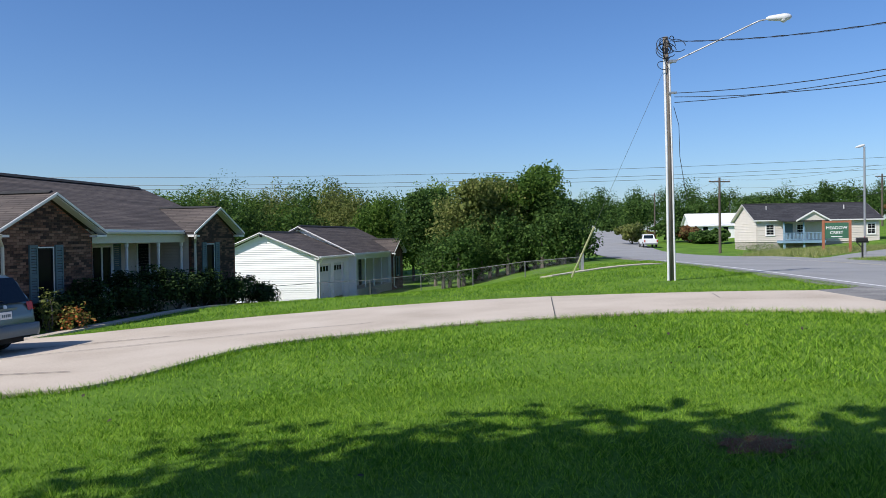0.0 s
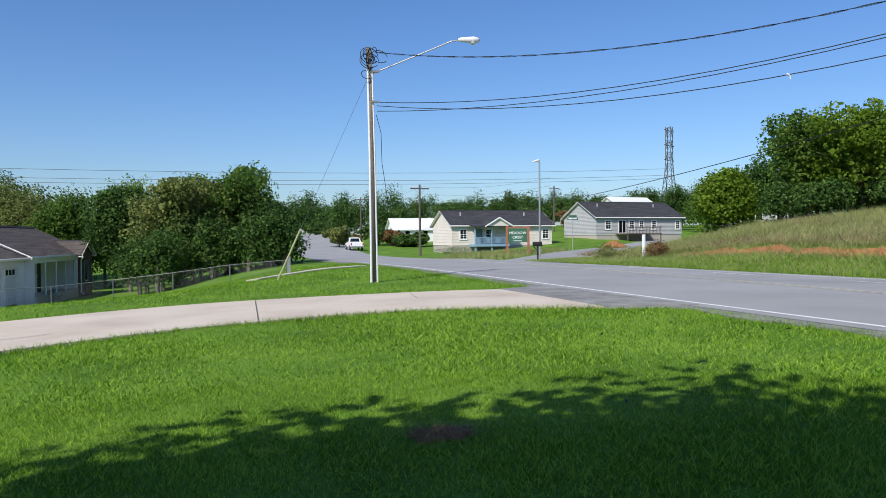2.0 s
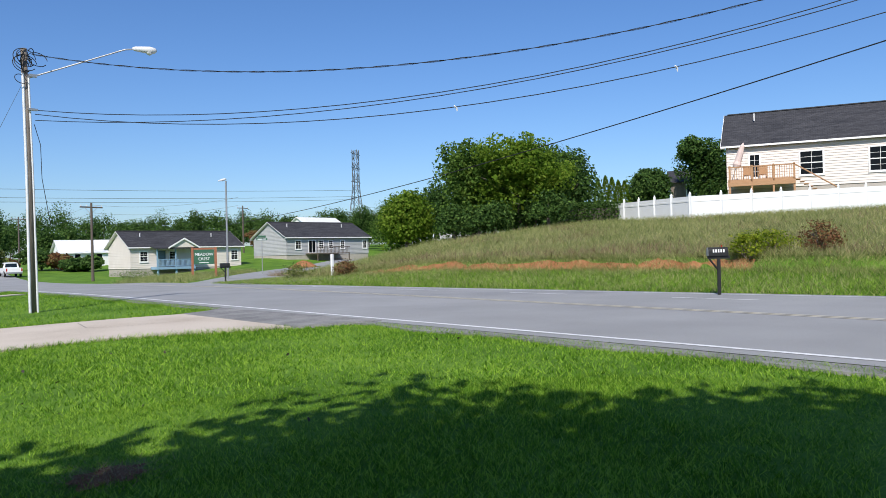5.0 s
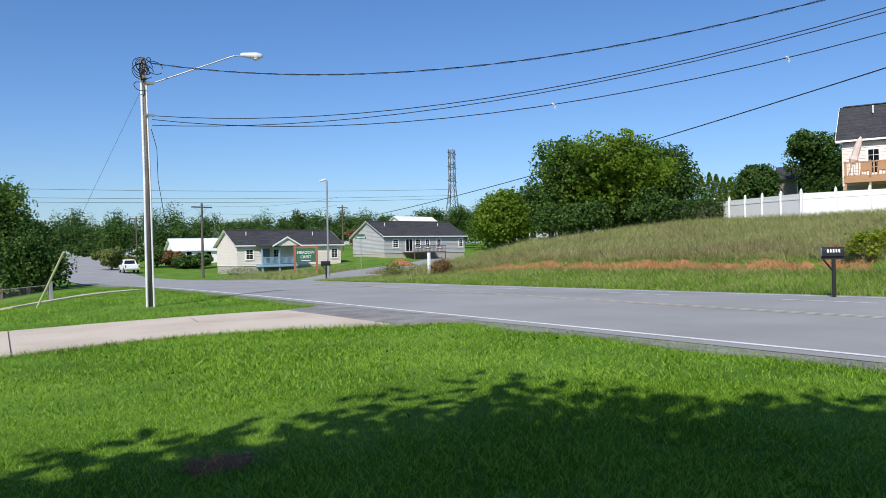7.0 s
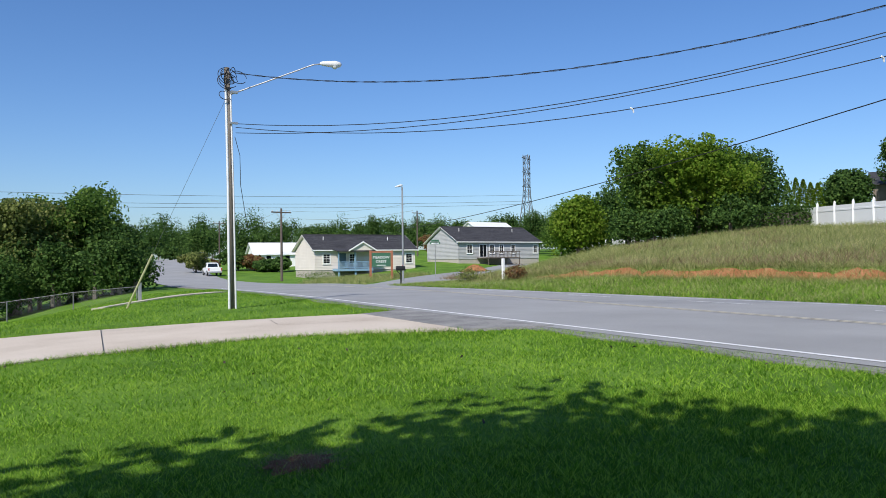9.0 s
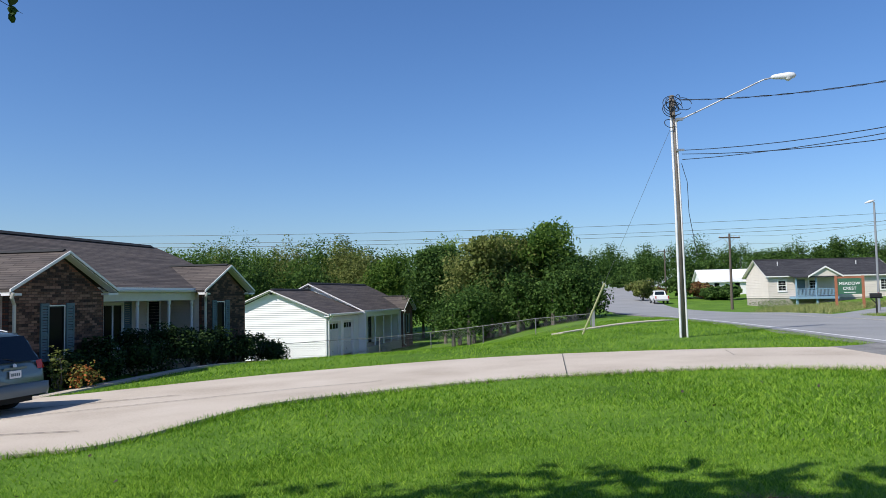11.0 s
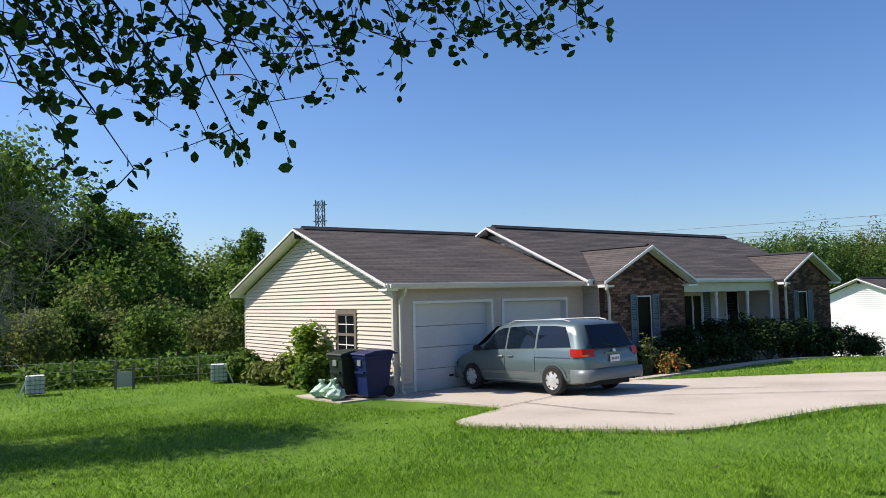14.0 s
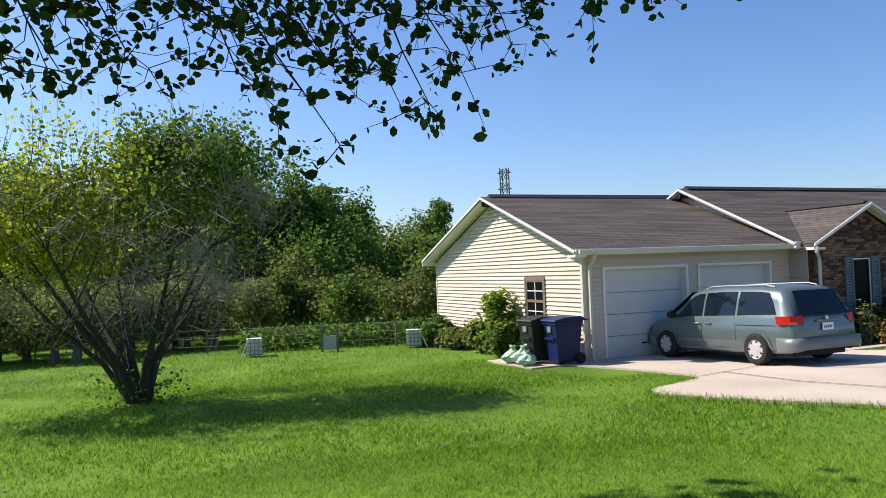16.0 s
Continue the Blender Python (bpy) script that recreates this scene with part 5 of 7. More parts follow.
# ornamental multi-stemmed tree on the lawn
rc = np.random.default_rng(61)
cx, cy = -15.85, 3.38
crepe = thing("ornamental_tree", "multi-stemmed ornamental tree on the lawn, half bare inside", "tree", pose(cx, cy, ground_z(cx, cy) - 0.03))
stem = Shape()
tips = []
LEFT = Vector((-0.22, -0.97, 0))
for i in range(8):
    a = 6.283 * i / 8 + 0.5 * rc.random()
    lean = 0.6 + 0.9 * rc.random()
    thick = 0.06 + 0.05 * rc.random()
    o = LEFT * (0.5 if i % 2 else 0.1)
    p = [Vector((0.16 * math.cos(a), 0.16 * math.sin(a), 0)), Vector((lean * 0.35 * math.cos(a), lean * 0.35 * math.sin(a), 0.75)) + o * 0.5, Vector((lean * 0.9 * math.cos(a), lean * 0.9 * math.sin(a), 1.6)) + o * 1.2, Vector((lean * 1.6 * math.cos(a), lean * 1.6 * math.sin(a), 2.9)) + o * 2]
    stem.tube(p, [thick, thick * 0.8, thick * 0.5, 0.02], 7)
    for k in range(12):
        b = p[1 + k % 3].lerp(p[min(2 + k % 3, 3)], rc.random())
        d = Vector((math.cos(a) + rc.normal() * 0.8, math.sin(a) + rc.normal() * 0.8, 0.8 + 0.5 * rc.random())).normalized()
        e = b + d * (0.9 + 1.1 * rc.random())
        stem.tube(limb_line(rc, b, e, n=4), [0.018, 0.014, 0.01, 0.007, 0.004], 4)
        tips.append(e)
part("stem", stem, BARK_DARK, crepe)
twig = Shape()
for e in tips:
    for k in range(18):
        f = e + Vector(rc.normal(size=3)) * 0.42 + Vector((0, 0, 0.1))
        twig.tube([e + Vector(rc.normal(size=3)) * 0.15, f], [0.006, 0.003], 3, cap=False)
tagged(part("twig_mass", twig, TWIG, crepe, "bare grey twigs"), kind="stuff")
sprig, sp = Shape(), []
for i in range(34):
    b = LEFT * (3.6 * rc.random() - 0.6) + Vector((0.8 * rc.normal(), 0.25 * rc.normal(), 4.2 + 0.5 * rc.random()))
    e = b + Vector((0.25 * rc.normal(), 0.25 * rc.normal(), 0.7 + 0.75 * rc.random()))
    sprig.tube(limb_line(rc, b - Vector((0, 0, 1.2)), e, 0.06, 5), [0.012, 0.01, 0.008, 0.006, 0.004, 0.002], 4, cap=False)
    sp += [tuple(b.lerp(e, rc.random() ** 0.8) + Vector(rc.normal(size=3)) * 0.1) for k in range(30)]
tagged(part("sprig", sprig, BARK_DARK, crepe, "thin upright shoots"), kind="stuff")
pc = np.concatenate([crown_points(rc, tuple(LEFT * 2.1 + Vector((0, 0, 3.3))), (2.3, 2.6, 1.6), 11500, 130, hollow=0.3, spread=0.12), np.array(sp),
                     crown_points(rc, tuple(LEFT * -1.0 + Vector((0, 0, 4.25))), (2.2, 2.3, 1.25), 14000, 90, hollow=0.3, spread=0.18)])
keep = (pc[:, 2] > 1.6) | (rc.random(len(pc)) < 0.3)
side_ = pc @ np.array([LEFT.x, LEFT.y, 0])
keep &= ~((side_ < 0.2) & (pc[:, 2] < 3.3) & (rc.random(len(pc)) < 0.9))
# sunward leaves get the brighter yellow-green: sunlight put into the leaf colour
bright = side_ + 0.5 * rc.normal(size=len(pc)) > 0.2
for sel, mt, lb in ((keep & bright, LEAF_SUN, "yellow-green leaves, sunlit brightness in their colour"), (keep & ~bright, LEAF_MID, "deeper green leaves of the less sunlit side")):
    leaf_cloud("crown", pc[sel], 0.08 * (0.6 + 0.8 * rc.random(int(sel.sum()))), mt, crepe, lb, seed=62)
low = rc.normal(size=(260, 3)) * (0.4, 0.4, 0.2) + (0, 0, 0.25)
low[:, 2] = np.abs(low[:, 2])
tagged(leaf_cloud("basal_foliage", low, 0.09, LEAF_MID, crepe, "leafy shoots round the base", seed=63), kind="stuff")

# shade tree over the camera
rs = np.random.default_rng(71)
TX, TY = -1.8, -5.0
shade = thing("shade_tree", "large shade tree with drooping leafy branches", "tree", pose(TX, TY, ground_z(TX, TY) - 0.05))
tr = Shape().tube([(0, 0, 0), (0.05, 0.03, 1.2), (0.1, 0.1, 2.6), (0.3, 0.2, 5.0), (0.5, 0.3, 8.5)], [0.26, 0.2, 0.17, 0.12, 0.03], 12)
ends = []
for i in range(16):
    a = 6.283 * i / 16 + 0.3 * rs.random()
    h = 2.8 + 3.5 * rs.random()
    r = 3.4 + 1.6 * rs.random()
    e = (r * math.cos(a), r * math.sin(a), h + 0.8 + 2.0 * rs.random())
    q = limb_line(rs, (0.1, 0.1, h), e, 0.1, 6)
    tr.tube(q, [0.07, 0.06, 0.05, 0.04, 0.03, 0.02, 0.01], 6)
    ends += q[2:]
part("trunk", tr, BARK, shade)
ps = crown_points(rs, (-2.4, 1.75, 6.6), (7.4, 6.15, 2.4), 80000, 520, hollow=0.1, spread=0.13)
leaf_cloud("crown", ps, 0.27 * (0.7 + 0.6 * rs.random(len(ps))), LEAF_NEAR, shade, seed=72, shape="card")
# drooping boughs on the garden side
bough, lp = Shape(), []
for i in range(52):
    az, d = 32 + 65 * (i + 0.8 * rs.random()) / 52, 4.3 + 1.8 * rs.random()
    x, y = polar(az, d)
    droop = min(0.25 if az > 76 else 0.35, 0.165 + 0.0105 * abs(az - 65)) + 0.14 * rs.random() ** 1.6
    tip = Vector((x - TX, y - TY, 1.6 + droop * d - ground_z(TX, TY)))
    start = Vector((0.1 + 0.45 * (x - TX) + 0.4 * rs.normal(), 0.1 + 0.45 * (y - TY) + 0.4 * rs.normal(), 4.3 + 0.9 * rs.random()))
    top = start.lerp(tip, 0.6) + Vector((0.3 * rs.normal(), 0.3 * rs.normal(), 0.5 + 0.3 * rs.random()))
    line = [start.lerp(top, t).lerp(top.lerp(tip, t), t) + Vector(rs.normal(size=3)) * 0.035 for t in np.linspace(0, 1, 14)]
    bough.tube(line, list(np.linspace(0.022, 0.003, 14)), 5)
    for k in range(3, 14):
        for j in range(3):
            d2 = Vector((rs.normal(), rs.normal(), rs.normal() * 0.5 - 0.3)).normalized()
            ln = 0.18 + 0.35 * rs.random()
            q = [line[k], line[k] + d2 * ln * 0.5 + Vector(rs.normal(size=3)) * 0.04, line[k] + d2 * ln]
            bough.tube(q, [0.004, 0.003, 0.0015], 3, cap=False)
            for m in range(7):
                u = 0.3 + 0.7 * rs.random()
                lp.append(line[k] + d2 * ln * u + Vector(rs.normal(size=3)) * 0.035)
tagged(part("bough", bough, BARK_DARK, shade, "thin drooping twigs"), kind="stuff")
leaf_cloud("leaves", np.array(lp), 0.064 * (0.6 + 0.8 * rs.random(len(lp))), LEAF_NEAR, shade, "rounded green leaves", seed=73, shape="leaf", up=0.0)


# planting round the house, placed along the front (s) and out from it
def on_house(s, k):
    p = H1 @ Vector((s, k, 0))
    return p.x, p.y


for i, (s, k, tall, wide, mat) in enumerate([(7.9, -1.4, 0.9, 1.3, LEAF_SHRUB), (9.2, -1.45, 1.2, 1.6, LEAF_SHRUB), (10.7, -1.4, 1.35, 1.7, LEAF_SHRUB), (12.1, -1.45, 1.45, 1.8, LEAF_SHRUB), (13.6, -1.4, 1.4, 1.8, LEAF_SHRUB), (15.1, -1.45, 1.25, 1.7, LEAF_SHRUB), (16.7, -1.5, 1.15, 1.7, LEAF_SHRUB), (18.2, -1.6, 1.15, 1.6, LEAF_SHRUB), (19.3, -1.7, 1.0, 1.2, LEAF_SHRUB)]):
    x, y = on_house(s, k)
    bush("shrub", x, y, tall, wide, mat, "dark leafy shrub beside the front wall", 100 + i, leaves=3400, leaf=0.075, deep=1.2, group="shrubs along the front wall")
x, y = on_house(6.9, -1.9)
bush("flowering_plant", x, y, 1.15, 0.5, LEAF_OLIVE, "tall yellow-green flower stalks beside the driveway", 120, leaves=500, leaf=0.07)
x, y = on_house(7.3, -2.3)
bush("flowering_plant", x, y, 0.6, 1.0, FLOWER, "low orange and red flowers beside the driveway", 121, leaves=700, leaf=0.07)
for s, k, tall, wide, mat, sd in ((-0.45, 3.6, 1.75, 1.5, LEAF_BRIGHT, 131), (-0.5, 4.6, 0.9, 1.3, LEAF_OLIVE, 132), (-0.6, 2.9, 0.9, 0.9, LEAF_MID, 133), (-0.7, 7.6, 1.0, 1.4, LEAF_MID, 134), (-0.6, 6.3, 0.6, 1.2, LEAF_OLIVE, 135), (-0.7, 8.8, 0.9, 1.2, LEAF_DARK, 136)):
    x, y = on_house(s, k)
    bush("garden_shrub", x, y, tall, wide, mat, "climbing leafy plant against the gable wall" if tall > 1.5 else "low garden shrub at the foot of the gable wall", sd, leaves=1300, leaf=0.13, deep=min(wide, 0.9))


# ---- poles, wires, street things ----
def pole_top(x, y, tall):
    return Vector((x, y, ground_z(x, y) + tall))


PX, PY = 7.35, 24.7
up = thing("utility_pole", "weathered wooden utility pole with a street light", "utility pole", pose(PX, PY, ground_z(PX, PY)))
part("pole", Shape().tube([(0, 0, -0.3), (-0.03, 0, 4), (-0.1, 0, 7.85)], [0.115, 0.1, 0.085], 14), WOOD_POLE, up, smooth=True)
part("conduit", Shape().tube([(0.115, -0.075, 0), (0.065, -0.06, 4), (0.0, -0.06, 7.0)], 0.032, 8), GALV, up, "grey conduit")
part("conduit", Shape().tube([(-0.1, -0.085, 0), (-0.11, -0.07, 4), (-0.155, -0.07, 7.1)], 0.04, 8), GALV, up, "grey conduit")
part("lamp_arm", Shape().tube([(0.0, -0.03, 6.98), (0.9, -0.25, 7.37), (2.2, -0.61, 7.94), (2.42, -0.67, 8.04), (2.62, -0.74, 8.12), (2.95, -0.83, 8.17)], 0.024, 8), METAL, up, "curved grey lamp arm")
head = part("lamp_head", Shape().lathe([(0.04, -0.4), (0.075, -0.32), (0.1, -0.1), (0.12, 0.12), (0.09, 0.27), (0.03, 0.33)], sides=12), LAMP_GREY, up, "grey cobra-head street light", smooth=True, at=pose(3.2, -0.91, 8.17, 0, 90, -15))
part("lens", Shape().lathe([(0.03, -0.11), (0.09, -0.07), (0.12, 0)], sides=12), CLEAR, up, "clear lamp bowl", at=pose(3.3, -0.93, 8.12))
rp = np.random.default_rng(3)
for i in range(12):
    c, r = Vector((-0.1 + rp.normal() * 0.14, -0.1 + rp.normal() * 0.08, 7.42 + rp.normal() * 0.2)), 0.14 + 0.24 * rp.random()
    tilt = rp.random() * 3.14
    loop = [c + Vector((r * math.cos(a) * math.cos(tilt * 0.4), 0.1 * math.sin(a + tilt), r * math.sin(a) * 0.8)) for a in np.linspace(0, 5.6, 16)]
    part("cable_loop", Shape().tube(loop, 0.012, 5), CABLE, up, "coiled black cable")
part("bracket", Shape().box(-0.02, -0.2, 7.0, 0.2, -0.1, 7.08), METAL, up)
part("bracket", Shape().box(-0.05, -0.2, 6.0, 0.2, -0.1, 6.06), METAL, up)
part("drop_cable", Shape().tube([(0.12, -0.1, 5.6), (0.28, -0.1, 5.0), (0.3, -0.1, 4.0), (0.5, -0.05, 2.8), (0.55, -0.02, 2.6)], 0.01, 5), CABLE, up)


def wire(label, a, b, sag, radius, mat, n=28, wrap=False):
    a, b = Vector(a), Vector(b)
    pts = [a.lerp(b, t) - Vector((0, 0, 4 * sag * t * (1 - t))) for t in np.linspace(0, 1, n)]
    w = tagged(new("overhead_cable", Shape().tube(pts, radius, 5).mesh("overhead_cable", mat)), label, "cable")
    if wrap:
        s = Shape()
        for k in (0, math.pi):
            m = n * 12
            s.tube([a.lerp(b, t) - Vector((0, 0, 4 * sag * t * (1 - t))) + Vector((0.02 * math.cos(t * 150 + k), 0.0, 0.02 * math.sin(t * 150 + k))) for t in np.linspace(0, 1, m)], radius * 0.6, 4)
        part("twisted_strand", s, mat, w)
    return w


NP = Vector((24.0, -5.0, 0))
npole = thing("utility_pole", "wooden utility pole across the road", "utility pole", pose(NP.x, NP.y, ground_z(NP.x, NP.y)))
part("pole", Shape().tube([(0, 0, -0.3), (0, 0, 11.2)], [0.16, 0.11], 10), WOOD_POLE, npole)
wire("black twisted overhead power cable", (PX + 0.1, PY - 0.1, 7.8), (NP.x, NP.y, 11.13), 2.81, 0.01, CABLE, wrap=True)
wire("black overhead telephone cable", (PX + 0.15, PY - 0.1, 6.14), (NP.x, NP.y, 10.65), 2.34, 0.0115, CABLE)
wire("black overhead telephone cable", (PX + 0.15, PY - 0.1, 5.84), (NP.x, NP.y, 10.3), 2.09, 0.011, CABLE)
low_a, low_b = Vector((PX + 0.15, PY - 0.1, 6.02)), Vector((NP.x, NP.y, 10.08))
low_cable = wire("black overhead telephone cable", low_a, low_b, 2.48, 0.0115, CABLE)
for t in (0.383, 0.539):
    q = low_a.lerp(low_b, t) - Vector((0, 0, 4 * 2.48 * t * (1 - t)))
    part("cable_tag", Shape().tube([q + Vector((-0.05, 0, 0.02)), q + Vector((0.03, 0, -0.02)), q + Vector((0.05, 0, -0.1))], [0.02, 0.028, 0.012], 6), WHITE, low_cable, "small white plastic tag")
guy_base = Vector((5.2, 31.0, ground_z(5.2, 31.0)))
wire("thin steel guy wire", (PX, PY + 0.1, 7.2), guy_base, 0.0, 0.006, FAINT, n=3)
guard = thing("guy_guard", "faded yellow plastic guard on the guy wire", "guy guard", Matrix.Translation(guy_base))
dg = (Vector((PX, PY + 0.1, 7.2)) - guy_base).normalized()
part("sleeve", Shape().tube([(0, 0, 0), tuple(dg * 2.7)], 0.04, 8), YELLOW, guard)


def cross_pole(x, y, tall, arm, label, turn=10):
    p = thing("utility_pole", label, "utility pole", pose(x, y, ground_z(x, y) - 0.2, 0, 0, turn))
    part("pole", Shape().tube([(0, 0, 0), (0, 0, tall)], [0.16, 0.11], 8), WOOD_DARK, p)
    if arm:
        part("crossarm", Shape().box(-1.2, -0.06, tall - 0.5, 1.2, 0.06, tall - 0.37), WOOD_DARK, p)
        for s in (-1.1, -0.5, 0.5, 1.1):
            part("insulator", Shape().lathe([(0.03, 0), (0.06, 0.05), (0.04, 0.16)], (s, 0, tall - 0.37), 8), LAMP_GREY, p)
        for s in (-1, 1):
            part("brace", Shape().tube([(0.7 * s, 0.07, tall - 0.45), (0.05 * s, 0.07, tall - 1.1)], 0.02, 5), METAL, p)
    return p


x, y = polar(-19.92, 86)
cross_pole(x, y, 8.2, True, "dark wooden utility pole with a crossarm")
x3, y3 = polar(-15.5, 150)
cross_pole(x3, y3, 8.6, True, "wooden utility pole far along the road")
x4, y4 = polar(-29.9, 140)
cross_pole(x4, y4, 8.5, True, "dark utility pole behind the houses")
FP = polar(-28.4, 75)
wire("black overhead cable to the far pole", (FP[0], FP[1], 4.62), (x4, y4, ground_z(x4, y4) + 7.6), 0.6, 0.022, CABLE)
wire("black overhead cable across the hill", (FP[0], FP[1], 4.62), (NP.x, NP.y, 8.89), 0.9, 0.022, CABLE, n=40)
for z in (6.6, 7.4):
    wire("thin distant power line", (x, y, ground_z(x, y) + z + 0.4), (x3, y3, ground_z(x3, y3) + z + 0.6), 0.8, 0.012, FAINT)
    wire("thin distant power line", (x, y, ground_z(x, y) + z + 0.4), (FP[0] + 3, FP[1] + 2, ground_z(*FP) + z), 0.5, 0.012, FAINT)
for s, az in ((0.072, 24), (0.064, 24), (0.06, 22)):
    a, b = polar(40, 140), polar(-38, 170)
    wire("thin transmission line against the sky", (a[0], a[1], 1.6 + s * 140), (b[0], b[1], 1.6 + (s + 0.012) * 170), 2.0, 0.03, FAINT)
# slim street lamp by the side street
lx, ly = polar(-28.9, 51)
sl = thing("street_lamp", "slim dark street lamp post at the corner", "street lamp", pose(lx, ly, ground_z(lx, ly)))
part("post", Shape().tube([(0, 0, -0.2), (0, 0, 6.35)], [0.075, 0.055], 8), METAL, sl)
part("lamp_head", Shape().lathe([(0.03, -0.3), (0.08, 0), (0.07, 0.2), (0.02, 0.3)], sides=10), LAMP_GREY, sl, at=pose(-0.25, 0, 6.38, 0, 75, 0))


def lattice(x, y, z, tall, foot, top, label, arm):
    t = thing("pylon", label, "pylon", pose(x, y, z, 0, 0, 30))
    legs = [(sx, sy) for sx in (-1, 1) for sy in (-1, 1)]
    n = 9
    def width(h):
        return foot + (top - foot) * min(1, h / (tall * 0.62))
    for sx, sy in legs:
        part("leg", Shape().tube([(sx * width(h), sy * width(h), h) for h in np.linspace(0, tall, n + 1)], 0.15, 4), PYLON, t)
    for i in range(n):
        a, b = tall * i / n, tall * (i + 1) / n
        s = Shape()
        for ax in (0, 1):
            for side in (-1, 1):
                for d in (-1, 1):
                    p = [0, 0, a]
                    q = [0, 0, b]
                    p[ax], q[ax], p[1 - ax], q[1 - ax] = d * width(a), -d * width(b), side * width(a), side * width(b)
                    s.tube([p, q], 0.075, 4)
        part("bracing", s, PYLON, t)
    for h in (0.68, 0.82, 0.96):
        s = Shape()
        for side in (-1, 1):
            s.tube([(0, 0, tall * h), (side * arm, 0, tall * h)], 0.13, 4).tube([(0, 0, tall * (h + 0.035)), (side * arm, 0, tall * h)], 0.08, 4)
        part("crossarm", s, PYLON, t)
    return t


tx, ty = polar(-38.1, 300)
lattice(tx, ty, 3.0, 39.5, 3.6, 1.0, "grey lattice transmission pylon", 4.6)
tx, ty = polar(50.8, 210)
lattice(tx, ty, -3.0, 32.0, 3.2, 0.95, "grey lattice transmission pylon behind the garage", 2.0)


def mailbox(x, y, turn, label, bars):
    z = ground_z(x, y)
    m = thing("mailbox", label, "mailbox", pose(x, y, z - 0.02, 0, 0, turn) @ Matrix.Diagonal((1, 1, 1.2 if bars else 1.0, 1)))
    part("post", Shape().box(-0.042, -0.042, -0.2, 0.042, 0.042, 1.0), BLACK, m, bevel=0.006)
    part("arm", Shape().box(-0.3, -0.04, 0.88, 0.3, 0.04, 0.95).tube([(0.0, 0, 0.6), (-0.25, 0, 0.88)], 0.025, 5), BLACK, m)
    ring = [(-0.3, 0.09 * math.cos(a), 1.06 + 0.09 * math.sin(a)) for a in np.linspace(0, math.pi, 9)] + [(-0.3, -0.09, 0.95), (-0.3, 0.09, 0.95)]
    part("box", Shape().prism(ring, (0.55, 0, 0)), BLACK, m)
    part("door", Shape().prism([(-0.31, y_ * 0.97, z_) for _, y_, z_ in ring], (0.008, 0, 0)), METAL, m)
    part("flag", Shape().box(0.1, 0.095, 1.0, 0.13, 0.1, 1.2), RED_LENS, m)
    if bars:
        for i in range(5):
            part("character_bar", Shape().box(-0.18 + i * 0.07, -0.096, 1.03, -0.14 + i * 0.07, -0.092, 1.1), WHITE, m)
    return m


mx, my = polar(-64.6, 22.9)
mailbox(mx, my, -48, "black mailbox on a black post beside the road", True)
mx, my = polar(-28.75, 46)
mailbox(mx, my, -20, "black mailbox on a post at the corner", False)

# neighbourhood sign
sx, sy = polar(-27.25, 60)
sign = thing("neighbourhood_sign", "green neighbourhood sign between two red-brown posts", "sign", pose(sx, sy, ground_z(sx, sy), 0, 0, -27))
part("post", Shape().box(-0.92, -0.09, -0.2, -0.74, 0.09, 2.25), WOOD_RED, sign)
part("post", Shape().box(0.74, -0.09, -0.2, 0.92, 0.09, 2.25), WOOD_RED, sign)
part("rail", Shape().box(-0.74, -0.06, 2.08, 0.74, 0.06, 2.2), WOOD_RED, sign)
board = part("board", Shape().box(-0.74, -0.05, 0.98, 0.74, 0.05, 2.06), SIGN_GREEN, sign, "green sign board")
for txt, zz, size in (("MEADOW", 1.62, 0.29), ("CREST", 1.28, 0.29)):
    cu = bpy.data.curves.new("lettering", "FONT")
    cu.body, cu.size, cu.align_x, cu.extrude = txt, size, "CENTER", 0.006
    ob = new("lettering", cu)
    ob.data.materials.append(WHITE)
    ob.parent, ob.matrix_basis = board, pose(0, -0.06, zz, 90, 0, 0)
part("small_print", Shape().box(-0.35, -0.056, 1.08, 0.35, -0.051, 1.12), WHITE, board)
# street-name sign
nx_, ny_ = polar(-31.3, 58)
ns = thing("street_sign", "green street-name blades on a metal post", "street sign", pose(nx_, ny_, ground_z(nx_, ny_), 0, 0, -31))
part("post", Shape().tube([(0, 0, -0.2), (0, 0, 2.5)], 0.03, 6), METAL, ns)
part("name_blade", Shape().box(-0.4, -0.012, 2.5, 0.4, 0.012, 2.68), SIGN_GREEN, ns)
part("name_blade", Shape().box(-0.012, -0.4, 2.7, 0.012, 0.4, 2.86).box(-0.3, -0.01, 2.7, 0.3, 0.01, 2.86), SIGN_GREEN, ns)
part("character_bar", Shape().box(-0.3, -0.02, 2.56, 0.3, -0.014, 2.62), WHITE, ns)
# white marker post
wx, wy = polar(-36.4, 45)
wp = thing("marker_post", "white square marker post in the rough grass", "post", pose(wx, wy, ground_z(wx, wy)))
part("shaft", Shape().box(-0.07, -0.07, -0.2, 0.07, 0.07, 1.25), VINYL, wp, bevel=0.01)
# utility pedestal by the guy wire
ux, uy = polar(-10.3, 38)
ped = thing("utility_pedestal", "small pale green utility pedestal by the fence", "utility box", pose(ux, uy, ground_z(ux, uy)))
part("box", Shape().box(-0.07, -0.07, 0, 0.07, 0.07, 0.85), METAL, ped, bevel=0.01)

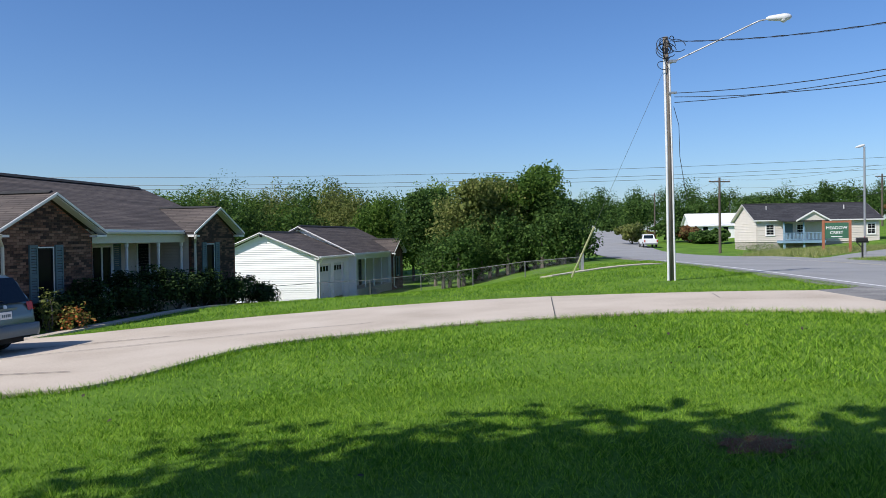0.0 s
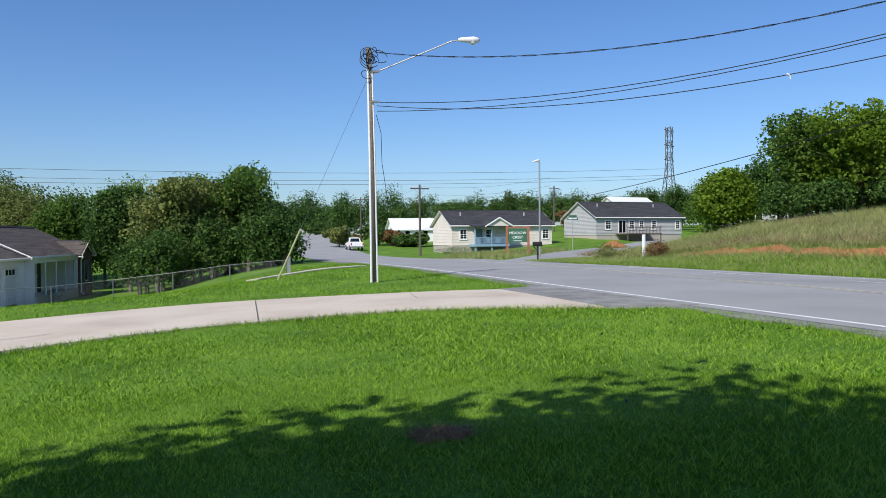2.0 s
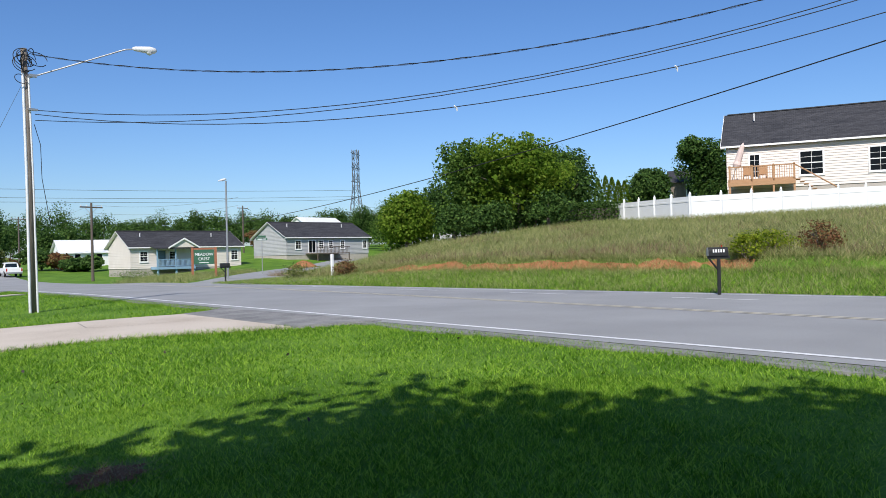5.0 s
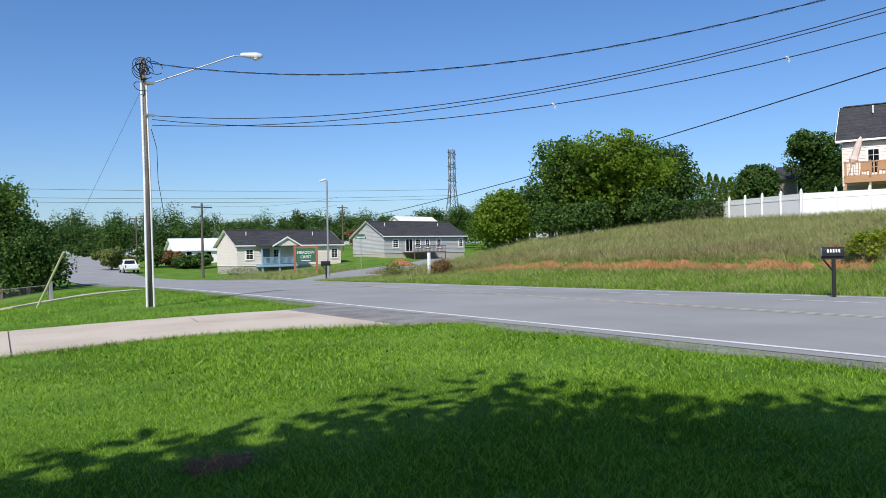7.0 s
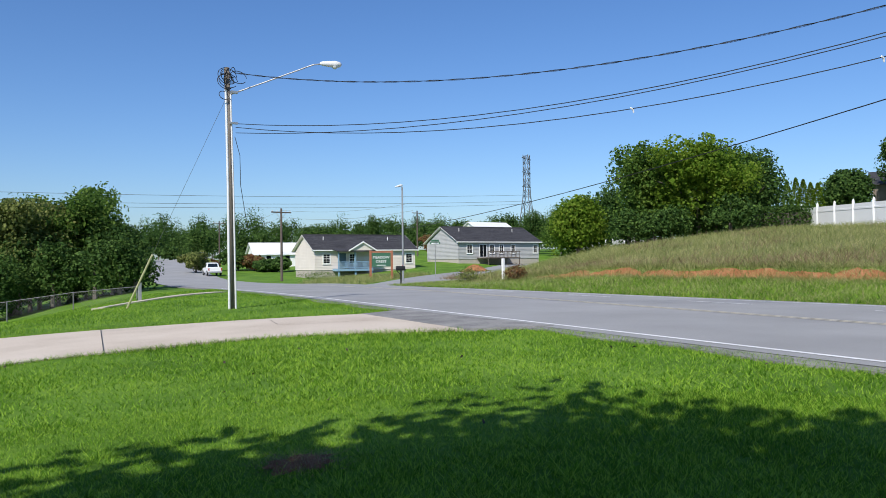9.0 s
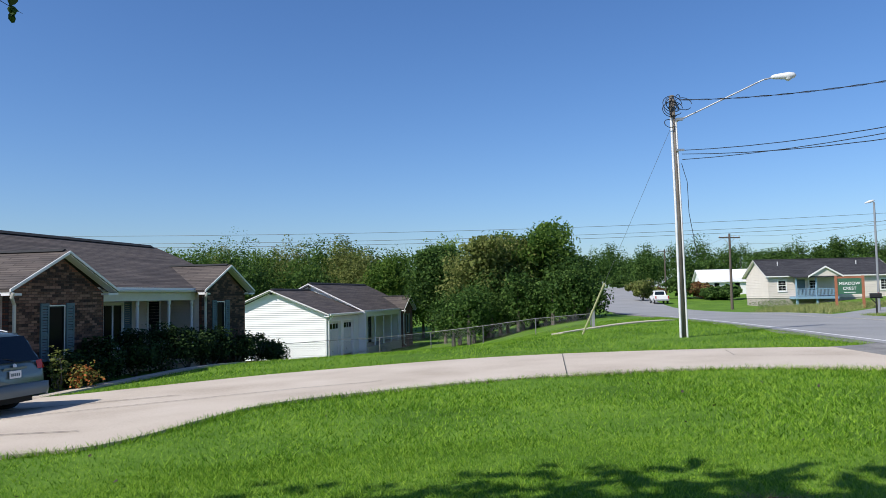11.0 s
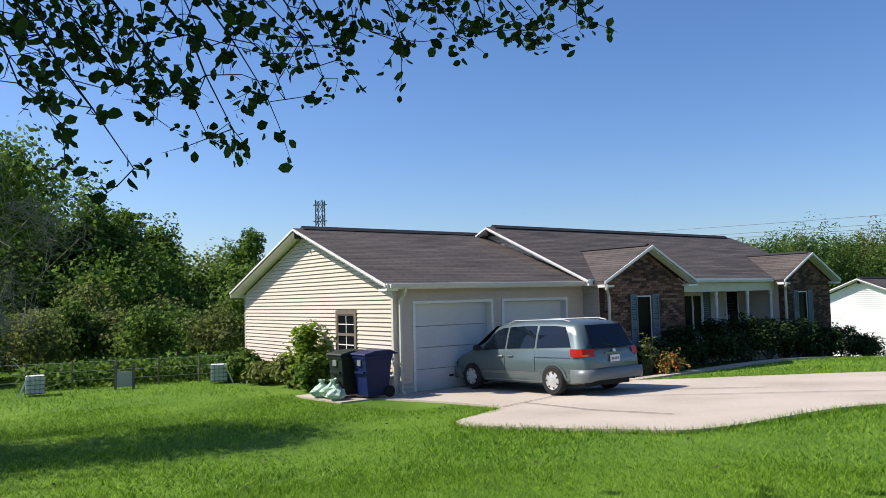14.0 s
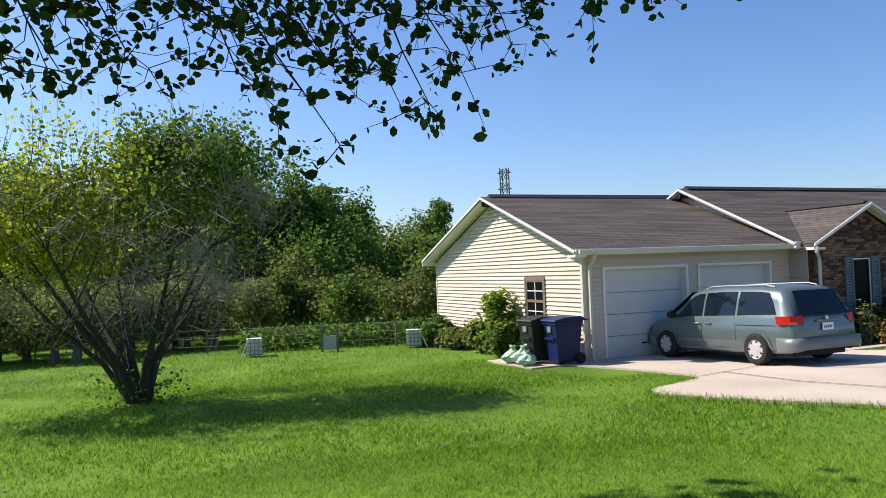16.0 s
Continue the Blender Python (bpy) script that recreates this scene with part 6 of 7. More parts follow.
# white vinyl fence: one run across the slope, one run back
vf = thing("vinyl_fence", "white vinyl privacy fence on the hill", "fence")
corner = Vector((45.9, 23.8, 0))
posts = [corner + Vector((0.49, 0.87, 0)) * d for d in np.arange(10.8, 0.1, -2.16)] + [corner + Vector((0.87, -0.49, 0)) * d for d in np.arange(0, 27, 2.3)]
def fence_ground(p):
    return 3.1 + 0.02 * (p - corner).length * (1 if p.y > corner.y else 2.2)
for a, b in zip(posts, posts[1:] + [None]):
    za = fence_ground(a)
    po = part("fence_post", Shape().box(-0.065, -0.065, -1.5, 0.065, 0.065, 1.85), VINYL, vf, at=Matrix.Translation((a.x, a.y, za)))
    part("post_cap", Shape().lathe([(0.09, 1.85), (0.09, 1.88), (0.05, 1.93), (0.06, 1.97), (0.01, 2.03)], sides=8), VINYL, po)
    if b is not None:
        zb = fence_ground(b)
        d = b - a
        o = Vector((-d.y, d.x, 0)).normalized() * 0.02
        for z0, z1, w in ((-1.2, 1.38, 1.0), (1.42, 1.72, 1.0)):
            part("fence_panel", Shape().prism([tuple(a + o + Vector((0, 0, za + z0))), tuple(b + o + Vector((0, 0, zb + z0))), tuple(b + o + Vector((0, 0, zb + z1))), tuple(a + o + Vector((0, 0, za + z1)))], tuple(-2 * o)), VINYL, vf)
        part("fence_rail", Shape().prism([tuple(a + o * 2 + Vector((0, 0, za + 1.36))), tuple(b + o * 2 + Vector((0, 0, zb + 1.36))), tuple(b + o * 2 + Vector((0, 0, zb + 1.46))), tuple(a + o * 2 + Vector((0, 0, za + 1.46)))], tuple(-4 * o)), VINYL, vf)

# chain-link fence below the driveway
cf = thing("chain_link_fence", "low grey chain-link fence along the side yard", "fence")
way = [(12.7, 45.5, -1.03), (9.2, 46.0, -0.92), (5.5, 46.5, -0.86), (1.7, 47.0, -0.62), (-2.2, 46.0, -0.25), (-6.1, 44.0, 0.21), (-10.1, 41.0, 0.52)]   # bearing, distance, top
wl = Shape()
for i, (az, dist, top) in enumerate(way):
    (fx, fy), z = polar(az, dist), top - 1.0
    part("fence_post", Shape().tube([(fx, fy, min(z, ground_z(fx, fy)) - 0.2), (fx, fy, top)], 0.03, 6), FENCE_GREY, cf)
    if i:
        (ox, oy), oz = polar(*way[i - 1][:2]), way[i - 1][2] - 1.0
        part("top_rail", Shape().tube([(ox, oy, oz + 0.97), (fx, fy, z + 0.97)], 0.018, 5), FENCE_GREY, cf)
        d = math.hypot(fx - ox, fy - oy)
        n = int(d / 0.16)
        for k in range(n):
            for sgn in (0, 1):
                u0, u1 = (k + 6 * sgn) / n, (k + 6 * (1 - sgn)) / n
                if max(u0, u1) > 1:
                    continue
                p = [(ox + (fx - ox) * u, oy + (fy - oy) * u, oz + (z - oz) * u + h) for u, h in ((u0, 0.03), (u1, 0.95))]
                wl.tube(p, 0.003, 3, cap=False)
part("wire_mesh", wl, FENCE_GREY, cf)


# ---- cars ----
def hull(stations, mat_rows=None):
    """A lofted body: stations along x, each a half-profile of (y, z) from sill to roof centre, mirrored."""
    s = Shape()
    k = len(stations[0][1]) * 2 - 1
    for x, prof in stations:
        for y, z in prof:
            s.v.append((x, y, z))
        for y, z in prof[-2::-1]:
            s.v.append((x, -y, z))
    for i in range(len(stations) - 1):
        for j in range(k - 1):
            a = i * k + j
            s.f.append((a, a + k, a + k + 1, a + 1))
    s.f.append(tuple(range(k)))
    e = (len(stations) - 1) * k
    s.f.append(tuple(range(e + k - 1, e - 1, -1)))
    return s


def wheel(parent, x, y, r, side):
    w = part("wheel", Shape().tube([(x, y - side * 0.2, r), (x, y - side * 0.08, r)], r * 0.6, 20), BLACK, parent)
    part("tyre", Shape().lathe([(r * 0.62, -0.1), (r * 0.9, -0.1), (r, -0.07), (r, 0.07), (r * 0.9, 0.1), (r * 0.62, 0.1), (r * 0.6, 0.06)], sides=28), RUBBER, w, at=pose(x, y - side * 0.1, r, -90 * side))
    part("wheel_cover", Shape().lathe([(r * 0.69, 0.07), (r * 0.67, 0.1), (r * 0.56, 0.085), (r * 0.22, 0.102), (r * 0.05, 0.107)], sides=24), RIM, w, "silver wheel cover", at=pose(x, y - side * 0.1, r, -90 * side))
    for i in range(7):
        a = 6.283 * i / 7
        part("slot", Shape().box(r * 0.44, -0.018, 0.088, r * 0.58, 0.018, 0.097), BLACK, w, at=pose(x, y - side * 0.1, r, -90 * side) @ pose(0, 0, 0, 0, 0, math.degrees(a)))
    return w


def minivan(at):
    """x forward; rear bumper at x = -2.46, nose at 2.46."""
    v = thing("minivan", "sage-blue minivan with grey cladding parked at the garage", "minivan", at)
    def prof(hw, sill, belt, roof, hwr, zr2=None):
        return [(hw * 0.90, sill), (hw * 0.985, sill + 0.12), (hw, (sill + belt) / 2), (hw * 0.985, belt - 0.06), (hw * 0.95, belt), (hwr + (hw - hwr) * 0.35, belt + (roof - belt) * 0.55), (hwr, roof - 0.1), (hwr * 0.86, roof - 0.025), (hwr * 0.5, roof), (0, roof + 0.01)]
    st = [(-2.44, prof(0.80, 0.42, 0.86, 0.92, 0.70)), (-2.38, prof(0.87, 0.36, 0.95, 1.05, 0.74)), (-2.3, prof(0.90, 0.32, 1.0, 1.25, 0.74)), (-2.12, prof(0.92, 0.27, 1.03, 1.58, 0.72)), (-1.95, prof(0.93, 0.26, 1.04, 1.67, 0.70)), (-1.4, prof(0.93, 0.25, 1.04, 1.72, 0.70)), (-0.4, prof(0.93, 0.24, 1.03, 1.735, 0.70)), (0.4, prof(0.93, 0.24, 1.01, 1.70, 0.69)), (0.75, prof(0.93, 0.24, 1.0, 1.60, 0.68)), (1.05, prof(0.925, 0.24, 0.99, 1.42, 0.66)), (1.4, prof(0.92, 0.24, 0.985, 1.17, 0.66)), (1.62, prof(0.91, 0.24, 0.96, 1.05, 0.66)), (2.0, prof(0.88, 0.25, 0.86, 0.93, 0.62)), (2.28, prof(0.80, 0.28, 0.74, 0.80, 0.55)), (2.42, prof(0.66, 0.34, 0.62, 0.66, 0.45))]
    part("body", hull(st), PAINT_VAN, v, "sage-blue metallic body", smooth=True)

    def side_pt(x, f, side, out=0.006):
        """A point on the glasshouse side, f from belt to roof rail."""
        xs = [s_[0] for s_ in st]
        i = max(0, min(len(xs) - 2, int(np.searchsorted(xs, x)) - 1))
        t = (x - xs[i]) / (xs[i + 1] - xs[i])
        def at_f(pr):
            a, b, c = pr[4], pr[5], pr[6]
            if f < 0.55:
                u = f / 0.55
                return a[0] + (b[0] - a[0]) * u, a[1] + (b[1] - a[1]) * u
            u = (f - 0.55) / 0.45
            return b[0] + (c[0] - b[0]) * u, b[1] + (c[1] - b[1]) * u
        p, q = at_f(st[i][1]), at_f(st[i + 1][1])
        return (x, side * (p[0] + (q[0] - p[0]) * t + out), p[1] + (q[1] - p[1]) * t)

    def low_pt(x, z, side, out=0.006):
        xs = [s_[0] for s_ in st]
        i = max(0, min(len(xs) - 2, int(np.searchsorted(xs, x)) - 1))
        t = (x - xs[i]) / (xs[i + 1] - xs[i])
        def at_z(pr):
            ys, zs = [p[0] for p in pr[:5]], [p[1] for p in pr[:5]]
            return float(np.interp(z, zs, ys))
        return (x, side * (at_z(st[i][1]) + (at_z(st[i + 1][1]) - at_z(st[i][1])) * t + out), z)

    def glazed(name, corners, side, label):
        s = Shape()
        (xa, fa_), (xb, fb_), (xc, fc_), (xd, fd_) = corners
        n = 6
        for i in range(n):
            for j in range(4):
                def g(u, w_):
                    x0, f0 = xa + (xb - xa) * u, fa_ + (fb_ - fa_) * u
                    x1, f1 = xd + (xc - xd) * u, fd_ + (fc_ - fd_) * u
                    return side_pt(x0 + (x1 - x0) * w_, f0 + (f1 - f0) * w_, side, 0.012)
                s.poly(g(i / n, j / 4), g((i + 1) / n, j / 4), g((i + 1) / n, (j + 1) / 4), g(i / n, (j + 1) / 4))
        part(name, s, CAR_GLASS, v, label)

    for side in (1, -1):
        glazed("side_window", [(1.18, 0.06), (0.22, 0.06), (0.22, 0.92), (0.62, 0.92)], side, "tinted front side window")
        glazed("side_window", [(0.14, 0.06), (-0.82, 0.06), (-0.82, 0.93), (0.14, 0.93)], side, "tinted sliding-door window")
        glazed("side_window", [(-0.9, 0.06), (-1.98, 0.1), (-1.72, 0.93), (-0.9, 0.93)], side, "tinted rear quarter window")
        for x0_, x1_ in ((-2.3, -1.86), (-1.04, 1.04), (1.86, 2.2)):
            clad = Shape()
            xs = np.linspace(x0_, x1_, 9)
            for x0, x1 in zip(xs, xs[1:]):
                clad.poly(low_pt(x0, 0.28, side, 0.012), low_pt(x1, 0.28, side, 0.012), low_pt(x1, 0.52, side, 0.016), low_pt(x0, 0.52, side, 0.016))
            part("side_cladding", clad, PAINT_LOW, v, "dark grey lower cladding")
        for x in (0.2, -0.86):
            part("door_gap", Shape().tube([low_pt(x, z, side, 0.002) for z in (0.34, 0.6, 0.85, 1.0)], 0.006, 4), BLACK, v)
        part("slide_rail", Shape().tube([low_pt(x, 0.86, side, 0.004) for x in np.linspace(-0.9, -2.0, 6)], 0.008, 4), BLACK, v)
        for x in (0.34, -0.02):
            part("door_handle", Shape().tube([low_pt(x - 0.09, 0.88, side, 0.02), low_pt(x + 0.09, 0.88, side, 0.02)], 0.018, 6), PAINT_LOW if x < 0.2 else METAL, v)
        part("mirror", Shape().tube([(1.08, side * 0.93, 1.05), (1.08, side * 1.03, 1.08), (1.08, side * 1.12, 1.08)], [0.05, 0.09, 0.08], 8), BLACK, v, "black door mirror")
        # wheel arches
        for x in (1.45, -1.45):
            arch, inner = Shape(), Shape()
            for a0, a1 in zip(np.linspace(0, math.pi, 14), np.linspace(0, math.pi, 14)[1:]):
                q = []
                for a, rr in ((a0, 0.36), (a1, 0.36), (a1, 0.43), (a0, 0.43)):
                    q.append(low_pt(x + rr * math.cos(a), 0.33 + rr * math.sin(a), side, 0.016))
                arch.poly(*q)
                c0 = low_pt(x, 0.5, side, 0.006)
                inner.poly(c0[:2] + (0.26,), low_pt(x + 0.37 * math.cos(a0), 0.3 + 0.37 * math.sin(a0), side, 0.008), low_pt(x + 0.37 * math.cos(a1), 0.3 + 0.37 * math.sin(a1), side, 0.008))
            part("wheel_arch", arch, PAINT_VAN, v)
            part("arch_shadow_gap", inner, BLACK, v)
            wheel(v, x, side * 0.975, 0.34, side)
        part("roof_rail", Shape().tube([(0.3, side * 0.6, 1.67), (0.1, side * 0.6, 1.735), (-1.5, side * 0.6, 1.735), (-1.75, side * 0.6, 1.68)], 0.016, 6), METAL, v)
        # rear lamp wraps the corner
        lamp = Shape()
        pts = [(-2.05, 0.955), (-2.2, 0.935), (-2.36, 0.90), (-2.43, 0.80), (-2.45, 0.62)]
        for (xa, ya), (xb, yb) in zip(pts, pts[1:]):
            lamp.poly((xa, side * ya, 0.88), (xb, side * yb, 0.88), (xb + 0.03, side * (yb - 0.015), 1.06), (xa + 0.03, side * (ya - 0.015), 1.06))
        part("tail_lamp", lamp, RED_LENS, v, "red tail lamp")
        part("reverse_lamp", Shape().poly((-2.37, side * 0.905, 0.885), (-2.44, side * 0.80, 0.885), (-2.435, side * 0.795, 0.935), (-2.36, side * 0.90, 0.935)), AMBER, v)
        part("headlamp", Shape().poly((2.3, side * 0.80, 0.62), (2.44, side * 0.55, 0.62), (2.36, side * 0.5, 0.76), (2.12, side * 0.82, 0.78)), CLEAR, v, "clear headlamp")
    # tailgate glass, plate, bumper, wiper
    part("rear_window", Shape().poly((-2.405, -0.66, 1.06), (-2.405, 0.66, 1.06), (-2.12, 0.58, 1.585), (-2.12, -0.58, 1.585)), CAR_GLASS, v, "tinted rear window", at=pose(-0.035, 0, 0.0))
    part("windscreen", Shape().poly((1.60, -0.72, 1.03), (1.60, 0.72, 1.03), (0.78, 0.60, 1.60), (0.78, -0.60, 1.60)), CAR_GLASS, v, "windscreen", at=pose(0.012, 0, 0.012))
    b = part("rear_bumper", hull([(-2.56, [(0.70, 0.36), (0.76, 0.45), (0.74, 0.58), (0.0, 0.6)]), (-2.48, [(0.86, 0.32), (0.91, 0.45), (0.89, 0.6), (0.0, 0.62)]), (-2.0, [(0.93, 0.3), (0.95, 0.45), (0.935, 0.6), (0.0, 0.62)])]), PAINT_LOW, v, "grey rear bumper", smooth=True)
    part("front_bumper", hull([(1.95, [(0.9, 0.27), (0.92, 0.4), (0.89, 0.55), (0.0, 0.57)]), (2.35, [(0.8, 0.27), (0.83, 0.4), (0.8, 0.54), (0.0, 0.56)]), (2.5, [(0.6, 0.3), (0.62, 0.4), (0.58, 0.5), (0.0, 0.52)])]), PAINT_LOW, v, "grey front bumper", smooth=True)
    plate = part("number_plate", Shape().box(-2.475, -0.15, 0.74, -2.465, 0.15, 0.89), WHITE, v, "white number plate")
    for i in range(5):
        part("character_bar", Shape().box(-2.48, -0.11 + i * 0.048, 0.78, -2.476, -0.08 + i * 0.048, 0.84), SHUTTER, plate)
    part("gate_handle", Shape().box(-2.475, -0.3, 0.92, -2.45, 0.3, 0.96), PAINT_VAN, v)
    part("wiper", Shape().tube([(-2.44, 0.0, 1.1), (-2.36, 0.35, 1.17)], 0.01, 4), BLACK, v)
    part("emblem", Shape().lathe([(0.05, 0), (0.045, 0.01)], sides=10), RIM, v, at=pose(-2.455, 0, 0.99, 0, -80, 0))
    part("underbody", Shape().box(-2.2, -0.75, 0.2, 2.1, 0.75, 0.4), BLACK, v)
    return v


rwx, rwy = -9.3, 13.65
van_turn = 168.0
vd = Vector((math.cos(radians(van_turn)), math.sin(radians(van_turn)), 0))
vs = Vector((-vd.y, vd.x, 0))          # the van's left side
vc = Vector((rwx, rwy, 0)) + vd * 1.45 - vs * 0.93
za, zb = ground_z(*(vc - vd * 1.45)[:2]), ground_z(*(vc + vd * 1.45)[:2])
minivan(pose(vc.x, vc.y, (za + zb) / 2 + 0.035, 0, math.degrees(math.atan2(za - zb, 2.9)), van_turn) @ Matrix.Diagonal((0.95, 0.95, 0.92, 1)))


def pickup(at):
    v = thing("pickup_truck", "white pickup truck on the main road", "pickup truck", at)
    def prof(hw, sill, top, roof, hwr):
        return [(hw * 0.94, sill), (hw, sill + 0.15), (hw, top - 0.05), (hw * 0.97, top), (hwr, roof - 0.06), (hwr * 0.8, roof), (0, roof + 0.01)]
    part("body", hull([(-2.7, prof(0.93, 0.45, 1.12, 1.13, 0.9)), (-0.6, prof(0.95, 0.42, 1.12, 1.13, 0.9)), (-0.55, prof(0.95, 0.42, 1.12, 1.8, 0.72)), (0.8, prof(0.95, 0.42, 1.12, 1.82, 0.72)), (1.5, prof(0.95, 0.42, 1.1, 1.2, 0.8)), (2.5, prof(0.92, 0.42, 1.02, 1.06, 0.8)), (2.75, prof(0.85, 0.45, 0.9, 0.92, 0.7))]), PAINT_WHITE, v)
    part("rear_window", Shape().poly((-0.6, -0.68, 1.2), (-0.6, 0.68, 1.2), (-0.58, 0.62, 1.68), (-0.58, -0.62, 1.68)), CAR_GLASS, v)
    part("windscreen", Shape().poly((1.5, -0.76, 1.2), (1.5, 0.76, 1.2), (0.86, 0.66, 1.76), (0.86, -0.66, 1.76)), CAR_GLASS, v)
    part("tailgate", Shape().box(-2.73, -0.75, 0.6, -2.705, 0.75, 1.05), PAINT_WHITE, v)
    part("bumper", Shape().box(-2.85, -0.9, 0.4, -2.7, 0.9, 0.6), METAL, v)
    for s in (1, -1):
        part("tail_lamp", Shape().box(-2.735, s * 0.84 - 0.07, 0.7, -2.7, s * 0.84 + 0.07, 1.05), RED_LENS, v)
        part("side_window", Shape().poly((-0.45, s * 0.955, 1.15), (1.3, s * 0.955, 1.15), (0.75, s * 0.8, 1.68), (-0.4, s * 0.8, 1.68)), CAR_GLASS, v)
        for x in (-1.6, 1.7):
            wheel(v, x, s * 0.99, 0.38, s)
    return v


px, py = polar(-15.0, 112)
pickup(pose(px, py, ground_z(px, py) + 0.03, 0, 0, 84))


# ---- small things by the garage ----
def wheelie_bin(x, y, turn, mat, label):
    z = ground_z(x, y)
    b = thing("wheeled_bin", label, "bin", pose(x, y, z + 0.05, 0, 0, turn))
    body = Shape()
    for (h0, a0, b0), (h1, a1, b1) in zip([(0.04, 0.24, 0.27), (0.85, 0.29, 0.34), (0.9, 0.31, 0.37)], [(0.85, 0.29, 0.34), (0.9, 0.31, 0.37), (0.96, 0.31, 0.37)]):
        n = len(body.v)
        for h, a, d in ((h0, a0, b0), (h1, a1, b1)):
            body.v += [(-a, -d, h), (a, -d, h), (a, d, h), (-a, d, h)]
        body.f += [(n + i, n + (i + 1) % 4, n + 4 + (i + 1) % 4, n + 4 + i) for i in range(4)]
    body.f += [(3, 2, 1, 0)]
    part("body", body, mat, b, bevel=0.015)
    part("lid", Shape().prism([(-0.33, -0.4, 0.965), (-0.33, -0.38, 1.0), (-0.33, -0.1, 1.06), (-0.33, 0.3, 1.07), (-0.33, 0.42, 1.02), (-0.33, 0.42, 0.965)], (0.66, 0, 0)), mat, b, bevel=0.012)
    part("handle", Shape().tube([(-0.28, 0.42, 0.98), (-0.28, 0.5, 0.98), (0.28, 0.5, 0.98), (0.28, 0.42, 0.98)], 0.018, 6), mat, b)
    for s in (-0.27, 0.27):
        part("wheel", Shape().tube([(s - 0.03, 0.28, 0.12), (s + 0.03, 0.28, 0.12)], 0.13, 14), RUBBER, b)
    part("lift_bar", Shape().box(-0.2, -0.37, 0.55, 0.2, -0.33, 0.6), mat, b)
    part("emblem", Shape().box(-0.08, -0.365, 0.72, 0.08, -0.345, 0.85), METAL, b)
    return b


bx, by = -13.2, 12.05
wheelie_bin(bx, by, -12, BLUE_PLASTIC, "blue plastic wheeled bin beside the garage corner")
bx, by = -13.95, 11.95
wheelie_bin(bx, by, -8, GREEN_PLASTIC, "dark green plastic wheeled bin beside the garage wall")


def bag(x, y, sz, seed):
    rng = np.random.default_rng(seed)
    b = thing("plastic_bag", "tied pale green plastic bag lying on the ground", "bag", pose(x, y, ground_z(x, y) + 0.03), "tied bags by the bins")
    s = Shape().lathe([(0.12, 0.0), (0.24, 0.06), (0.27, 0.16), (0.2, 0.27), (0.07, 0.33), (0.035, 0.37), (0.09, 0.44)], sides=14)
    s.v = [(vx * sz * (1 + 0.16 * rng.normal()), vy * sz * (1 + 0.16 * rng.normal()), vz * sz * (1 + 0.06 * rng.normal())) for vx, vy, vz in s.v]
    part("sack", s, BAG, b)


for i, (s, k, sz) in enumerate(((-1.35, 0.55, 1.0), (-1.4, 1.0, 0.95), (-1.45, 0.2, 0.8))):
    x, y = on_house(s, k)
    bag(x, y, sz, 300 + i)
slabx = sheet("garage_side_slab", [[on_house(s, k) for k in (-0.3, 0.6, 1.6, 2.0)] for s in (-1.6, -0.9, -0.05)], CONCRETE, 0.03, skirt=0.08)
tagged(slabx, "concrete pad where the bins stand", "path", kind="structure")

# white chair on the porch
x, y = on_house(14.6, -0.15)
pc_ = thing("porch_chair", "white slatted chair on the porch", "chair", pose(x, y, H1.translation.z + 0.28, 0, 0, 78))
part("seat", Shape().box(-0.25, -0.25, 0.4, 0.25, 0.25, 0.45), WHITE, pc_)
for i in range(5):
    part("back_slat", Shape().box(-0.24 + i * 0.1, 0.22, 0.45, -0.17 + i * 0.1, 0.25, 1.0), WHITE, pc_)
for a in (-0.22, 0.22):
    for b in (-0.22, 0.22):
        part("leg", Shape().box(a - 0.025, b - 0.025, 0, a + 0.025, b + 0.025, 0.4), WHITE, pc_)

# vegetable plot behind the lawn: wire fence, water tanks, leaning boards
gf = thing("garden_fence", "thin wire fence round the vegetable plot", "fence")
line = [polar(a, 25.9 + 0.02 * (a - 57) ** 2 * 0.3) for a in np.arange(57, 92, 2.7)]
for i, (fx, fy) in enumerate(line):
    z = ground_z(fx, fy)
    part("fence_post", Shape().tube([(fx, fy, z - 0.2), (fx, fy, z + 0.85)], 0.03, 6), WOOD_POLE, gf)
    if i:
        ox, oy = line[i - 1]
        oz = ground_z(ox, oy)
        for h in (0.25, 0.52, 0.8):
            part("fence_wire", Shape().tube([(ox, oy, oz + h), (fx, fy, z + h)], 0.008, 4), METAL, gf)
TANK = material("white_tank_plastic", [grey(0.62), grey(0.72)], scale=4, rough=0.5)
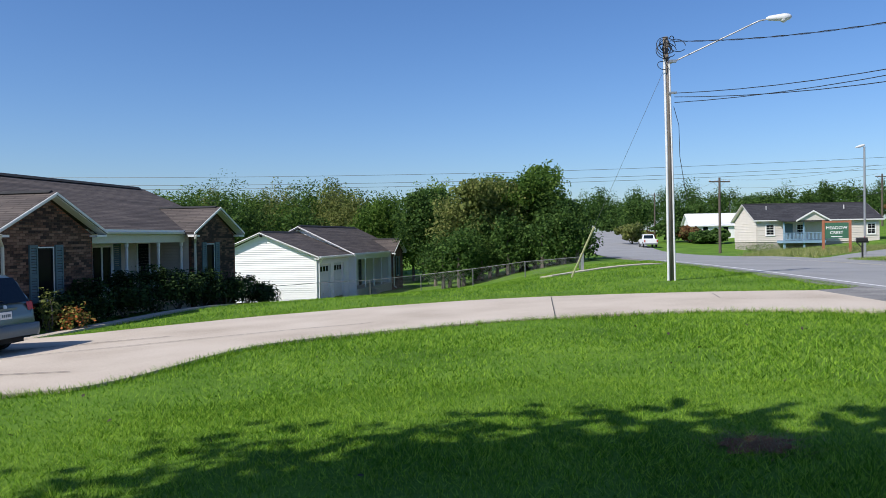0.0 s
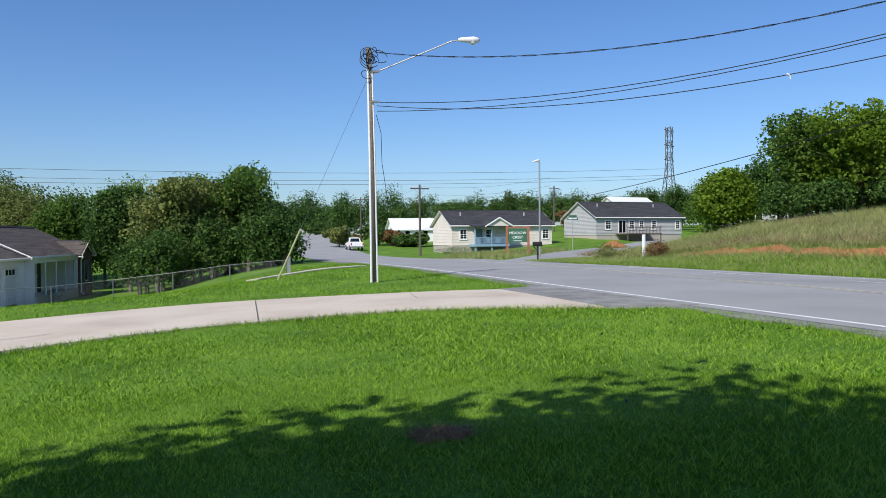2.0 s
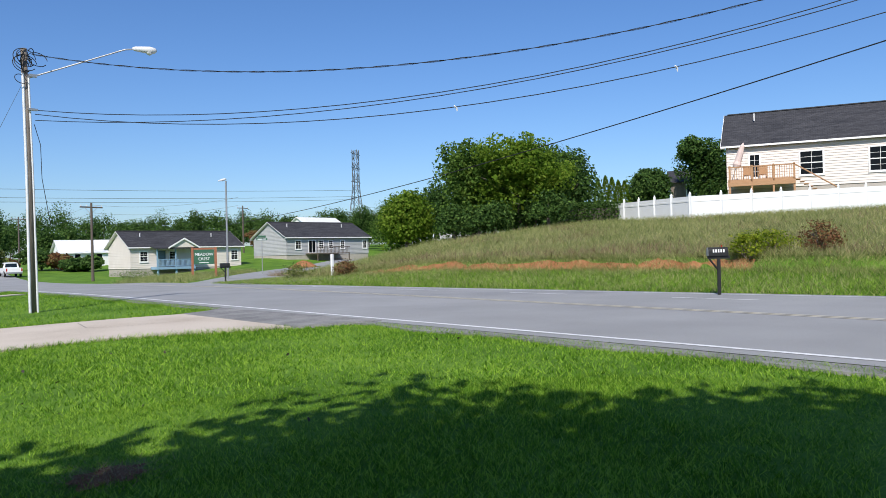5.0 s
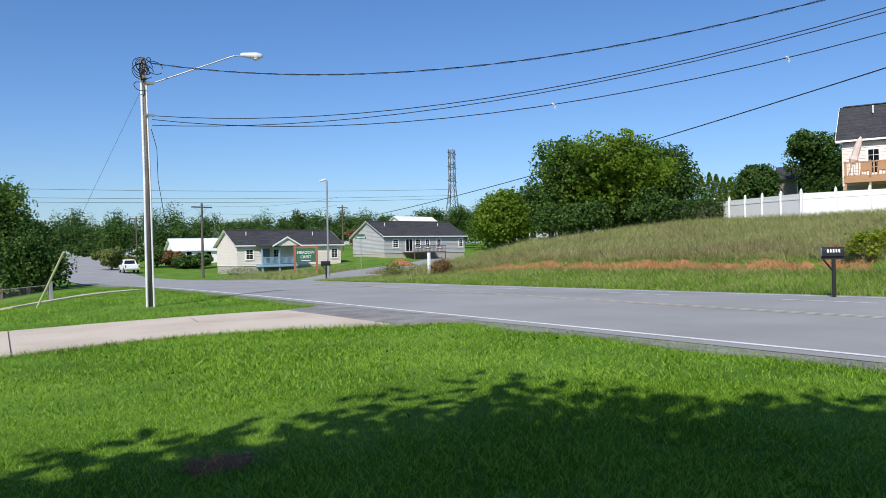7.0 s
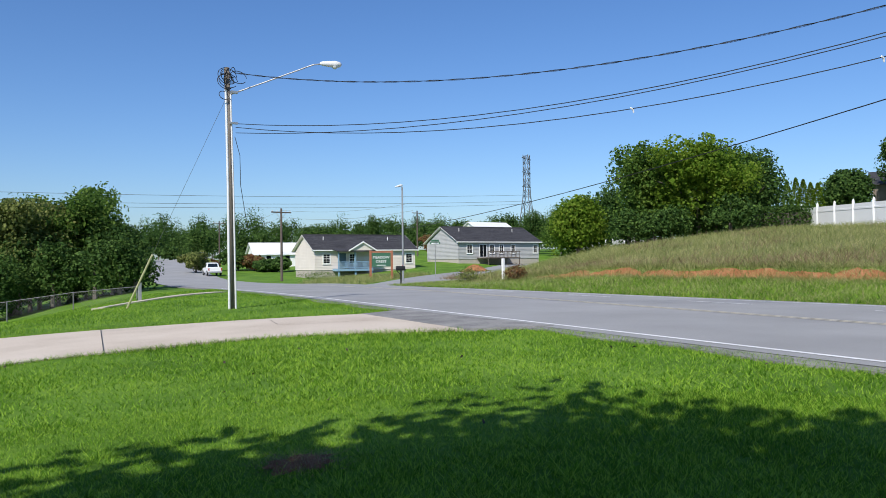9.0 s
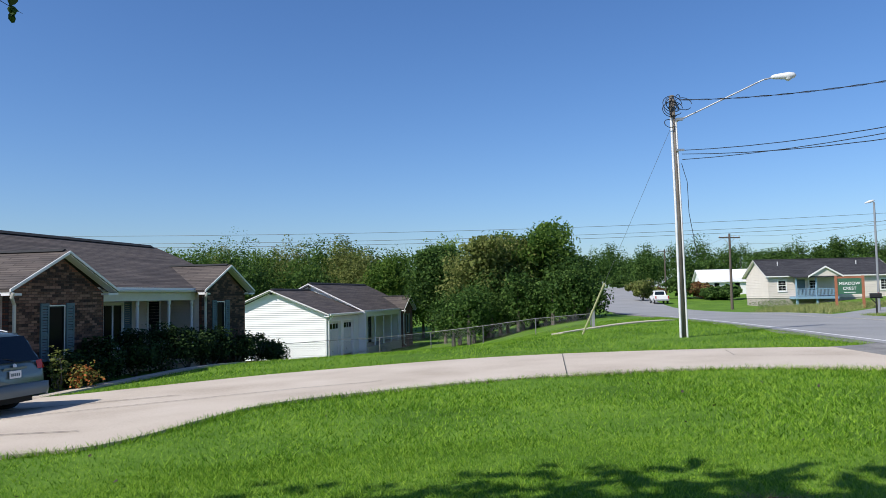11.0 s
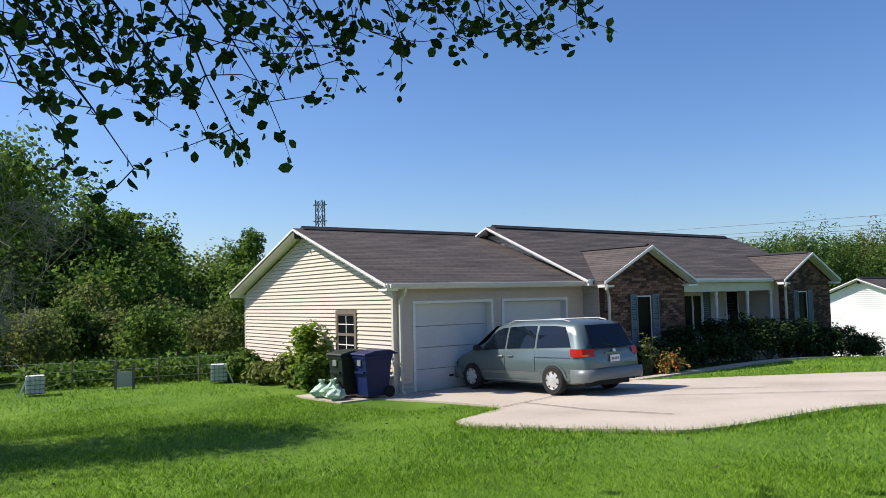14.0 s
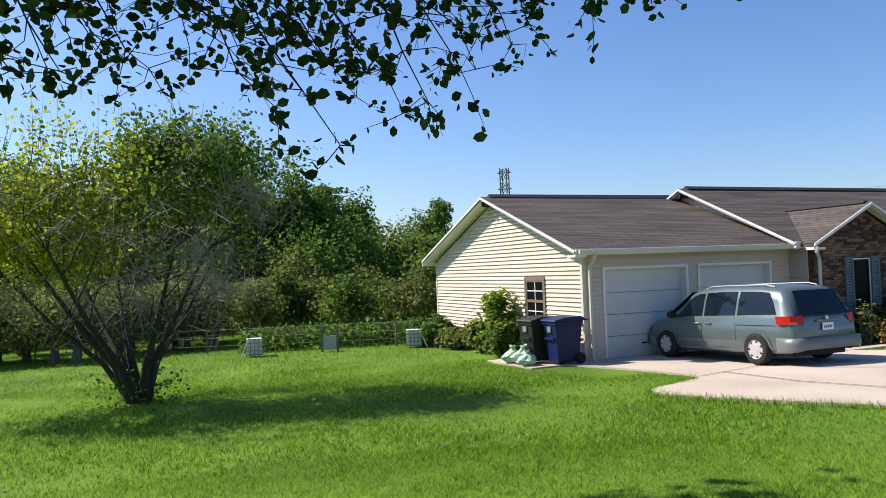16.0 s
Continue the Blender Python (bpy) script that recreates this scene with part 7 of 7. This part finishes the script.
for az, w, board in ((70.0, 0.5, -1), (58.4, 0.5, 1)):
    fx, fy = polar(az, 25.2)
    tk = thing("water_tank", "white plastic tank in a wire cage, board leaning on it", "tank", pose(fx, fy, ground_z(fx, fy), 0, 0, az), "tanks by the vegetable plot")
    part("tank_body", Shape().box(-w / 2, -w / 2, 0.04, w / 2, w / 2, 0.56), TANK, tk, bevel=0.04)
    for h in (0.06, 0.18, 0.30, 0.42, 0.54):
        part("cage_bar", Shape().box(-w / 2 - 0.02, -w / 2 - 0.02, h, w / 2 + 0.02, -w / 2 - 0.005, h + 0.016), FENCE_GREY, tk)
    for k in range(5):
        part("cage_bar", Shape().box(-w / 2 + w * k / 4 - 0.008, -w / 2 - 0.03, 0.0, -w / 2 + w * k / 4 + 0.008, -w / 2 - 0.021, 0.57), FENCE_GREY, tk)
    part("leaning_board", Shape().tube([(board * 0.42, -0.36, 0.0), (board * 0.16, -0.27, 0.6)], 0.03, 4), WHITE, tk)
fx, fy = polar(64.6, 25.3)
gate = thing("garden_gate", "small grey sheet-metal gate in the plot fence", "gate", pose(fx, fy, ground_z(fx, fy), 0, 0, 64.6))
part("panel", Shape().box(-0.21, -0.02, 0.05, 0.21, 0.02, 0.5), SIDE_GREY, gate)
for k in (-0.25, 0.25):
    part("post", Shape().box(k - 0.035, -0.035, -0.1, k + 0.035, 0.035, 0.72), WOOD_POLE, gate)
rv = np.random.default_rng(90)
vz = []
for i in range(5000):
    az, d = 56 + 15 * rv.random(), 26.6 + 4.0 * rv.random()
    fx, fy = polar(az, d)
    vz.append((fx, fy, ground_z(fx, fy) + 0.7 * rv.random() ** 1.2))
tagged(leaf_cloud("vegetable_rows", vz, 0.16 * (0.6 + 0.8 * rv.random(len(vz))), LEAF_MID, seed=91, shape="card"), "leafy green rows in the vegetable plot", "vegetables", kind="stuff")


# ---- bank, rough grass, lawn blades ----
def strip_on_land(name, f0, f1, y0, y1, mat, label, lift, category, across=6, step=0.5):
    rows = []
    for y in np.arange(y0, y1, step):
        a, b = f0(y), f1(y)
        rows.append([(a + (b - a) * k / across, y) for k in range(across + 1)])
    return tagged(sheet(name, rows, mat, lift), label, category, kind="structure")


strip_on_land("rough_field", lambda y: float(far_edge(y)) + 6.25 - 0.18 * math.sin(y * 0.9) - 0.09 * math.sin(y * 2.3), lambda y: 58.0, -25, 40, FIELD, "rough unmown field of dry grass", 0.012, "field", across=40, step=1.0)
strip_on_land("clay_bank", lambda y: float(far_edge(y)) + 5.5 - 0.18 * math.sin(y * 0.9) - 0.09 * math.sin(y * 2.3) + 0.06 * math.sin(y * 4.3), lambda y: float(far_edge(y)) + 5.86 - 0.18 * math.sin(y * 0.9) - 0.09 * math.sin(y * 2.3) + 0.08 + 0.26 * noise.noise(Vector((y * 0.7, 3, 1))) + 0.16 * noise.noise(Vector((y * 3.1, 8, 1))), 11.5, 33, EARTH, "bare orange clay cut along the bank", 0.04, "ground", across=8, step=0.25)


def blades(name, xy, tall, wide, mat, label, seed, category="grass", lean=0.75):
    """Single grass blades as thin triangles in one mesh."""
    rng = np.random.default_rng(seed)
    n = len(xy)
    z = height(xy[:, 0], xy[:, 1]) - 0.03
    a = rng.random(n) * 6.283
    h = tall * (0.5 + 0.8 * rng.random(n))
    w = wide * (0.7 + 0.6 * rng.random(n))
    base = np.stack([xy[:, 0], xy[:, 1], z], 1)
    side = np.stack([np.cos(a), np.sin(a), 0 * a], 1) * w[:, None]
    off = rng.normal(size=(n, 2)) * (h * lean)[:, None]
    tip = base + np.stack([off[:, 0], off[:, 1], h], 1)
    v = np.stack([base - side, base + side, tip], 1).reshape(-1, 3)
    m = bpy.data.meshes.new(name)
    m.vertices.add(n * 3)
    m.vertices.foreach_set("co", v.ravel())
    m.loops.add(n * 3)
    m.loops.foreach_set("vertex_index", np.arange(n * 3))
    m.polygons.add(n)
    m.polygons.foreach_set("loop_start", np.arange(n) * 3)
    m.materials.append(mat)
    m.update(calc_edges=True)
    return tagged(new(name, m), label, category, kind="stuff")


def noise_at(x, y):
    return np.array([noise.noise(Vector((a * 0.22, b * 0.22, 9))) for a, b in zip(x, y)])


na2, fa2 = [(p.x, p.y) for p in na], [(p.x, p.y) for p in fa]
ring = np.array(na2 + fa2[::-1])


def inside(ringpts, x, y):
    """Which points lie within a closed outline."""
    r = np.zeros(len(x), bool)
    xa, ya = ringpts[-1]
    for xb, yb in ringpts:
        cross = ((yb > y) != (ya > y)) & (x < (xa - xb) * (y - yb) / (ya - yb + 1e-12) + xb)
        r ^= cross
        xa, ya = xb, yb
    return r


rg = np.random.default_rng(17)
def lawn(n, d0, d1, az0, az1):
    d = np.sqrt(rg.random(n) * (d1 * d1 - d0 * d0) + d0 * d0)
    a = np.radians(az0 + (az1 - az0) * rg.random(n))
    x, y = -np.sin(a) * d, np.cos(a) * d
    keep = (x < near_edge(y) - 0.42 + 0.12 * rg.normal(size=n)) & ~inside(ring, x, y)
    hs = (x - H1.translation.x) * 0.208 + (y - H1.translation.y) * 0.978
    hk = -(x - H1.translation.x) * 0.978 + (y - H1.translation.y) * 0.208
    keep &= ~((hs > -1.4) & (hs < 20) & (hk > -2.6))
    patch = ((x - 2.37) / 0.25) ** 2 + ((y - 5.82) / 0.21) ** 2 < 1 + 0.6 * rg.normal(size=n)
    keep &= ~patch
    return np.stack([x[keep], y[keep]], 1)


def tufted(xy, per, width):
    """Draws every few blades together into a tuft."""
    c = np.repeat(xy[::per], per, 0)[:len(xy)]
    return np.where(rg.random((len(xy), 1)) < 0.4, c + rg.normal(size=xy.shape) * width, xy)


blades("lawn_grass", tufted(lawn(250000, 3.2, 9.0, -75, 92), 9, 0.02), 0.052, 0.005, BLADE, "short mown green grass blades", 18)
blades("lawn_grass", tufted(lawn(290000, 9.0, 20.0, -75, 92), 8, 0.035), 0.058, 0.0085, BLADE, "short mown green grass blades", 19)
blades("lawn_grass", lawn(190000, 20.0, 46.0, -30, 92), 0.075, 0.012, BLADE, "short mown green grass blades", 20)
# grass creeping over the edges of the paving
fr = []
for edge, sgn_ in ((na2[6:66], -1), (fa2[6:62], 1)):
    for (xa, ya), (xb, yb) in zip(edge, edge[1:]):
        m = int(math.hypot(xb - xa, yb - ya) * 260)
        t_ = rg.random(m)
        d_ = Vector((xb - xa, yb - ya, 0)).normalized()
        o_ = np.abs(rg.normal(size=m)) * 0.09 - 0.04
        side_n = (-d_.y, d_.x)
        fr.append(np.stack([xa + (xb - xa) * t_ - sgn_ * side_n[0] * o_, ya + (yb - ya) * t_ - sgn_ * side_n[1] * o_], 1))
blades("edge_grass", np.concatenate(fr), 0.11, 0.008, BLADE, "longer grass along the driveway edges", 29)
n = 26000
yv = rg.uniform(-6, 46, n)
yv = yv[(yv < min(na[0].y, fa[0].y) - 0.3) | (yv > max(na[0].y, fa[0].y) + 0.3)]
n = len(yv)
blades("edge_grass", np.stack([near_edge(yv) - 0.62 - 0.3 * np.abs(rg.normal(size=n)), yv], 1), 0.09, 0.006, BLADE, "longer grass along the road edge", 30)
# a few dark fallen leaves
fl = lawn(120, 5, 20, -60, 90)
tagged(leaf_cloud("fallen_leaf_litter", np.column_stack([fl, height(fl[:, 0], fl[:, 1]) + 0.05]), 0.06, BARK_DARK, seed=31, up=1.0), "dark fallen leaves scattered on the lawn", "leaves", kind="stuff")
# seed heads and taller tufts in the lawn
tuft = lawn(260, 5, 22, -70, 90)
tuft = (tuft[:, None, :] + rg.normal(size=(len(tuft), 26, 2)) * 0.05).reshape(-1, 2)
blades("grass_tufts", tuft, 0.13, 0.005, BLADE, "slightly taller grass tufts in the lawn", 23)
# verge and rough field across the road
n = 60000
yv = rg.uniform(-12, 40, n)
ev = rg.random(n) * 5.0
blades("verge_grass", np.stack([far_edge(yv) + 0.6 + ev, yv], 1), 0.16, 0.014, BLADE, "mown verge grass beside the road", 24)
n = 120000
yv = rg.uniform(-22, 44, n)
ev = 6.3 + 22 * rg.random(n) ** 1.15
xv = far_edge(yv) + ev
seedy = (noise_at(xv, yv) + 1.1 * np.exp(-(ev - 6.3) / 1.6) + 0.35 * rg.normal(size=n)) > 0.75
blades("field_seed_heads", np.stack([xv[seedy], yv[seedy]], 1), 0.42, 0.012, SEED, "brown seed heads among the rough grass", 33)
xv, yv = xv[~seedy], yv[~seedy]
blades("field_grass", np.stack([xv, yv], 1), 0.34, 0.011, TALL, "tall dry unmown grass on the bank", 25)
n = 26000
t_ = rg.random(n) * 30
o_ = 3.6 + 9 * rg.random(n)
sgn_ = np.where(rg.random(n) < 0.5, 1, -1)
c_ = street_line(t_)
xv, yv = c_[0] - 0.77 * o_ * sgn_, c_[1] + 0.64 * o_ * sgn_
ok = xv > far_edge(yv) + 0.8
blades("street_verge_grass", np.stack([xv[ok], yv[ok]], 1), 0.4, 0.014, TALL, "rough grass beside the side street", 26)
for i, (az, d, tall, wide, mat) in enumerate(((-37.3, 43, 1.0, 1.4, LEAF_RUST), (-66.5, 29.5, 1.0, 1.3, LEAF_SUN), (-34.0, 45, 0.9, 2.0, LEAF_OLIVE), (-68.0, 30.5, 0.8, 1.6, LEAF_SUN), (-71.0, 30, 1.0, 1.5, LEAF_RUST), (-22.6, 78, 1.0, 4.0, LEAF_MID))):
    x, y = polar(az, d)
    bush("weed_clump", x, y, tall, wide, mat, "rust-coloured weedy shrub on the bank" if mat == LEAF_RUST else "straggly weeds in the rough grass", 400 + i, leaves=1500, leaf=0.07, category="weeds")
n = 20000
yv = rg.uniform(6, 34, n)
ev = 5.45 - 0.18 * np.sin(yv * 0.9) - 0.09 * np.sin(yv * 2.3) + np.where(rg.random(n) < 0.45, -0.05, 0.72) + 0.26 * rg.normal(size=n)
blades("bank_weeds", np.stack([far_edge(yv) + ev, yv], 1), 0.26, 0.01, TALL, "weeds and dry grass hanging over the clay cut", 27)
n = 36000
yv = rg.uniform(-12, 40, n)
blades("verge_grass", np.stack([far_edge(yv) + 0.6 + 4.9 * rg.random(n), yv], 1), 0.2, 0.012, TALL, "dry stalks mixed into the verge grass", 28)
# bare soil patch in the lawn
s = Shape()
c = Vector((2.37, 5.82, 0))
s.v.append((c.x, c.y, ground_z(c.x, c.y) + 0.008))
for i in range(26):
    a = 6.283 * i / 26
    r = 1 + 0.75 * noise.noise(Vector((math.cos(a) * 2.3, math.sin(a) * 2.3, 2)))
    x, y = c.x + 0.28 * r * math.cos(a), c.y + 0.24 * r * math.sin(a)
    s.v.append((x, y, ground_z(x, y) - 0.005))
s.f = [(0, 1 + i, 1 + (i + 1) % 26) for i in range(26)]
tagged(new("bare_patch", s.mesh("bare_patch", BARE, True)), "bare reddish soil patch worn in the lawn", "ground", kind="structure")
straw = np.array([2.37, 5.82]) + rg.normal(size=(700, 2)) * (0.17, 0.14)
blades("dry_straw", straw, 0.075, 0.004, SEED, "dry straw and thatch over the bare patch", 34, lean=1.6)
# pile of excavated clay behind the bank
x, y = polar(-34.2, 75)
s = Shape().lathe([(1.5, 0), (1.2, 0.3), (0.7, 0.6), (0.3, 0.75), (0.05, 0.8)], sides=18)
s.v = [(a * (1 + 0.1 * rg.normal()), b * (1 + 0.1 * rg.normal()), h * (1 + 0.08 * rg.normal())) for a, b, h in s.v]
tagged(new("clay_pile", s.mesh("clay_pile", EARTH)), "heap of orange clay behind the bank", "soil heap").matrix_basis = pose(x, y, ground_z(x, y) - 0.1)
